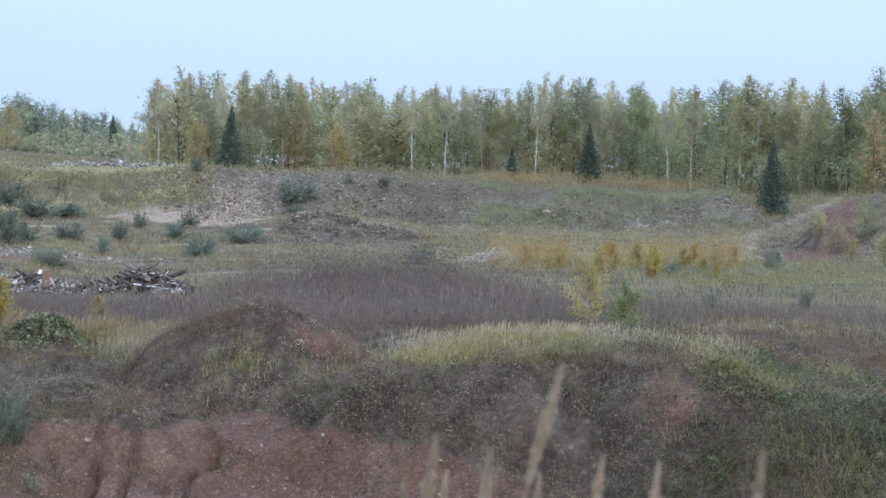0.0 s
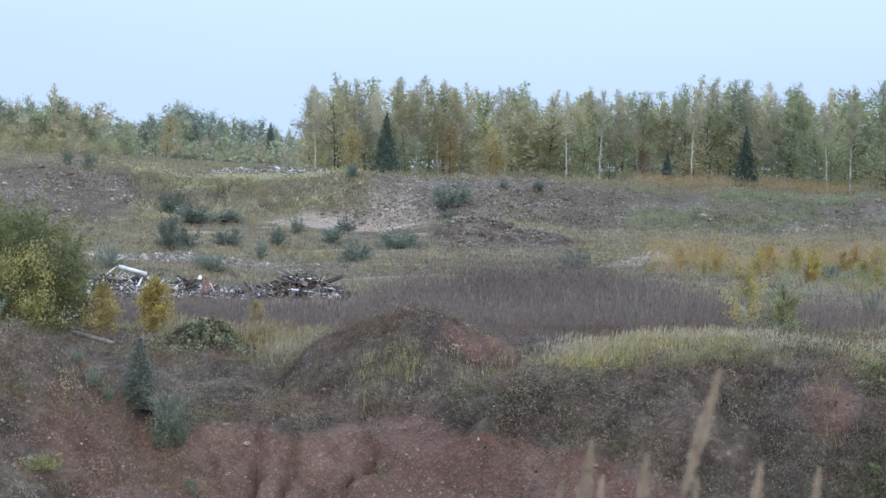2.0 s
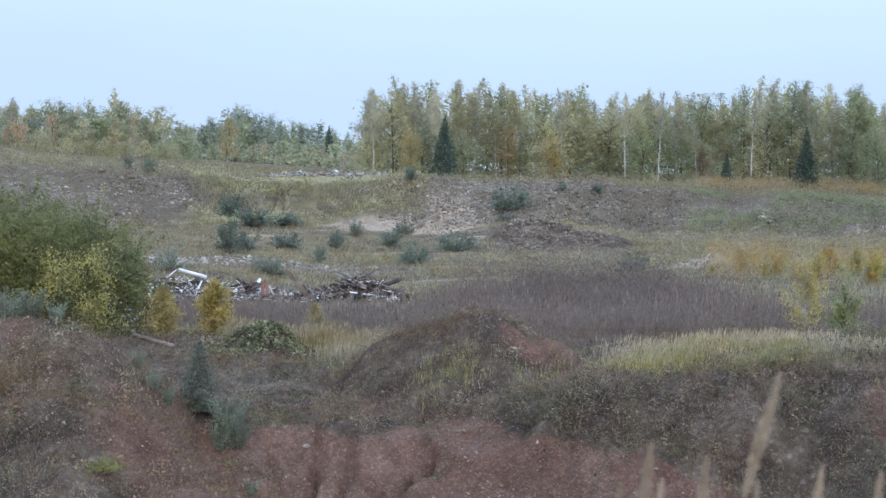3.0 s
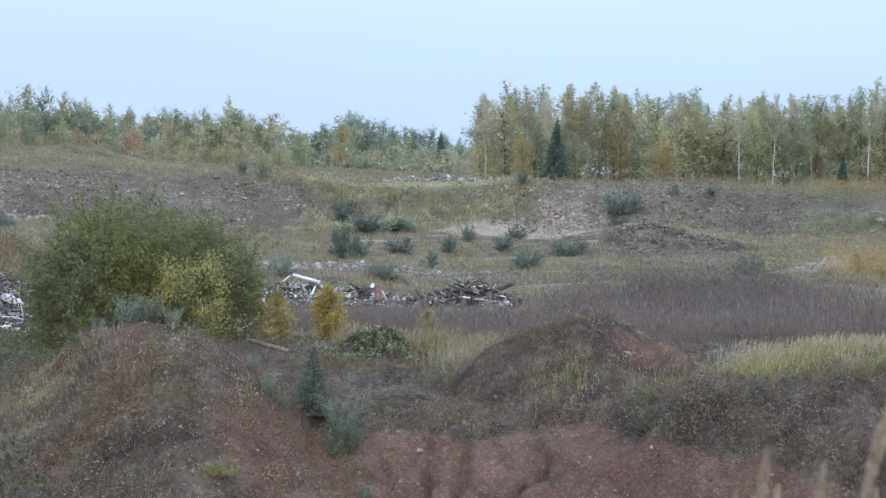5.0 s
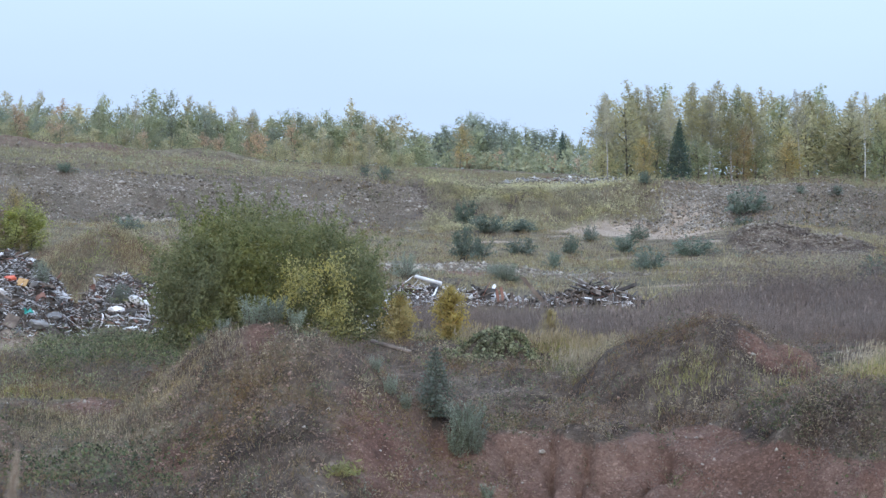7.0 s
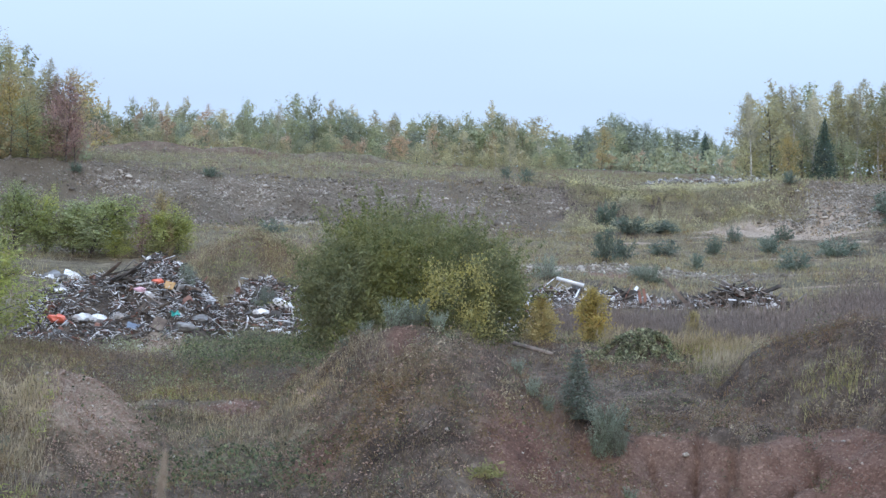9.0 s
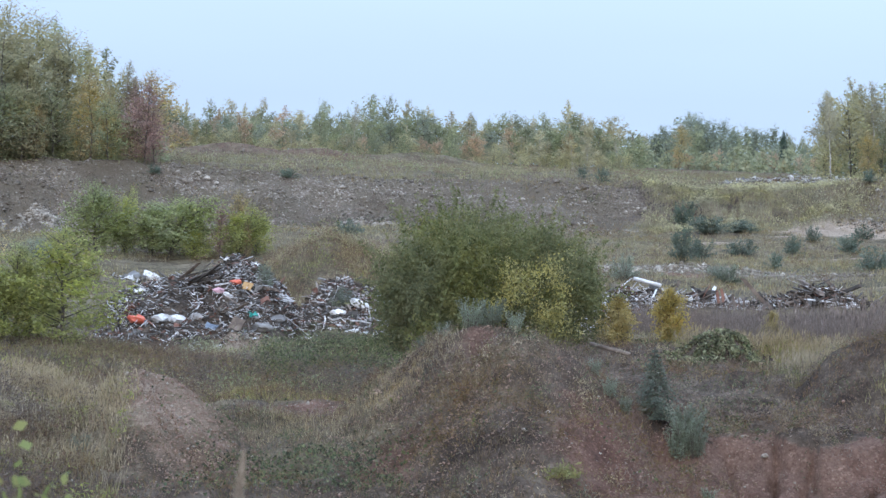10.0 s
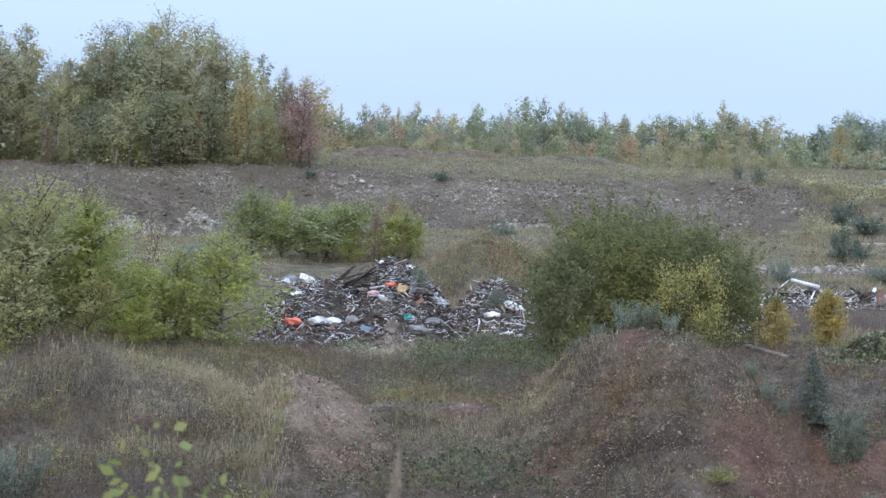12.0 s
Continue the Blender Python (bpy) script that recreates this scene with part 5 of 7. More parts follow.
x, y, az, d = spread(700, -43, -33, 34, 44, lambda x, y, az, d: patches(x, y, 2.0, 0.38, 0.55, 146), 256)
herbs("dark_herbs", "dark withered weeds on the near flank of the hill", x, y, 0.55, 0.2, 0.08, G_BROWN, 356, 40)
x, y, az, d = spread(260, -43, -31, 36, 56, lambda x, y, az, d: patches(x, y, 2.0, 0.45, 0.6, 145), 255)
herbs("green_herbs", "yellow-green herbs on the western hill", x, y, 0.4, 0.16, 0.09, L_LIME, 355, 40)
x, y, az, d = spread(1100, -33, -22, 46, 70, lambda x, y, az, d: bare(x, y) * patches(x, y, 3.0, 0.4, 0.6, 146), 256)
herbs("brown_herbs", "withered herbs before the rubbish heap", x, y, 0.45, 0.2, 0.09, G_BROWN, 356, 30)
x, y, az, d = spread(500, -30, -21.5, 50, 70, lambda x, y, az, d: bare(x, y) * patches(x, y, 3.0, 0.45, 0.6, 147), 257)
herbs("green_herbs", "green herbs and nettles before the rubbish", x, y, 0.5, 0.2, 0.09, L_GREEN, 357, 40)
x, y, az, d = spread(1500, -30, -21, 82, 100, lambda x, y, az, d: near(x, y, -26.0, 90, 7.0, 7.0) * patches(x, y, 3.0, 0.3, 0.6, 148), 258)
herbs("brown_herbs", "withered herbs on the earth bank behind the dump", x, y, 0.6, 0.3, 0.1, G_BROWN, 358, 40)
x, y, az, d = spread(1000, -30, -21, 82, 100, lambda x, y, az, d: near(x, y, -26.0, 90, 7.0, 7.0) * patches(x, y, 3.0, 0.4, 0.6, 149), 259)
herbs("green_herbs", "olive weeds on the earth bank behind the dump", x, y, 0.7, 0.3, 0.1, L_OLIVE, 359, 40)
x, y, az, d = spread(2600, -33, -22, 47, 68, lambda x, y, az, d: bare(x, y) * patches(x, y, 3.0, 0.35, 0.6, 150), 260)
blades("green_tall_grass", "yellow-green grass before the rubbish heap", x, y, 0.3, 0.02, G_FRESH, 360, 0.16, 6, 0.3)
x, y, az, d = spread(5200, -30, -21, 80, 102, lambda x, y, az, d: near(x, y, -26.0, 90, 7.0, 8.0) * patches(x, y, 2.4, 0.36, 0.55, 151), 261)
blades("dry_grass", "tan and orange grass on the earth bank behind the dump", x, y, 0.6, 0.03, G_TAN, 361, 0.2, 5, 0.3)
x, y, az, d = spread(420, -30, -21, 80, 102, lambda x, y, az, d: near(x, y, -26.0, 90, 7.0, 8.0) * patches(x, y, 3.0, 0.45, 0.58, 152), 262)
herbs("green_herbs", "green weeds on the earth bank behind the dump", x, y, 0.8, 0.35, 0.11, L_LIME, 362, 50)
# the steep front of the bank, thick with tufts
steep = lambda k, lo, hi, seed: (lambda x, y, az, d: (1 - 0.9 * soil(x, y)[0]) * patches(x, y, k, lo, hi, seed))
for k, (mat_, label, n, high, wide, size, per, lo) in enumerate(((G_BROWN, "withered brown tufts down the steep bank", 6500, 0.22, 0.08, 0.055, 16, 0.4), (G_DARK, "dark dead tufts down the steep bank", 5000, 0.28, 0.1, 0.07, 14, 0.44),
                                                                 (IVY, "green tufts and creepers down the steep bank", 3600, 0.24, 0.1, 0.075, 14, 0.5), (G_PLUME, "straw tufts down the steep bank", 3600, 0.24, 0.08, 0.06, 14, 0.48))):
    x, y, az, d = spread(n, -16, 16, 38.5, 45.5, steep(1.6, lo, lo + 0.12, 440 + k), 450 + k)
    herbs("bank_tufts", label, x, y, high, wide, size, mat_, 460 + k, per)
x, y, az, d = spread(620, -27.2, -22.8, 55, 68, lambda x, y, az, d: patches(x, y, 2.5, 0.32, 0.5, 154), 264)
herbs("green_herbs", "dark green nettles and creepers below the rubbish", x, y, 0.5, 0.24, 0.1, IVY, 364, 44)
x, y, az, d = spread(420, -30.5, -23, 50, 60, lambda x, y, az, d: bare(x, y) * patches(x, y, 2.5, 0.4, 0.54, 155), 265)
herbs("dark_herbs", "dark dead weeds in the hollow before the rubbish", x, y, 0.5, 0.22, 0.08, G_DARK, 365, 44)
# pale tall grass along the crest
crest = lambda x, y, az, d: np.clip((az + 2.2 + 3 * fbm(x, y, 3, 3, 88)) / 2.5, 0, 1) * np.clip((10.5 - az) / 3, 0, 1) * patches(x, y, 3, 0.2, 0.5, 103)
x, y, az, d = spread(4200, -4, 11, 44.5, 53, crest, 203)
blades("pale_tall_grass", "pale seeding tall grass along the crest", x, y, 0.5, 0.017, G_PLUME, 303, 0.14, 5, 0.16, (0.5, 0.015, 0.3), 0.12)
x, y, az, d = spread(14000, -4, 12, 43.0, 50.0, lambda x, y, az, d: crest(x, y, az, d) * patches(x, y, 2.0, 0.38, 0.56, 133), 213)
blades("green_tall_grass", "green bases of tall grass on the crest", x, y, 0.46, 0.02, G_FRESH, 313, 0.14, 5, 0.35)
shelf = lambda x, y, az, d: np.maximum.reduce([near(x, y, -9.2, 53, 1.8, 2.6), near(x, y, -10.2, 55, 2.0, 2.4), near(x, y, -11.0, 58, 4.0, 1.5)]) * (1 - np.clip(near(x, y, -12.6, 54.6, 1.8, 2.6) * 3, 0, 1)) * patches(x, y, 2, 0.15, 0.4, 104)
x, y, az, d = spread(8000, -14, -4, 46, 60, shelf, 204)
blades("pale_tall_grass", "seeding grass round the earth heaps", x, y, 0.62, 0.02, G_PLUME, 304, 0.1, 3, 0.14, (0.5, 0.02, 0.28), 0.1)
blades("green_tall_grass", "yellow-green grass round the earth heaps", x, y, 0.38, 0.022, G_FRESH, 314, 0.14, 4, 0.25)
# the western grassy hill
clumps = lambda scale, lo, hi, seed: (lambda x, y, az, d: np.clip((-31.2 - az + 2 * fbm(x, y, 4, 3, seed)) / 2.0, 0, 1) * patches(x, y, scale, lo, hi, seed))
x, y, az, d = spread(3600, -44, -30, 34, 60, clumps(2.0, 0.46, 0.58, 105), 205)
blades("pale_tall_grass", "tall withered grass on the western hill", x, y, 0.3 + 0.4 * patches(x, y, 2.4, 0.45, 0.75, 105), 0.018, G_PLUME, 305, 0.12, 6, 0.22, (0.35, 0.018, 0.25), 0.1)
x, y, az, d = spread(4200, -44, -30, 34, 60, clumps(2.0, 0.48, 0.62, 125), 215)
blades("green_tall_grass", "fresh green grass clumps on the western hill", x, y, 0.4, 0.02, G_FRESH, 315, 0.12, 6, 0.3)
x, y, az, d = spread(5000, -44, -30, 34, 60, clumps(2.8, 0.4, 0.6, 126), 216)
blades("olive_grass", "olive grass on the western hill", x, y, 0.34, 0.02, G_OLIVE, 316, 0.14, 5, 0.35)
x, y, az, d = spread(9000, -34, -22, 47, 66, lambda x, y, az, d: bare(x, y) * patches(x, y, 4, 0.3, 0.6, 106) * cover(x, y), 206)
blades("olive_grass", "rough grass before the rubbish heap", x, y, 0.24, 0.02, G_OLIVE, 306, 0.16, 5, 0.25)
# green slope at the eastern end of the bank
x, y, az, d = spread(3000, 6, 16, 34, 50, lambda x, y, az, d: patches(x, y, 2.2, 0.5, 0.62, 107) * np.clip((az - 6.5) / 2, 0, 1), 207)
blades("green_tall_grass", "drooping green grass on the eastern slope", x, y, 0.5, 0.022, G_FRESH, 307, 0.16, 4, 0.45)
# dead weeds: a dark band across the hollow
dark = lambda x, y, az, d: np.clip((az + 16.2) / 1.5, 0, 1) * np.clip((16 - az) / 4, 0, 1) * np.interp(az, [2, 5], [1, 0.45]) * patches(x, y, 6, 0.05, 0.35, 108) * np.clip((d - np.interp(az, [-16, -9, -4, 2, 6, 14], [68, 64, 58, 58, 64, 66])) / 2, 0, 1) * np.clip((np.interp(az, [-16, -9, -4, 0, 3, 6, 14], [80, 80, 92, 92, 78, 76, 80]) - d) / 4, 0, 1)
x, y, az, d = spread(30000, -17, 16, 56, 94, dark, 208)
blades("dead_weeds", "dense dark band of dead weed stalks", x, y, (0.85 + 0.4 * near(x, y, -2.5, 86, 6, 8)) * (0.55 + 0.7 * patches(x, y, 2.5, 0.2, 0.8, 109)), 0.02, G_DARK, 308, 0.3, 7, 0.2)
x, y, az, d = spread(2500, -15, 14, 58, 90, dark, 218)
blades("dead_weeds", "taller grey weed plumes above the band", x, y, 1.15, 0.02, G_DARK, 318, 0.3, 4, 0.14, (0.7, 0.03, 0.25))
# bushy clumps break up the near bank: dead stalks, grey herbs, nettles and straw
for k, (mat_, label, n, high, wide, size, per, lo) in enumerate(((G_DARK, "bushy dark clumps of dead stalks on the bank", 900, 0.42, 0.2, 0.07, 60, 0.46), (IVY, "bushy green nettles and brambles on the bank", 700, 0.36, 0.2, 0.075, 60, 0.5),
                                                                 (L_SAGE, "grey-green mugwort clumps on the bank", 120, 0.4, 0.16, 0.06, 60, 0.5), (G_TAN, "straw-coloured withered clumps on the bank", 900, 0.3, 0.2, 0.07, 50, 0.46))):
    x, y, az, d = spread(n, -30, 15, 36, 57, lambda x, y, az, d: (1 - 0.85 * soil(x, y)[0]) * patches(x, y, 2.4, lo, lo + 0.1, 170 + k), 280 + k)
    herbs("herb_clumps", label, x, y, high, wide, size, mat_, 380 + k, per)
x, y, az, d = spread(420, 5.5, 16, 36, 48, lambda x, y, az, d: patches(x, y, 2.0, 0.42, 0.55, 175), 285)
herbs("herb_clumps", "dark brambles over the eastern slope", x, y, 0.5, 0.26, 0.08, IVY, 385, 90)
x, y, az, d = spread(300, 5.5, 16, 36, 50, lambda x, y, az, d: patches(x, y, 2.0, 0.45, 0.55, 176), 286)
herbs("herb_clumps", "dead dark weeds over the eastern slope", x, y, 0.55, 0.22, 0.07, G_DARK, 386, 80)
x, y, az, d = spread(1300, -7, 4, 76, 94, lambda x, y, az, d: near(x, y, -2.0, 85, 6.5, 6.0) * patches(x, y, 2.6, 0.4, 0.56, 177), 287)
herbs("dead_brush", "dense purple-brown brush above the weed band", x, y, 1.7, 0.35, 0.11, G_DARK, 387, 80)
x, y, az, d = spread(7000, -34, -21, 44, 66, lambda x, y, az, d: bare(x, y) * patches(x, y, 2.6, 0.38, 0.58, 178), 288)
blades("dry_grass", "pale straw grass round the gully", x, y, 0.32, 0.016, G_TAN, 388, 0.14, 5, 0.3)
x, y, az, d = spread(2000, -37, -31.3, 40, 49, lambda x, y, az, d: patches(x, y, 2.0, 0.3, 0.5, 179) * np.clip((-31.2 - az) / 0.8, 0, 1), 289)
blades("dry_grass", "tall straw grass beside the small earth heap", x, y, 0.42, 0.016, G_PLUME, 389, 0.12, 6, 0.25, (0.3, 0.016, 0.25))
# grass and herbs over the three near mounds
for k, (a, r, w, v) in enumerate(((-5.5, 49.0, 3.4, 3.6), (-17.6, 42.0, 4.2, 5.0), (-20.3, 45.0, 3.6, 5.0))):
    x, y, az, d = spread(9000, a - 7, a + 7, r - 6, r + 6, lambda x, y, az, d: near(x, y, a, r, w, v) * patches(x, y, 1.6, 0.3, 0.55, 160 + k), 270 + k)
    blades("dry_grass", "thin withered grass over an earth mound", x, y, 0.17, 0.012, (G_OLIVE, G_BROWN, G_PLUME)[k], 370 + k, 0.1, 3, 0.45)
    x, y, az, d = spread(2600, a - 7, a + 7, r - 6, r + 6, lambda x, y, az, d: near(x, y, a, r, w, v) * patches(x, y, 1.8, 0.42, 0.6, 163 + k), 273 + k)
    herbs("mound_herbs", "low brown and olive herbs on an earth mound", x, y, 0.22, 0.12, 0.07, (G_BROWN, G_OLIVE, G_BROWN)[k], 373 + k, 18)
x, y, az, d = spread(900, -8, -2, 44, 50, lambda x, y, az, d: np.maximum(near(x, y, -6.5, 46.8, 1.1, 0.9), near(x, y, -3.0, 47.0, 1.2, 0.8)), 276)
blades("green_tall_grass", "yellow-green grass tufts at the foot of the mound", x, y, 0.34, 0.02, G_FRESH, 376, 0.1, 6, 0.3)
# herbs in drifts over the quarry floor, the terrace face and the terrace above
streak = lambda s, lo, hi, seed: (lambda x, y, az, d: np.clip((fbm(az * 1.2, d * 0.55, s, 4, seed) + 0.5 - lo) / (hi - lo), 0, 1) * np.clip(1 - 0.95 * soil(x, y)[2], 0, 1) * off_row(az, d) * open_ground(x, y))
for k, (name, label, n, d0, d1, high, size, mat_, per, lo) in enumerate((
        ("olive_herbs", "olive herbs in drifts over the quarry floor", 2600, 88, 144, 0.4, 0.14, G_OLIVE, 22, 0.5), ("brown_herbs", "withered brown herbs in drifts over the quarry floor", 2200, 88, 144, 0.45, 0.14, G_BROWN, 22, 0.5),
        ("grey_herbs", "grey-green herbs over the quarry floor", 1200, 88, 144, 0.5, 0.13, L_SAGE, 22, 0.54), ("green_herbs", "green herbs in patches on the terrace face", 1300, 142, 164, 0.6, 0.2, IVY, 20, 0.56),
        ("brown_herbs", "dark withered herbs on the terrace face", 2400, 142, 166, 0.5, 0.2, G_DARK, 18, 0.5), ("olive_herbs", "olive herbs along the terrace edge", 1600, 158, 200, 0.7, 0.24, L_OLIVE, 20, 0.5),
        ("rusty_herbs", "rusty brown herbs on the upper terrace", 2000, 158, 228, 0.7, 0.24, L_RUST, 20, 0.5), ("green_herbs", "green bushes on the upper terrace", 800, 165, 228, 0.9, 0.26, L_GREEN, 24, 0.54))):
    x, y, az, d = spread(n, -43, 15, d0, d1, streak(2.4, lo, lo + 0.12, 190 + k), 290 + k)
    herbs(name, label, x, y, high, 0.3 if d0 < 140 else 0.5, size, mat_, 390 + k, per)
x, y, az, d = spread(500, -9, -1, 45, 53, lambda x, y, az, d: near(x, y, -5.5, 49, 3.2, 3.2) * patches(x, y, 1.6, 0.36, 0.5, 199), 299)
herbs("dark_herbs", "dark dead herbs over the crest of the mound", x, y, 0.32, 0.18, 0.07, G_DARK, 399, 50)
x, y, az, d = spread(1500, 1.0, 9.5, 146, 162, lambda x, y, az, d: patches(x, y, 4.0, 0.42, 0.56, 153), 263)
herbs("green_herbs", "green herbs down the terrace face", x, y, 0.4, 0.5, 0.18, L_GREEN, 363, 26)
# the quarry floor
floor_keep = lambda x, y, az, d: cover(x, y) * patches(x, y, 9, 0.15, 0.55, 109)
x, y, az, d = spread(26000, -43, 16, 60, 144, floor_keep, 209)
blades("rough_grass", "rough straw-coloured grass over the quarry floor", x, y, 0.36, 0.045, G_FLOOR, 309, 0.3, 3, 0.35)
x, y, az, d = spread(32000, -43, 16, 60, 144, lambda x, y, az, d: cover(x, y) * patches(x, y, 7, 0.4, 0.6, 110), 210)
blades("olive_grass", "olive grass over the quarry floor", x, y, 0.3, 0.045, G_MEADOW, 310, 0.4, 4, 0.4)
x, y, az, d = spread(22000, -43, 16, 156, 236, lambda x, y, az, d: off_row(az, d) * (0.3 + 0.7 * cover(x, y)) * patches(x, y, 9, 0.2, 0.5, 111), 211)
blades("rough_grass", "rough grass on the upper terrace", x, y, 0.5, 0.06, G_MEADOW, 311, 0.5, 3, 0.35)
x, y, az, d = spread(16000, -43, 16, 156, 236, lambda x, y, az, d: off_row(az, d) * (0.3 + 0.7 * cover(x, y)) * patches(x, y, 9, 0.35, 0.6, 112), 212)
blades("rough_grass", "dry tan grass on the upper terrace", x, y, 0.5, 0.06, G_FAR, 312, 0.5, 3, 0.35)
x, y, az, d = spread(12000, -15, -7.5, 141, 172, lambda x, y, az, d: np.clip(1 - 1.2 * soil(x, y)[2], 0, 1) * patches(x, y, 4, 0.25, 0.5, 134), 235)
blades("rough_grass", "olive and straw grass over the sloping terrace", x, y, 0.4, 0.05, G_FAR, 335, 0.4, 4, 0.4)
x, y, az, d = spread(1200, -15, -7.5, 141, 172, lambda x, y, az, d: np.clip(1 - 1.2 * soil(x, y)[2], 0, 1) * patches(x, y, 4, 0.4, 0.55, 135), 236)
herbs("olive_herbs", "olive and grey herbs over the sloping terrace", x, y, 0.6, 0.4, 0.18, L_OLIVE, 336, 22)
# rusty undergrowth on the terrace and in the hollow
x, y, az, d = spread(520, 1.2, 8.8, 180, 197, lambda x, y, az, d: patches(x, y, 5, 0.2, 0.5, 113), 220)
herbs("rusty_undergrowth", "rusty orange undergrowth along the wood", x, y, 1.0, 0.6, 0.2, L_ORANGE, 320, 50)
x, y, az, d = spread(420, 0.5, 9.3, 180, 198, lambda x, y, az, d: patches(x, y, 5, 0.3, 0.6, 118), 225)
herbs("yellow_undergrowth", "straw-yellow undergrowth along the wood", x, y, 0.9, 0.6, 0.2, G_TAN, 325, 40)
x, y, az, d = spread(1000, 1.6, 9.6, 97, 112, lambda x, y, az, d: patches(x, y, 3, 0.38, 0.52, 114), 221)
herbs("rusty_undergrowth", "orange autumn shoots in the hollow", x, y, 1.25, 0.22, 0.1, L_SHOOT, 321, 44)
x, y, az, d = spread(70, -1.0, 10.5, 96, 112, lambda x, y, az, d: patches(x, y, 3, 0.3, 0.5, 119), 226)
herbs("yellow_undergrowth", "yellow-green shoots in the hollow", x, y, 1.0, 0.22, 0.10, L_LIME, 322, 60)
x, y, az, d = spread(120, 3, 16, 80, 104, lambda x, y, az, d: patches(x, y, 4, 0.3, 0.5, 115), 222)
herbs("grey_undergrowth", "grey-green weeds in the eastern hollow", x, y, 0.8, 0.4, 0.1, L_SAGE, 323, 60)
x, y, az, d = spread(300, 8, 16, 84, 112, lambda x, y, az, d: patches(x, y, 4, 0.3, 0.5, 124), 227)
herbs("yellow_undergrowth", "yellow-green weeds below the dirt road", x, y, 0.5, 0.5, 0.12, G_FRESH, 326, 50)
# small trees turning orange and gold in the hollow
ORANGE_SHRUB = [broadleaf(1.8, 0.8, s, m, TWIG, 0.05, 40, 1300, 0.12, 0.8, rise=1.0, far=True, peak=0.6) for s, m in ((55, L_SHOOT), (56, L_SHOOT), (57, L_GOLD))]
for i in range(32):
    az, d = rng.uniform(1.6, 9.6), rng.uniform(97, 110)
    put_plant("autumn_shrub", ORANGE_SHRUB[rng.integers(3)], stand(az, d, rng.uniform(0.35, 0.7), tall=rng.uniform(0.8, 1.4)), "low shrub with orange and golden autumn leaves", "shrub", "autumn shrubs in the hollow")
# creepers
x, y, az, d = spread(22000, -14.5, -10.5, 53, 58, lambda x, y, az, d: near(x, y, -12.6, 55.3, 1.45, 1.3) * patches(x, y, 0.5, 0.36, 0.55, 120), 230)
carpet("creeper", "leafy bramble covering a small dark earth heap", x, y, 0.2, 0.12, BRAMBLE, 330)
x, y, az, d = spread(40000, 7, 16, 34, 50, lambda x, y, az, d: patches(x, y, 2.0, 0.55, 0.66, 121) * np.clip((az - 8) / 2, 0, 1), 231)
carpet("creeper", "leafy green creeper hanging down the eastern slope", x, y, 0.3, 0.1, IVY, 331)
x, y, az, d = spread(40000, -31, -21.5, 36, 66, lambda x, y, az, d: bare(x, y) * patches(x, y, 1.8, 0.5, 0.62, 122) * np.clip(near(x, y, -25.8, 40, 2.6, 3.5) + near(x, y, -24.5, 57, 4.0, 5.0), 0, 1), 232)
carpet("creeper", "creeper and low green herbs in the gully", x, y, 0.22, 0.08, IVY, 332)
x, y, az, d = spread(50000, -43, 16, 33, 62, lambda x, y, az, d: patches(x, y, 1.2, 0.62, 0.7, 123) * 0.5, 233)
carpet("low_herbs", "scattered low green herbs on the bank", x, y, 0.2, 0.08, IVY, 333)
# dim undergrowth at the feet of the woods, and herbs over the terrace face
def thicket(name, label, a0, a1, d0, d1, n, high, size, material, seed):
    r = np.random.default_rng(seed)
    x, y, az, d = spread(n, a0, a1, d0, d1, lambda x, y, az, d: 0.35 + 0.65 * patches(x, y, 5, 0.3, 0.6, seed), seed)
    c = np.stack([x, y, ground_z(x, y) + high * r.uniform(0, 1, len(x)) * (0.4 + 0.6 * patches(x, y, 4, 0.3, 0.7, seed + 1))], 1)
    return tagged(new(name, leaves(name, c, size, material, 0.8, 0.0, r, True)), label, "undergrowth", kind="stuff")


thicket("undergrowth", "low green undergrowth at the foot of the wood", -9.5, 17, 208, 234, 26000, 4.2, 0.36, L_GREEN, 501)
thicket("undergrowth", "olive undergrowth at the foot of the wood", -9.5, 17, 197, 214, 5000, 1.6, 0.3, L_OLIVE, 502)
thicket("undergrowth", "dull green bushes deep in the far wood", -33, -8.5, 262, 345, 22000, 4.8, 0.5, F_GREEN, 504)
thicket("undergrowth", "green undergrowth below the western wood", -44, -30.5, 161, 182, 14000, 2.6, 0.45, L_GREEN, 505)
x, y, az, d = spread(16000, -43, 11, 142, 162, lambda x, y, az, d: patches(x, y, 6, 0.45, 0.65, 116) * (0.5 + 0.5 * np.clip((az - 2) / 3, 0, 1)), 223)
blades("olive_grass", "patches of grass and herbs on the terrace face", x, y, 0.28, 0.06, G_OLIVE, 324, 0.3, 3, 0.4)


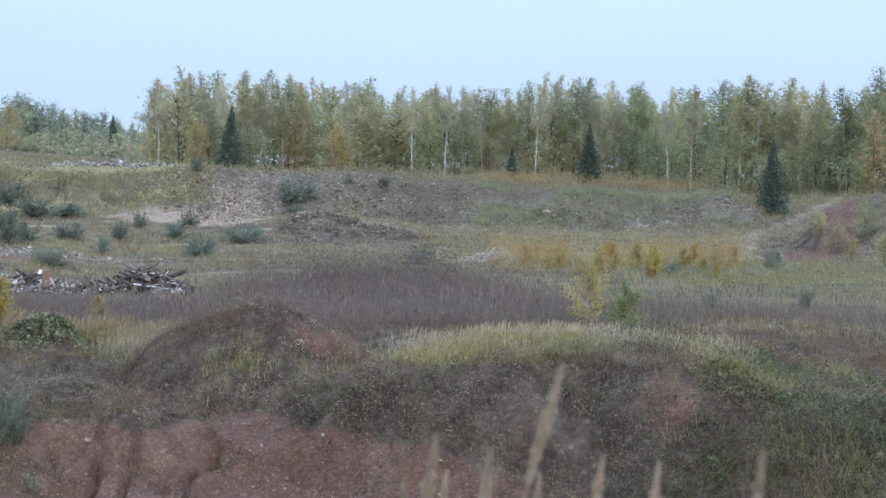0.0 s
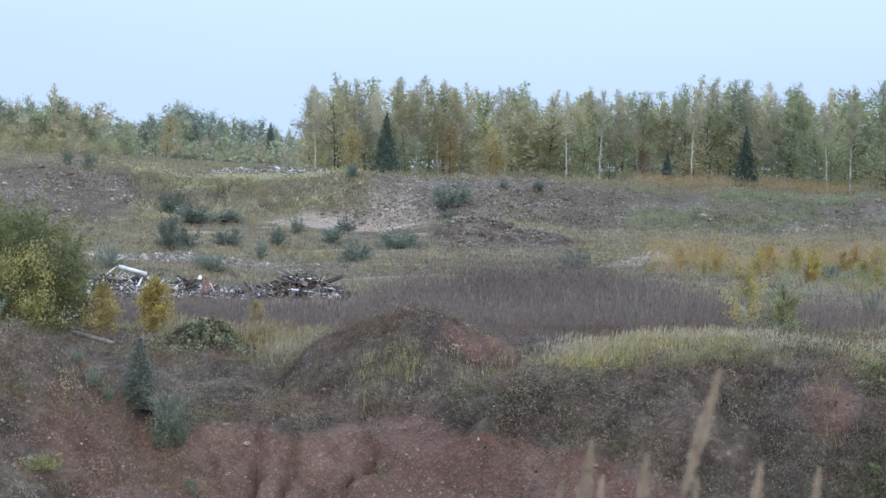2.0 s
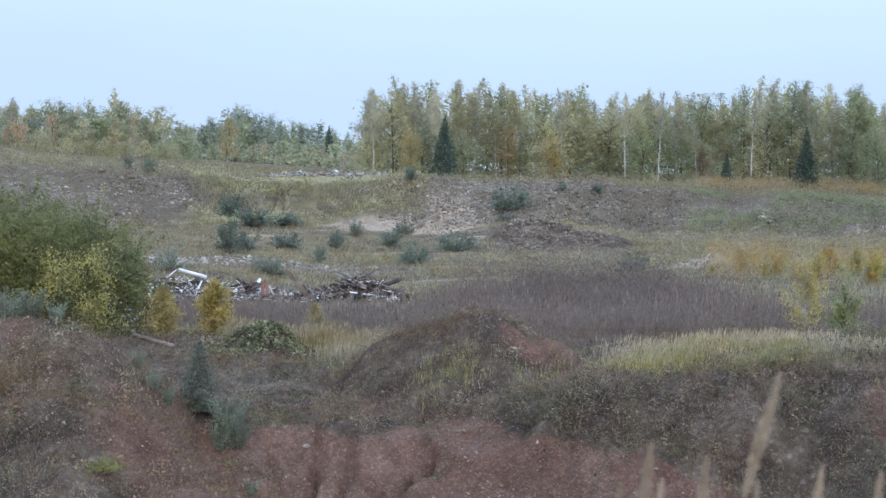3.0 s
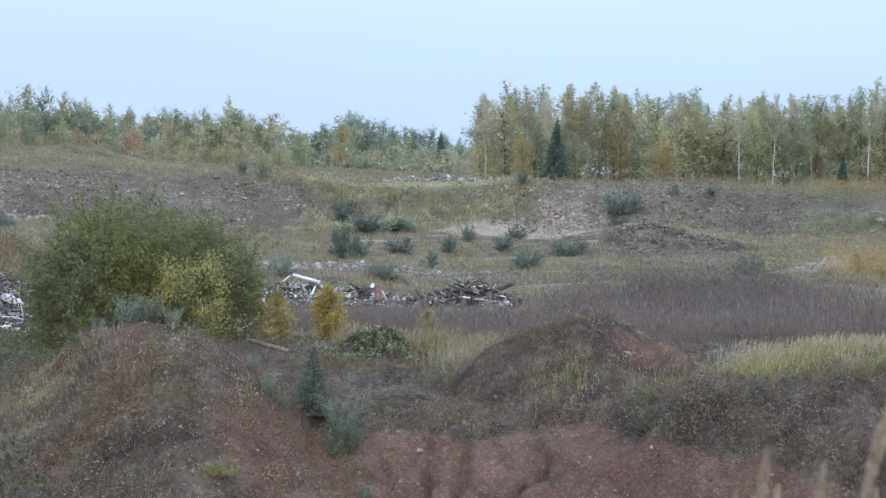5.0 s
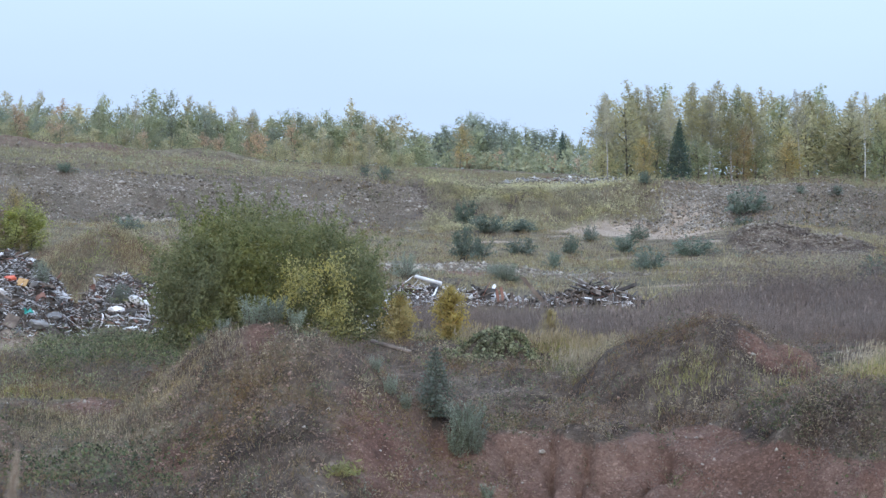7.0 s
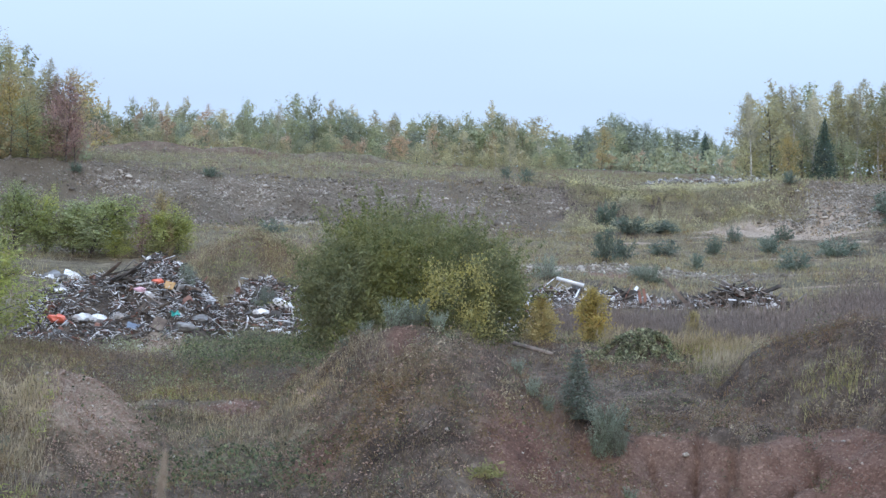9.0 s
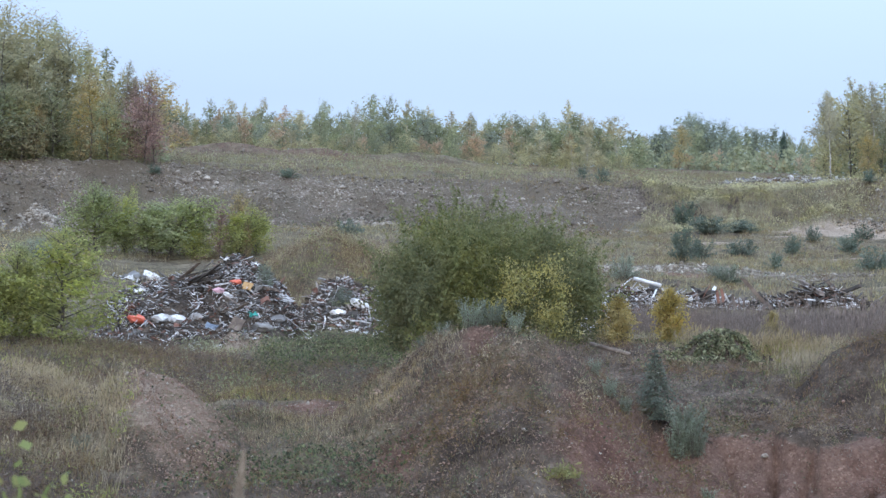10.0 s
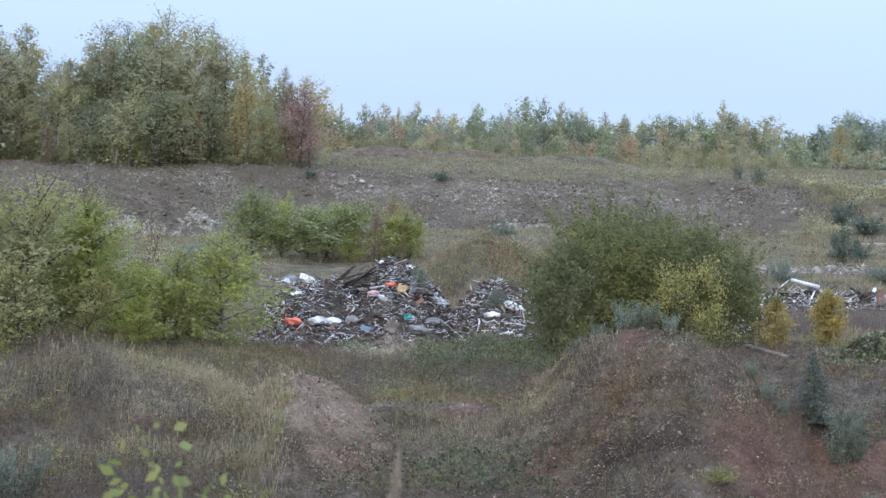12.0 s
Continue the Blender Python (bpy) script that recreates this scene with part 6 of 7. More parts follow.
# ---- rubble and rubbish ----
def rocks(name, label, x, y, size, material, seed, sink=0.3):
    """Loose angular stones half sunk in the soil, as one mesh."""
    r = np.random.default_rng(seed)
    n = len(x)
    unit = np.array([[1, 0, 0], [-1, 0, 0], [0, 1, 0], [0, -1, 0], [0, 0, 1], [0, 0, -1.0]])
    tri = np.array([[0, 2, 4], [2, 1, 4], [1, 3, 4], [3, 0, 4], [2, 0, 5], [1, 2, 5], [3, 1, 5], [0, 3, 5]])
    size = np.broadcast_to(size, x.shape) * r.lognormal(0, 0.45, n)
    v = unit[None] * r.uniform(0.55, 1.25, (n, 6, 1)) + r.normal(0, 0.18, (n, 6, 3))
    a = r.uniform(0, 2 * np.pi, n)
    c, s = np.cos(a)[:, None], np.sin(a)[:, None]
    v = np.stack([v[..., 0] * c - v[..., 1] * s, v[..., 0] * s + v[..., 1] * c, v[..., 2] * 0.7], -1) * (size * 0.5)[:, None, None]
    v += np.stack([x, y, ground_z(x, y) + size * (0.35 - sink)], 1)[:, None]
    f = (tri[None] + 6 * np.arange(n)[:, None, None]).reshape(-1, 3)
    return tagged(new(name, mesh_of(name, v.reshape(-1, 3), f, material)), label, "stones", kind="stuff")


DARK_STONE = plain_mat("grey_rubble", [(0.12, 0.096, 0.074), (0.20, 0.168, 0.134), (0.30, 0.262, 0.215)], 1.5, 0.95, 0.5, 0.04, island=0.4)
def band_of(v, lo, hi):
    return np.clip((v - lo) / 0.6, 0, 1) * np.clip((hi - v) / 0.6, 0, 1)


CREAM = plain_mat("cream_gravel", [(0.38, 0.33, 0.26), (0.50, 0.45, 0.37), (0.60, 0.55, 0.46)], 1.5, 0.9, 0.4, 0.03)
CLAY_STONE = plain_mat("pinkish_pebbles", [(0.235, 0.15, 0.112), (0.32, 0.215, 0.165), (0.42, 0.31, 0.245)], 1.5, 0.95, 0.4, 0.02, island=0.4)
face = lambda x, y, az, d: soil(x, y)[1] * patches(x, y, 5, 0.25, 0.6, 130)
x, y, az, d = spread(40000, -43, 12, 141, 161, face, 240)
rocks("rubble_stones", "grey rubble strewn down the terrace face", x, y, 0.19, DARK_STONE, 340)
white = lambda x, y, az, d: np.clip(soil(x, y)[1] * (0.12 + 0.75 * patches(x, y, 5, 0.42, 0.6, 131)) + near(x, y, -6.9, 151, 3.0, 6.0) * 0.9 + near(x, y, -5.7, 148, 1.6, 3.0) * 0.6 + near(x, y, 1.2, 150, 2.0, 3.0) * 0.6 + near(x, y, 5.4, 146, 2.0, 1.2) * 0.8, 0, 1)
x, y, az, d = spread(40000, -43, 11, 141, 161, white, 241)
rocks("white_stones", "pale limestone lumps on the terrace face", x, y, 0.14, STONE, 341)
x, y, az, d = spread(8000, -8.9, -5.2, 144, 157.5, lambda x, y, az, d: np.clip(near(x, y, -6.8, 151.5, 3.4, 5.5) + near(x, y, -5.8, 147, 1.6, 2.5), 0, 1) * patches(x, y, 3, 0.25, 0.5, 137), 265)
rocks("white_stones", "bright broken limestone tipped down the terrace", x, y, 0.15, STONE, 365)
foot = lambda x, y, az, d: np.maximum.reduce([band_of(az, -26.2, -22.6), band_of(az, -18.3, -14.3), band_of(az, 3.6, 7.6) * 0.7, band_of(az, -36, -32) * 0.8]) * patches(x, y, 3, 0.35, 0.55, 133)
x, y, az, d = spread(9000, -37, 8, 142.5, 146.5, foot, 261)
rocks("white_stones", "pale stones rolled to the foot of the terrace", x, y, 0.21, STONE, 361)
brow = lambda x, y, az, d: np.maximum.reduce([band_of(az, -30.6, -28.0), band_of(az, -25.8, -22.0) * 0.4, band_of(az, -16.5, -14.0) * 0.4]) * patches(x, y, 3, 0.4, 0.55, 134)
x, y, az, d = spread(2400, -31, -13, 153, 157.5, brow, 262)
rocks("white_stones", "pale blocks along the brow of the terrace", x, y, 0.24, STONE, 362)
x, y, az, d = spread(6000, -17.5, -7, 101, 111, lambda x, y, az, d: soil(x, y)[1], 242)
rocks("rubble_stones", "broken stone in a low row across the grass", x, y, 0.15, DARK_STONE, 342)
x, y, az, d = spread(1100, -17.6, -9, 102, 110, lambda x, y, az, d: soil(x, y)[1] * np.interp(az, [-17.5, -14.5, -12], [1.0, 0.8, 0.4]), 252)
rocks("white_stones", "pale stones in a low row across the grass", x, y, 0.22, STONE, 352)
x, y, az, d = spread(16000, -2, 4, 101, 111, lambda x, y, az, d: near(x, y, 1.5, 105.6, 2.6, 1.2) * band_of(az, -0.4, 2.5), 243)
rocks("white_stones", "small heap of cream gravel on the grass", x, y, 0.1, CREAM, 343, 0.2)
x, y, az, d = spread(11000, -34, 4, 35, 50, lambda x, y, az, d: soil(x, y)[0] * 0.7 + 0.12, 244)
rocks("clay_pebbles", "pebbles scattered over the clay bank", x, y, 0.04, CLAY_STONE, 344, 0.15)
x, y, az, d = spread(1600, -34, 2, 33, 50, lambda x, y, az, d: soil(x, y)[0] * 0.5 + 0.12, 245)
rocks("white_pebbles", "pale pebbles scattered over the clay bank", x, y, 0.065, STONE, 345, 0.15)
x, y, az, d = spread(15000, -25, -14, 35, 47, lambda x, y, az, d: near(x, y, -21.4, 42.5, 2.6, 4.5) * 0.9 * patches(x, y, 1.5, 0.3, 0.55, 139) + near(x, y, -17.2, 41, 3.5, 5.0) * 0.12, 248)
rocks("mound_gravel", "gravel weathering out of the clay mound", x, y, 0.042, CLAY_STONE, 348, 0.15)
x, y, az, d = spread(15000, -33, -27, 39, 44, lambda x, y, az, d: near(x, y, -29.8, 42.0, 1.9, 2.4) * np.clip((az + 31.9) * 2, 0, 1), 250)
rocks("mound_gravel", "pinkish gravel on the small earth heap", x, y, 0.032, CLAY_STONE, 350, 0.15)
x, y, az, d = spread(9000, -34, -24, 37, 53, lambda x, y, az, d: np.clip(near(x, y, -30.8, 42.5, 2.6, 3.4) + near(x, y, -26.5, 49.5, 2.0, 1.4), 0, 1) * 0.7, 249)
rocks("mound_gravel", "fine gravel on the small earth heap", x, y, 0.03, STONE, 349, 0.15)
x, y, az, d = spread(5000, -33, -15, 200, 232, lambda x, y, az, d: soil(x, y)[0] * 0.5, 246)
rocks("rubble_stones", "rubble ridge on the upper terrace", x, y, 0.25, DARK_STONE, 346)
x, y, az, d = spread(5000, -6, 0, 123, 131, lambda x, y, az, d: np.maximum(near(x, y, -3.9, 127.5, 2.6, 3.4), near(x, y, -2.2, 128.0, 2.6, 2.4)), 263)
rocks("earth_lumps", "dark clods and stones on a fresh earth heap", x, y, 0.15, DARK_STONE, 363)
x, y, az, d = spread(12000, -37.5, -32.2, 143, 151, lambda x, y, az, d: patches(x, y, 4, 0.3, 0.5, 135), 264)
rocks("white_stones", "pale scree below the western wood", x, y, 0.2, STONE, 364)
x, y, az, d = spread(2500, 8, 14, 100, 130, lambda x, y, az, d: soil(x, y)[2] * 0.4 + near(x, y, 9.6, 101, 4.5, 1.2), 247)
rocks("rubble_stones", "stones along the dirt road", x, y, 0.2, STONE, 347)


def boulder_mesh(seed):
    r = np.random.default_rng(seed)
    bm = bmesh.new()
    bmesh.ops.create_icosphere(bm, subdivisions=2, radius=0.5)
    for v in bm.verts:
        n = noise.noise(v.co * 2.2 + Vector((seed, 0, 0)))
        v.co *= 1 + 0.5 * n
        v.co.x *= 1.25
        v.co.z = max(v.co.z * 0.75, -0.28)
    return bm_mesh("boulder", bm, STONE)


BOULDERS = [boulder_mesh(s) for s in (3, 8, 13)]
for az, d, s in ((-11.15, reach_of(-11.15, -4.6, 38.0), 0.2), (-12.75, 55.4, 0.26), (-12.9, 55.2, 0.2), (-12.55, 55.5, 0.18), (-17.9, 146.0, 1.0), (-18.3, 147.0, 0.7), (-29.9, 156.0, 1.3), (-29.2, 157.0, 1.1), (-28.9, 156.0, 0.9), (-29.5, 157.5, 0.8), (-24.2, 146.0, 0.9), (-23.6, 145.5, 0.8),
                 (-23.9, 147.0, 0.7), (-15.9, 106.5, 0.9), (-15.3, 106.0, 0.7), (-14.6, 106.5, 0.7), (3.1, 150.0, 1.2), (3.3, 152.0, 1.0), (1.3, 144.0, 0.5), (-25.6, 146.5, 1.0), (-26.3, 146.0, 0.8), (-22.4, 153.0, 0.8), (-20.6, 154.0, 0.8),
                 (-19.0, 154.0, 0.7), (-17.0, 155.0, 0.8), (-7.3, 150.0, 1.0), (-6.9, 152.0, 0.9), (-6.6, 149.0, 0.8), (5.5, 146.0, 0.6), (5.8, 145.5, 0.5), (-31.6, 43.4, 0.14), (0.6, 141.0, 0.5), (-3.2, 45.5, 0.22)):
    x, y = polar(az, d)
    m = pose(float(x), float(y), float(ground_z(np.array([x]), np.array([y]))[0]) + 0.12 * s, 0, rng.uniform(-15, 15), rng.uniform(0, 360)) @ Matrix.Scale(s * (0.48 if d > 60 else 0.8), 4)
    ob = new("boulder", BOULDERS[rng.integers(3)])
    ob.matrix_basis = m
    tagged(ob, "pale weathered limestone boulder half sunk in soil", "boulder", "limestone boulders")

# rubbish: what the heaps are made of
WHITE = plain_mat("dirty_white_plastic", [(0.46, 0.44, 0.43), (0.68, 0.665, 0.66), (0.84, 0.83, 0.83)], 1.2, 0.55, 0.2, 0.02, island=0.3)
GREYS = plain_mat("grey_scrap", [(0.085, 0.08, 0.076), (0.15, 0.143, 0.137), (0.25, 0.243, 0.236)], 1.2, 0.7, 0.3, 0.02, island=0.5)
WOODS = plain_mat("weathered_boards", [(0.07, 0.05, 0.04), (0.125, 0.095, 0.075), (0.22, 0.18, 0.15)], 2.5, 0.85, 0.4, 0.02, island=0.5)
CHAR = plain_mat("blackened_wood", [(0.035, 0.03, 0.028), (0.07, 0.06, 0.052), (0.11, 0.095, 0.082)], 2.0, 0.9, 0.4, 0.02, island=0.5)
BRICKY = plain_mat("brick_red_scrap", [(0.20, 0.095, 0.07), (0.28, 0.14, 0.10)], 2.0, 0.85, 0.4, 0.02)
RED = plain_mat("red_sacking", [(0.55, 0.10, 0.06), (0.66, 0.16, 0.09)], 1.5, 0.6, 0.3, 0.02)
TEAL = plain_mat("teal_plastic", [(0.03, 0.30, 0.25), (0.05, 0.38, 0.32)], 1.5, 0.5, 0.2, 0.02)
OCHRE = plain_mat("ochre_board", [(0.34, 0.20, 0.08), (0.42, 0.27, 0.12)], 1.5, 0.7, 0.2, 0.02)
PINK = plain_mat("pink_sacking", [(0.50, 0.28, 0.32), (0.60, 0.38, 0.42)], 1.5, 0.7, 0.2, 0.02)
BLUE = plain_mat("slate_blue_sheet", [(0.16, 0.20, 0.27), (0.22, 0.27, 0.34)], 1.5, 0.5, 0.2, 0.02)


def bar_mesh(name, size, material, twist=0.0, split=False):
    """A sawn length of board or beam, a little warped, with worn edges and one broken end."""
    bm = bmesh.new()
    bmesh.ops.create_cube(bm, size=1)
    bmesh.ops.subdivide_edges(bm, edges=[e for e in bm.edges if abs(e.verts[0].co.x - e.verts[1].co.x) > 0.5], cuts=3)
    for v in bm.verts:
        v.co = Vector((v.co.x * size[0] + (0.08 * size[0] * (v.co.y - v.co.z) if v.co.x > 0.45 else 0), v.co.y * size[1], v.co.z * size[2] + twist * v.co.x * v.co.x * size[0]))
    return bm_mesh(name, bm, material)


def sheet_mesh(name, size, material, seed, crumple):
    """A bent, torn sheet with thickness."""
    r = np.random.default_rng(seed)
    bm = bmesh.new()
    bmesh.ops.create_grid(bm, x_segments=4, y_segments=4, size=0.5)
    for v in bm.verts:
        k = noise.noise(Vector((v.co.x * 2.3, v.co.y * 2.3, seed * 1.7)))
        v.co = Vector((v.co.x * size[0] * r.uniform(0.85, 1.1), v.co.y * size[1] * r.uniform(0.85, 1.1), crumple * k))
    ex = bmesh.ops.extrude_face_region(bm, geom=bm.faces[:])
    for g in ex["geom"]:
        if isinstance(g, bmesh.types.BMVert):
            g.co.z -= 0.025
    bmesh.ops.recalc_face_normals(bm, faces=bm.faces[:])
    return bm_mesh(name, bm, material)


def sack_mesh(name, material, seed):
    """A slumped, filled sack with a gathered neck."""
    bm = bmesh.new()
    bmesh.ops.create_icosphere(bm, subdivisions=2, radius=0.5)
    for v in bm.verts:
        n = noise.noise(v.co * 3 + Vector((seed, seed, 0)))
        neck = max(0.0, v.co.x - 0.3) * 1.8
        v.co = Vector((v.co.x * 1.35, v.co.y * (0.9 - neck), v.co.z * (0.62 - 0.6 * neck))) * (1 + 0.55 * n)
    return bm_mesh(name, bm, material)


def pipe_mesh(name, length, radius, material):
    """A hollow pipe with a wall."""
    v, f = [], []
    k = 12
    for x, r in ((-length / 2, radius), (length / 2, radius), (length / 2, radius * 0.8), (-length / 2, radius * 0.8)):
        v += [(x, r * math.cos(2 * math.pi * i / k), r * math.sin(2 * math.pi * i / k)) for i in range(k)]
    for ring in range(4):
        nxt = (ring + 1) % 4
        f += [(ring * k + i, ring * k + (i + 1) % k, nxt * k + (i + 1) % k, nxt * k + i) for i in range(k)]
    return mesh_of(name, v, f, material)


PIECES = {
    "plank": [bar_mesh("plank", (1.5, 0.12, 0.03), m, t) for m, t in ((WOODS, 0.05), (WOODS, -0.08), (WOODS, 0.03), (CHAR, 0.06), (WHITE, 0.0), (CHAR, -0.05), (WOODS, 0.1))],
    "beam": [bar_mesh("beam", (2.2, 0.14, 0.12), m, t) for m, t in ((WOODS, 0.02), (CHAR, 0.03), (CHAR, -0.02))],
    "panel": [sheet_mesh("panel", (0.9, 0.6), m, s, 0.12) for m, s in ((WHITE, 1), (GREYS, 2), (WOODS, 3), (CHAR, 4), (WOODS, 5), (CHAR, 6))],
    "torn_sheeting": [sheet_mesh("torn_sheeting", (0.8, 0.7), m, s, 0.5) for m, s in ((WHITE, 11), (WHITE, 12), (GREYS, 13), (CHAR, 14), (BRICKY, 15))],
    "sack": [sack_mesh("sack", m, s) for m, s in ((WHITE, 1), (GREYS, 2), (WHITE, 3), (CHAR, 4))],
    "plastic_pipe": [pipe_mesh("plastic_pipe", 1.2, 0.05, m) for m in (WHITE, GREYS)],
}


def heap_of(name, label, spots, named, loose, seed, mixture, size=1.0, lift=0.25, white=0.38):
    """A heap of rubbish: its larger pieces one by one, and the small litter between them as one part."""
    r = np.random.default_rng(seed)
    x0, y0 = polar(spots[0][0], spots[0][1])
    z0 = float(ground_z(np.array([x0]), np.array([y0]))[0])
    heap = thing(name, label, "rubbish heap", at=pose(float(x0), float(y0), z0))
    kinds, chances = list(mixture), np.array(list(mixture.values()), float)
    chances /= chances.sum()
    weight = np.array([w * v for _, _, w, v, _ in spots])
    weight /= weight.sum()

    def place(n, spread_by):
        pick = r.choice(len(spots), n, p=weight)
        s = np.array(spots)[pick]
        a, q = r.uniform(0, 2 * np.pi, n), np.sqrt(r.uniform(0, 1, n)) * spread_by
        ax = s[:, 0] + np.degrees(np.cos(a) * q * s[:, 2] / s[:, 1])
        dd = s[:, 1] + np.sin(a) * q * s[:, 3]
        x, y = polar(ax, dd)
        return x, y, ground_z(x, y) + r.uniform(0, 1, n) ** 1.6 * lift * (1.2 - q) * s[:, 4]

    x, y, z = place(named, 1.0)
    for i in range(named):
        kind = kinds[r.choice(len(kinds), p=chances)]
        protos = PIECES[kind]
        ob = child(kind, protos[r.integers(len(protos))], heap)
        tilt = 22 if kind in ("plank", "beam", "plastic_pipe") else 32
        ob.matrix_basis = pose(x[i] - x0, y[i] - y0, z[i] - z0 + 0.06, r.normal(0, 18), r.normal(0, tilt), r.uniform(0, 360)) @ Matrix.Scale(float(size * r.lognormal(-0.3, 0.35)), 4)
    for mat_, share, flat in ((WHITE, white, 0.25), (GREYS, 0.08, 0.3), (WOODS, 0.26, 0.15), (CHAR, 0.6 - white, 0.3), (BRICKY, 0.06, 0.4)):
        n = int(loose * share)
        x, y, z = place(n, 1.12)
        dims = np.stack([r.lognormal(-0.95, 0.6, n), r.lognormal(-3.0, 0.5, n), r.lognormal(-2.8, 0.4, n) * flat * 2], 1) * size
        box = np.array([[a, b, c] for a in (-0.5, 0.5) for b in (-0.5, 0.5) for c in (-0.5, 0.5)])
        v = box[None] * dims[:, None] * r.uniform(0.7, 1.2, (n, 8, 1))
        for ax_, sd in ((0, 0.5), (1, 0.4), (2, 3.14)):
            t = r.uniform(-3.14, 3.14, n) if ax_ == 2 else r.normal(0, sd, n)
            c, s = np.cos(t)[:, None], np.sin(t)[:, None]
            i, j = ((1, 2), (2, 0), (0, 1))[ax_]
            vi, vj = v[..., i] * c - v[..., j] * s, v[..., i] * s + v[..., j] * c
            v[..., i], v[..., j] = vi, vj
        v += np.stack([x - x0, y - y0, z - z0 + 0.04], 1)[:, None]
        quad = np.array([[0, 1, 3, 2], [4, 6, 7, 5], [0, 4, 5, 1], [2, 3, 7, 6], [0, 2, 6, 4], [1, 5, 7, 3]])
        f = (quad[None] + 8 * np.arange(n)[:, None, None]).reshape(-1, 4)
        tagged(child("litter", mesh_of("litter", v.reshape(-1, 3), f, mat_), heap), kind="stuff")
    return heap, r


MIX = {"plank": 8, "beam": 2, "panel": 3, "torn_sheeting": 2, "sack": 0.5, "plastic_pipe": 1.2}
main_heap, _ = heap_of("rubbish_heap", "large heap of demolition rubbish, boards, sheeting and sacks", [(-29.3, 77.0, 4.0, 5.0, 1.0), (-28.2, 79.0, 2.4, 3.0, 1.2), (-31.5, 76.5, 1.4, 3.4, 0.7), (-27.1, 77.5, 1.4, 3.6, 0.8), (-28.8, 71.8, 2.0, 2.0, 0.4), (-29.6, 70.0, 1.2, 1.0, 0.3)], 300, 5600, 401, MIX, 0.58, 0.35, 0.3)
heap_of("rubbish_heap", "heap of rubbish and white boards before an earth bank", [(-24.6, 79.0, 1.5, 2.0, 1.0), (-24.2, 74.5, 1.0, 1.6, 0.7), (-25.6, 76.0, 1.2, 2.6, 0.6), (-23.7, 77.0, 0.8, 2.5, 0.7)], 110, 2200, 402, MIX, 0.68, 0.3, 0.3)
heap_of("rubbish_heap", "long low row of white and grey building rubbish", [(-15.7, 83.5, 2.2, 3.0, 1.7), (-14.6, 85.0, 2.4, 2.4, 1.4), (-13.2, 86.0, 2.2, 2.0, 1.1), (-12.2, 86.0, 1.8, 1.6, 0.9), (-16.6, 80.0, 1.5, 3.0, 0.9), (-16.2, 77.0, 1.0, 2.0, 0.7)], 240, 3800, 403, {"plank": 8, "beam": 2, "panel": 2, "torn_sheeting": 1.5, "plastic_pipe": 1.2}, 1.0, 0.3, 0.46)
heap_of("timber_heap", "low heap of dark broken timber with white scraps", [(-9.6, 86.0, 1.7, 1.7, 1.6), (-8.9, 86.0, 1.5, 1.4, 1.2), (-10.4, 86.0, 1.4, 1.3, 0.8), (-11.0, 86.0, 1.0, 1.0, 0.5)], 150, 800, 404, {"plank": 6, "beam": 4, "panel": 1.2, "torn_sheeting": 0.6}, 0.95, 0.3, 0.25)
heap_of("rubbish_heap", "far row of white rubbish along the plateau edge", [(-11.7, 186.0, 2.6, 2.5, 0.8), (-10.3, 184.0, 3.0, 2.5, 1.0), (-9.0, 183.0, 3.0, 2.5, 1.0), (-8.2, 182.0, 1.6, 2.0, 0.7)], 240, 3000, 405, {"panel": 2, "torn_sheeting": 2, "sack": 1, "plank": 4}, 0.52, 0.7, 0.5)
heap_of("rubbish_heap", "scattered white rubbish behind the dump", [(-31.2, 104.0, 2.6, 2.5, 0.4), (-29.9, 103.0, 1.6, 1.6, 0.4)], 26, 160, 406, {"panel": 3, "torn_sheeting": 3, "sack": 2, "plank": 2})


def lone(name, label, category, me, az, d, up, rot, s=1.0):
    x, y = polar(az, d)
    ob = new(name, me)
    ob.matrix_basis = pose(float(x), float(y), float(ground_z(np.array([x]), np.array([y]))[0]) + up, *rot) @ Matrix.Scale(s, 4)
    return tagged(ob, label, category)


def lying(name, label, category, me, az, el, up, rot, s=1.0):
    """A piece on the slope of a heap, where the ground rises to the elevation el."""
    return lone(name, label, category, me, az, reach_of(az, el, 66.0), up, rot, s)


# single pieces that stand out
lying("sack", "bright red sack lying at the foot of the rubbish", "sack", sack_mesh("sack", RED, 21), -31.3, -0.6, 0.2, (0, 8, 20), 0.62)
lying("sack", "white filled sack at the foot of the rubbish", "sack", PIECES["sack"][0], -30.55, -0.65, 0.2, (0, 0, 70), 0.6)
lying("sack", "white filled sack slumped beside a red one", "sack", PIECES["sack"][2], -30.05, -0.6, 0.2, (0, 5, -20), 0.65)
lying("sack", "white sack high on the rubbish slope", "sack", PIECES["sack"][0], -31.25, 0.3, 0.2, (0, 0, 10), 0.4)
lying("sack", "pink sack on the rubbish slope", "sack", sack_mesh("sack", PINK, 22), -28.7, 0.25, 0.25, (0, 10, 40), 0.42)
lying("sack", "small red sack near the top of the rubbish", "sack", sack_mesh("sack", RED, 23), -28.2, 0.5, 0.25, (0, 0, 10), 0.38)
lying("board", "ochre board tilted on the rubbish heap", "board", bar_mesh("board", (0.42, 0.38, 0.04), OCHRE, 0.05), -27.85, 0.45, 0.25, (50, 10, 10))
lying("board", "pale yellow board leaning on rubbish", "board", bar_mesh("board", (0.5, 0.55, 0.05), WOODS, 0.02), -28.15, -0.9, 0.3, (60, 20, 15))
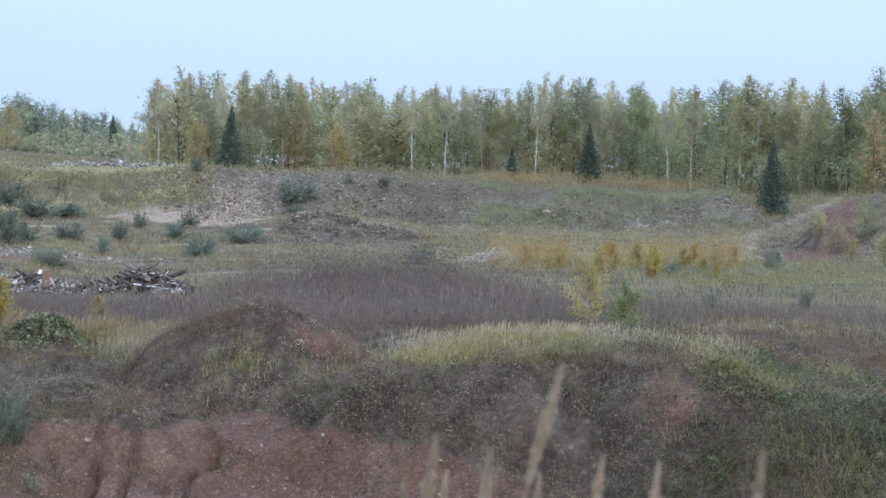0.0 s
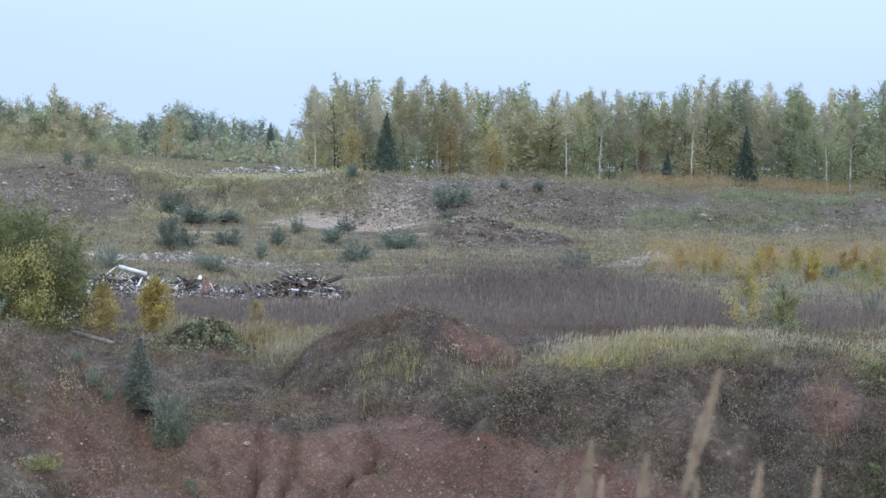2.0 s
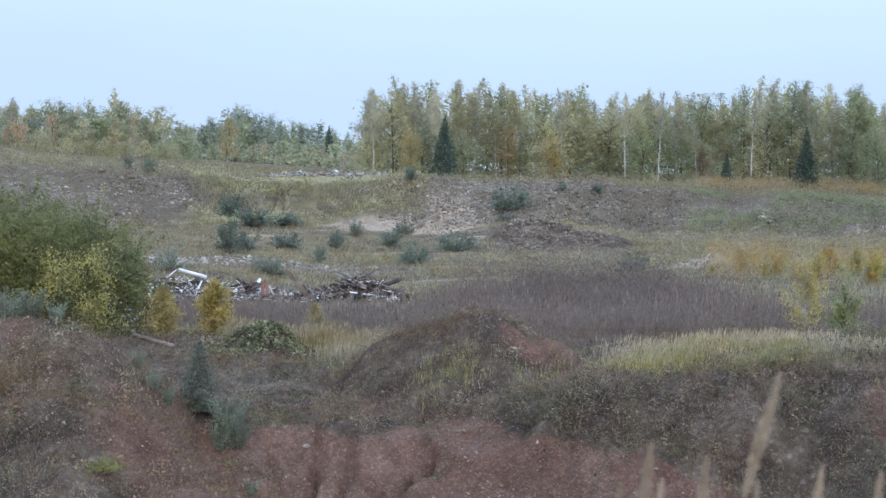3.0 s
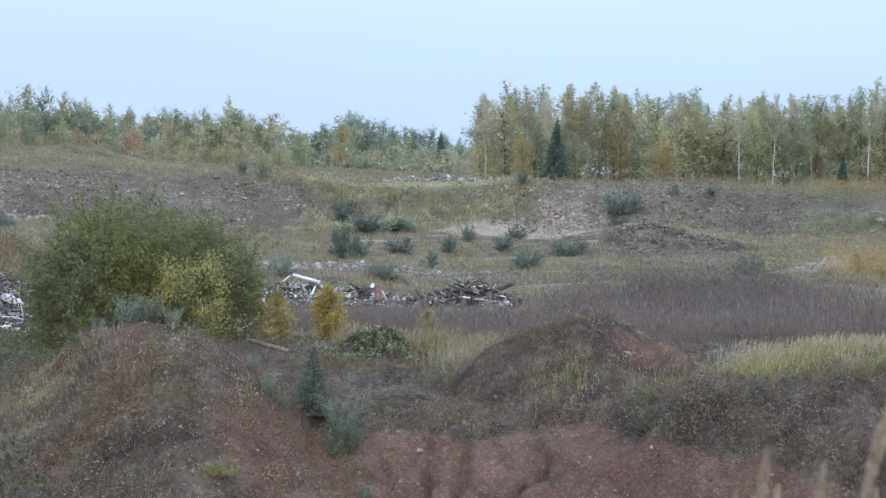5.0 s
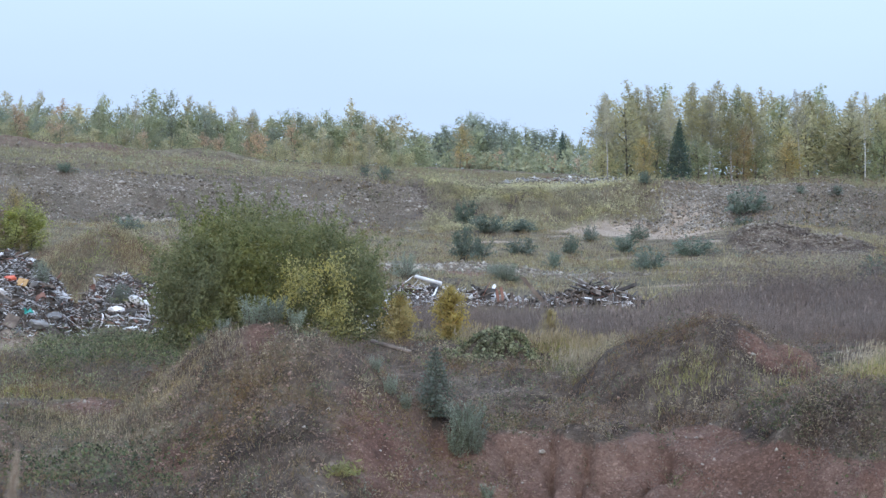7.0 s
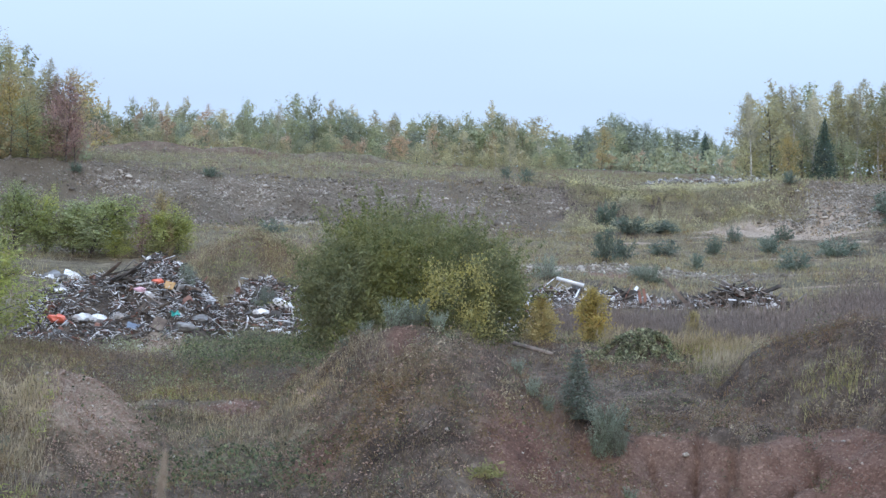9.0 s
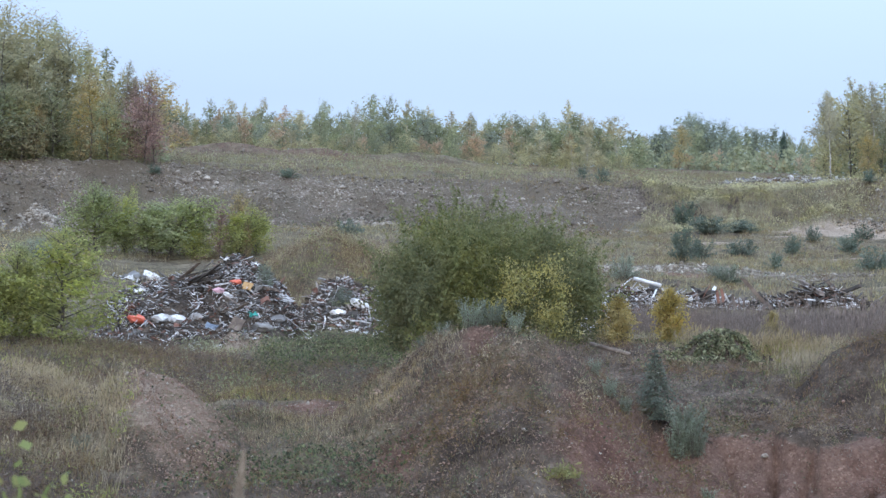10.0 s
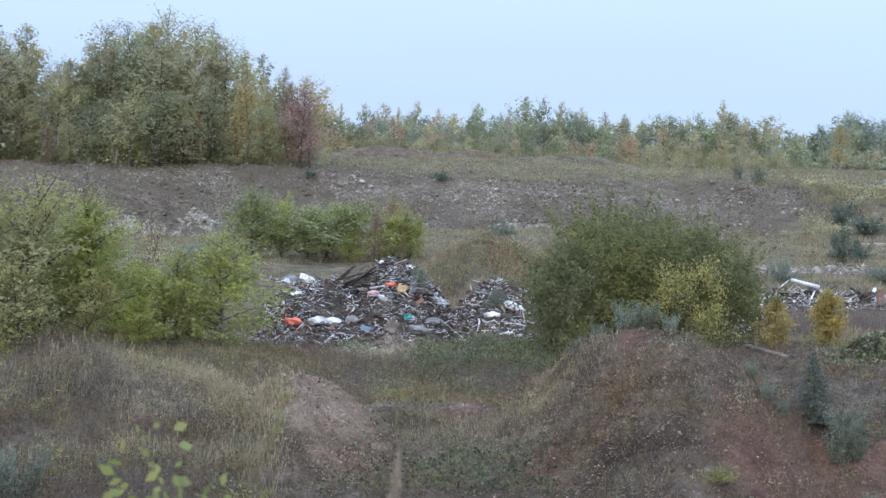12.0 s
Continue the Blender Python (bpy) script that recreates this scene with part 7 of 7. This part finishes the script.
lying("panel", "slate-blue sheet lying on brick scraps", "sheet", sheet_mesh("panel", (0.6, 0.5), BLUE, 31, 0.15), -28.9, -0.9, 0.25, (35, 5, 25))
lying("sheeting", "teal plastic sheeting caught in rubbish", "sheet", sheet_mesh("sheeting", (0.35, 0.3), TEAL, 32, 0.3), -27.65, -0.45, 0.25, (40, 0, 60))
lying("sack", "dark grey bulging sack beside the rubbish", "sack", PIECES["sack"][1], -27.3, -0.9, 0.2, (0, 0, 0), 0.65)
lying("sack", "torn white sack on the smaller heap", "sack", PIECES["sack"][2], -24.2, -0.15, 0.2, (0, 20, 30), 0.7)
lying("sack", "white sack lying among dark scrap", "sack", PIECES["sack"][0], -24.9, -0.35, 0.2, (0, 0, 50), 0.5)
brick_pile, _ = heap_of("brick_pile", "low pile of broken red bricks at the rubbish foot", [(-29.3, 72.4, 1.0, 0.9, 0.6), (-29.0, 71.2, 0.8, 0.6, 0.4)], 8, 60, 407, {"plank": 1, "panel": 1}, 0.5, 0.15, 0.1)
lone("large_pipe", "long pale concrete pipe lying across rubbish", "pipe", pipe_mesh("large_pipe", 1.35, 0.085, WHITE), -14.95, 83.5, 0.85, (0, 14, 5))
for az, up in ((-12.7, 0.4), (-12.2, 0.3), (-12.55, 0.5)):
    lone("post", "short leaning wooden post in rubbish", "post", bar_mesh("post", (0.8, 0.16, 0.12), BRICKY if up > 0.35 else WOODS), az, 85.0, up, (0, 80, 20))
lone("log", "pale log lying on the grass", "log", pipe_mesh("log", 1.5, 0.07, WOODS), -16.1, 55.0, 0.25, (0, 12, -15))
# a sheaf of long dark boards leaning on the main heap
x0, y0 = polar(-29.5, 78.5)
z0 = float(ground_z(np.array([x0]), np.array([y0]))[0])
sheaf = thing("board_sheaf", "sheaf of long dark boards leaning on the rubbish heap", "boards", at=pose(float(x0), float(y0), z0))
for i in range(14):
    ob = child("plank", PIECES["plank"][(3, 5, 3, 0)[i % 4]], sheaf)
    ob.matrix_basis = pose(rng.normal(0, 0.5), rng.normal(0, 0.35), 0.35 + 0.02 * i, rng.normal(0, 16), -24 + rng.normal(0, 9), 12 + rng.normal(0, 14)) @ Matrix.Scale(1.15, 4)


# ---- close to the viewpoint ----
G_STRAW = leaf_mat("straw", [(0.46, 0.37, 0.28), (0.55, 0.45, 0.35), (0.50, 0.41, 0.31)], 0.15)


def reed(seed, h, bend):
    """A dry reed-grass stalk: stem, two blades and a feathery head."""
    r = np.random.default_rng(seed)
    t = np.linspace(0, 1, 9)
    line = np.stack([bend * h * (t ** 2 - 1), 0.01 * np.sin(t * 3), t * h], 1)
    stem = mesh_of("stem", *tube_arrays(line, np.linspace(0.003, 0.0018, 9), 5), G_STRAW, True)
    n = 900
    q = r.uniform(0, 1, n)
    c = np.stack([np.interp(h * (0.87 + 0.13 * q), line[:, 2], line[:, 0]), np.zeros(n), h * (0.87 + 0.13 * q)], 1) + r.normal(0, 1, (n, 3)) * (0.0044 * np.sin(np.pi * np.clip(q * 0.9 + 0.08, 0, 1)))[:, None]
    head = leaves("seed_head", c, 0.013, G_STRAW, 0.25, -2.0, r)
    return stem, head


REEDS = [reed(1, 1.5, 0.15), reed(2, 1.5, 0.06), reed(3, 1.5, 0.075)]
for i, (az, d, el) in enumerate(((3.95, 3.0, -1.70), (-0.05, 3.0, -4.0), (1.7, 3.05, -4.45), (5.3, 2.95, -4.6), (7.1, 3.0, -4.7), (-1.0, 3.1, -5.4), (3.3, 3.2, -5.2), (0.3, 3.3, -5.2), (-27.85, 3.4, -4.6), (10.4, 2.6, -4.2))):
    h = top_of(az, d, el)
    put_plant("reed_stalk", REEDS[0 if i == 0 else 1 + i % 2], stand(az, d, h / 1.5, rng.uniform(-20, 20), 0.0), "dry reed-grass stalk with a feathery seed head", "grass stalk", "dry stalks by the viewpoint", ("stem", "seed_head"))
SPRIG = leaf_mat("sprig_leaves", [(0.22, 0.27, 0.08), (0.29, 0.325, 0.10), (0.36, 0.35, 0.12)], 0.1, 0.45)


def sprig(seed, h):
    """A leafy shoot with broad yellow-green leaves on thin twigs."""
    r = np.random.default_rng(seed)
    wood, pts = [], []
    for k in range(3):
        a = r.uniform(0, 6.28)
        t = np.linspace(0, 1, 6)
        line = np.stack([0.16 * h * np.cos(a) * t ** 1.5 * (k > 0), 0.16 * h * np.sin(a) * t ** 1.5 * (k > 0), t * h * (1 - 0.12 * k)], 1)
        wood.append(tube_arrays(line, np.linspace(0.005, 0.0015, 6), 5))
        for q in np.linspace(0.7, 1.0, 22):
            p = np.array([np.interp(q, t, line[:, c]) for c in range(3)])
            pts.append(p + r.normal(0, 0.035, 3))
    return mesh_of("stem", *joined(wood), TWIG, True), leaves("foliage", np.array(pts), 0.036, SPRIG, 0.62, 0.3, r)


for az, d, el in ((-35.75, 5.0, -3.65), (-33.8, 5.2, -5.1), (-36.2, 4.8, -4.6), (-35.1, 5.1, -3.8)):
    put_plant("leafy_shoot", sprig(int(-az * 10), 1.2), stand(az, d, top_of(az, d, el) / 1.2, 0, 0.0), "leafy shoot with broad yellow-green leaves", "shoot", "leafy shoots by the viewpoint", ("stem", "foliage"))
put_plant("fern_tuft", (mesh_of("stem", *tube_arrays([[0, 0, 0], [0, 0, 0.1], [0.01, 0, 0.16]], [0.01, 0.008, 0.004]), TWIG), leaves("foliage", np.random.default_rng(5).normal(0, 1, (160, 3)) * np.array([0.16, 0.14, 0.07]) + np.array([0, 0, 0.16]), 0.13, G_FRESH, 0.35, 0.0, np.random.default_rng(6))),
          stand(-17.6, reach_of(-17.6, -5.65, 33.0), 1.2), "bright green tuft of leaves on the clay slope", "plant", "", ("stem", "foliage"))
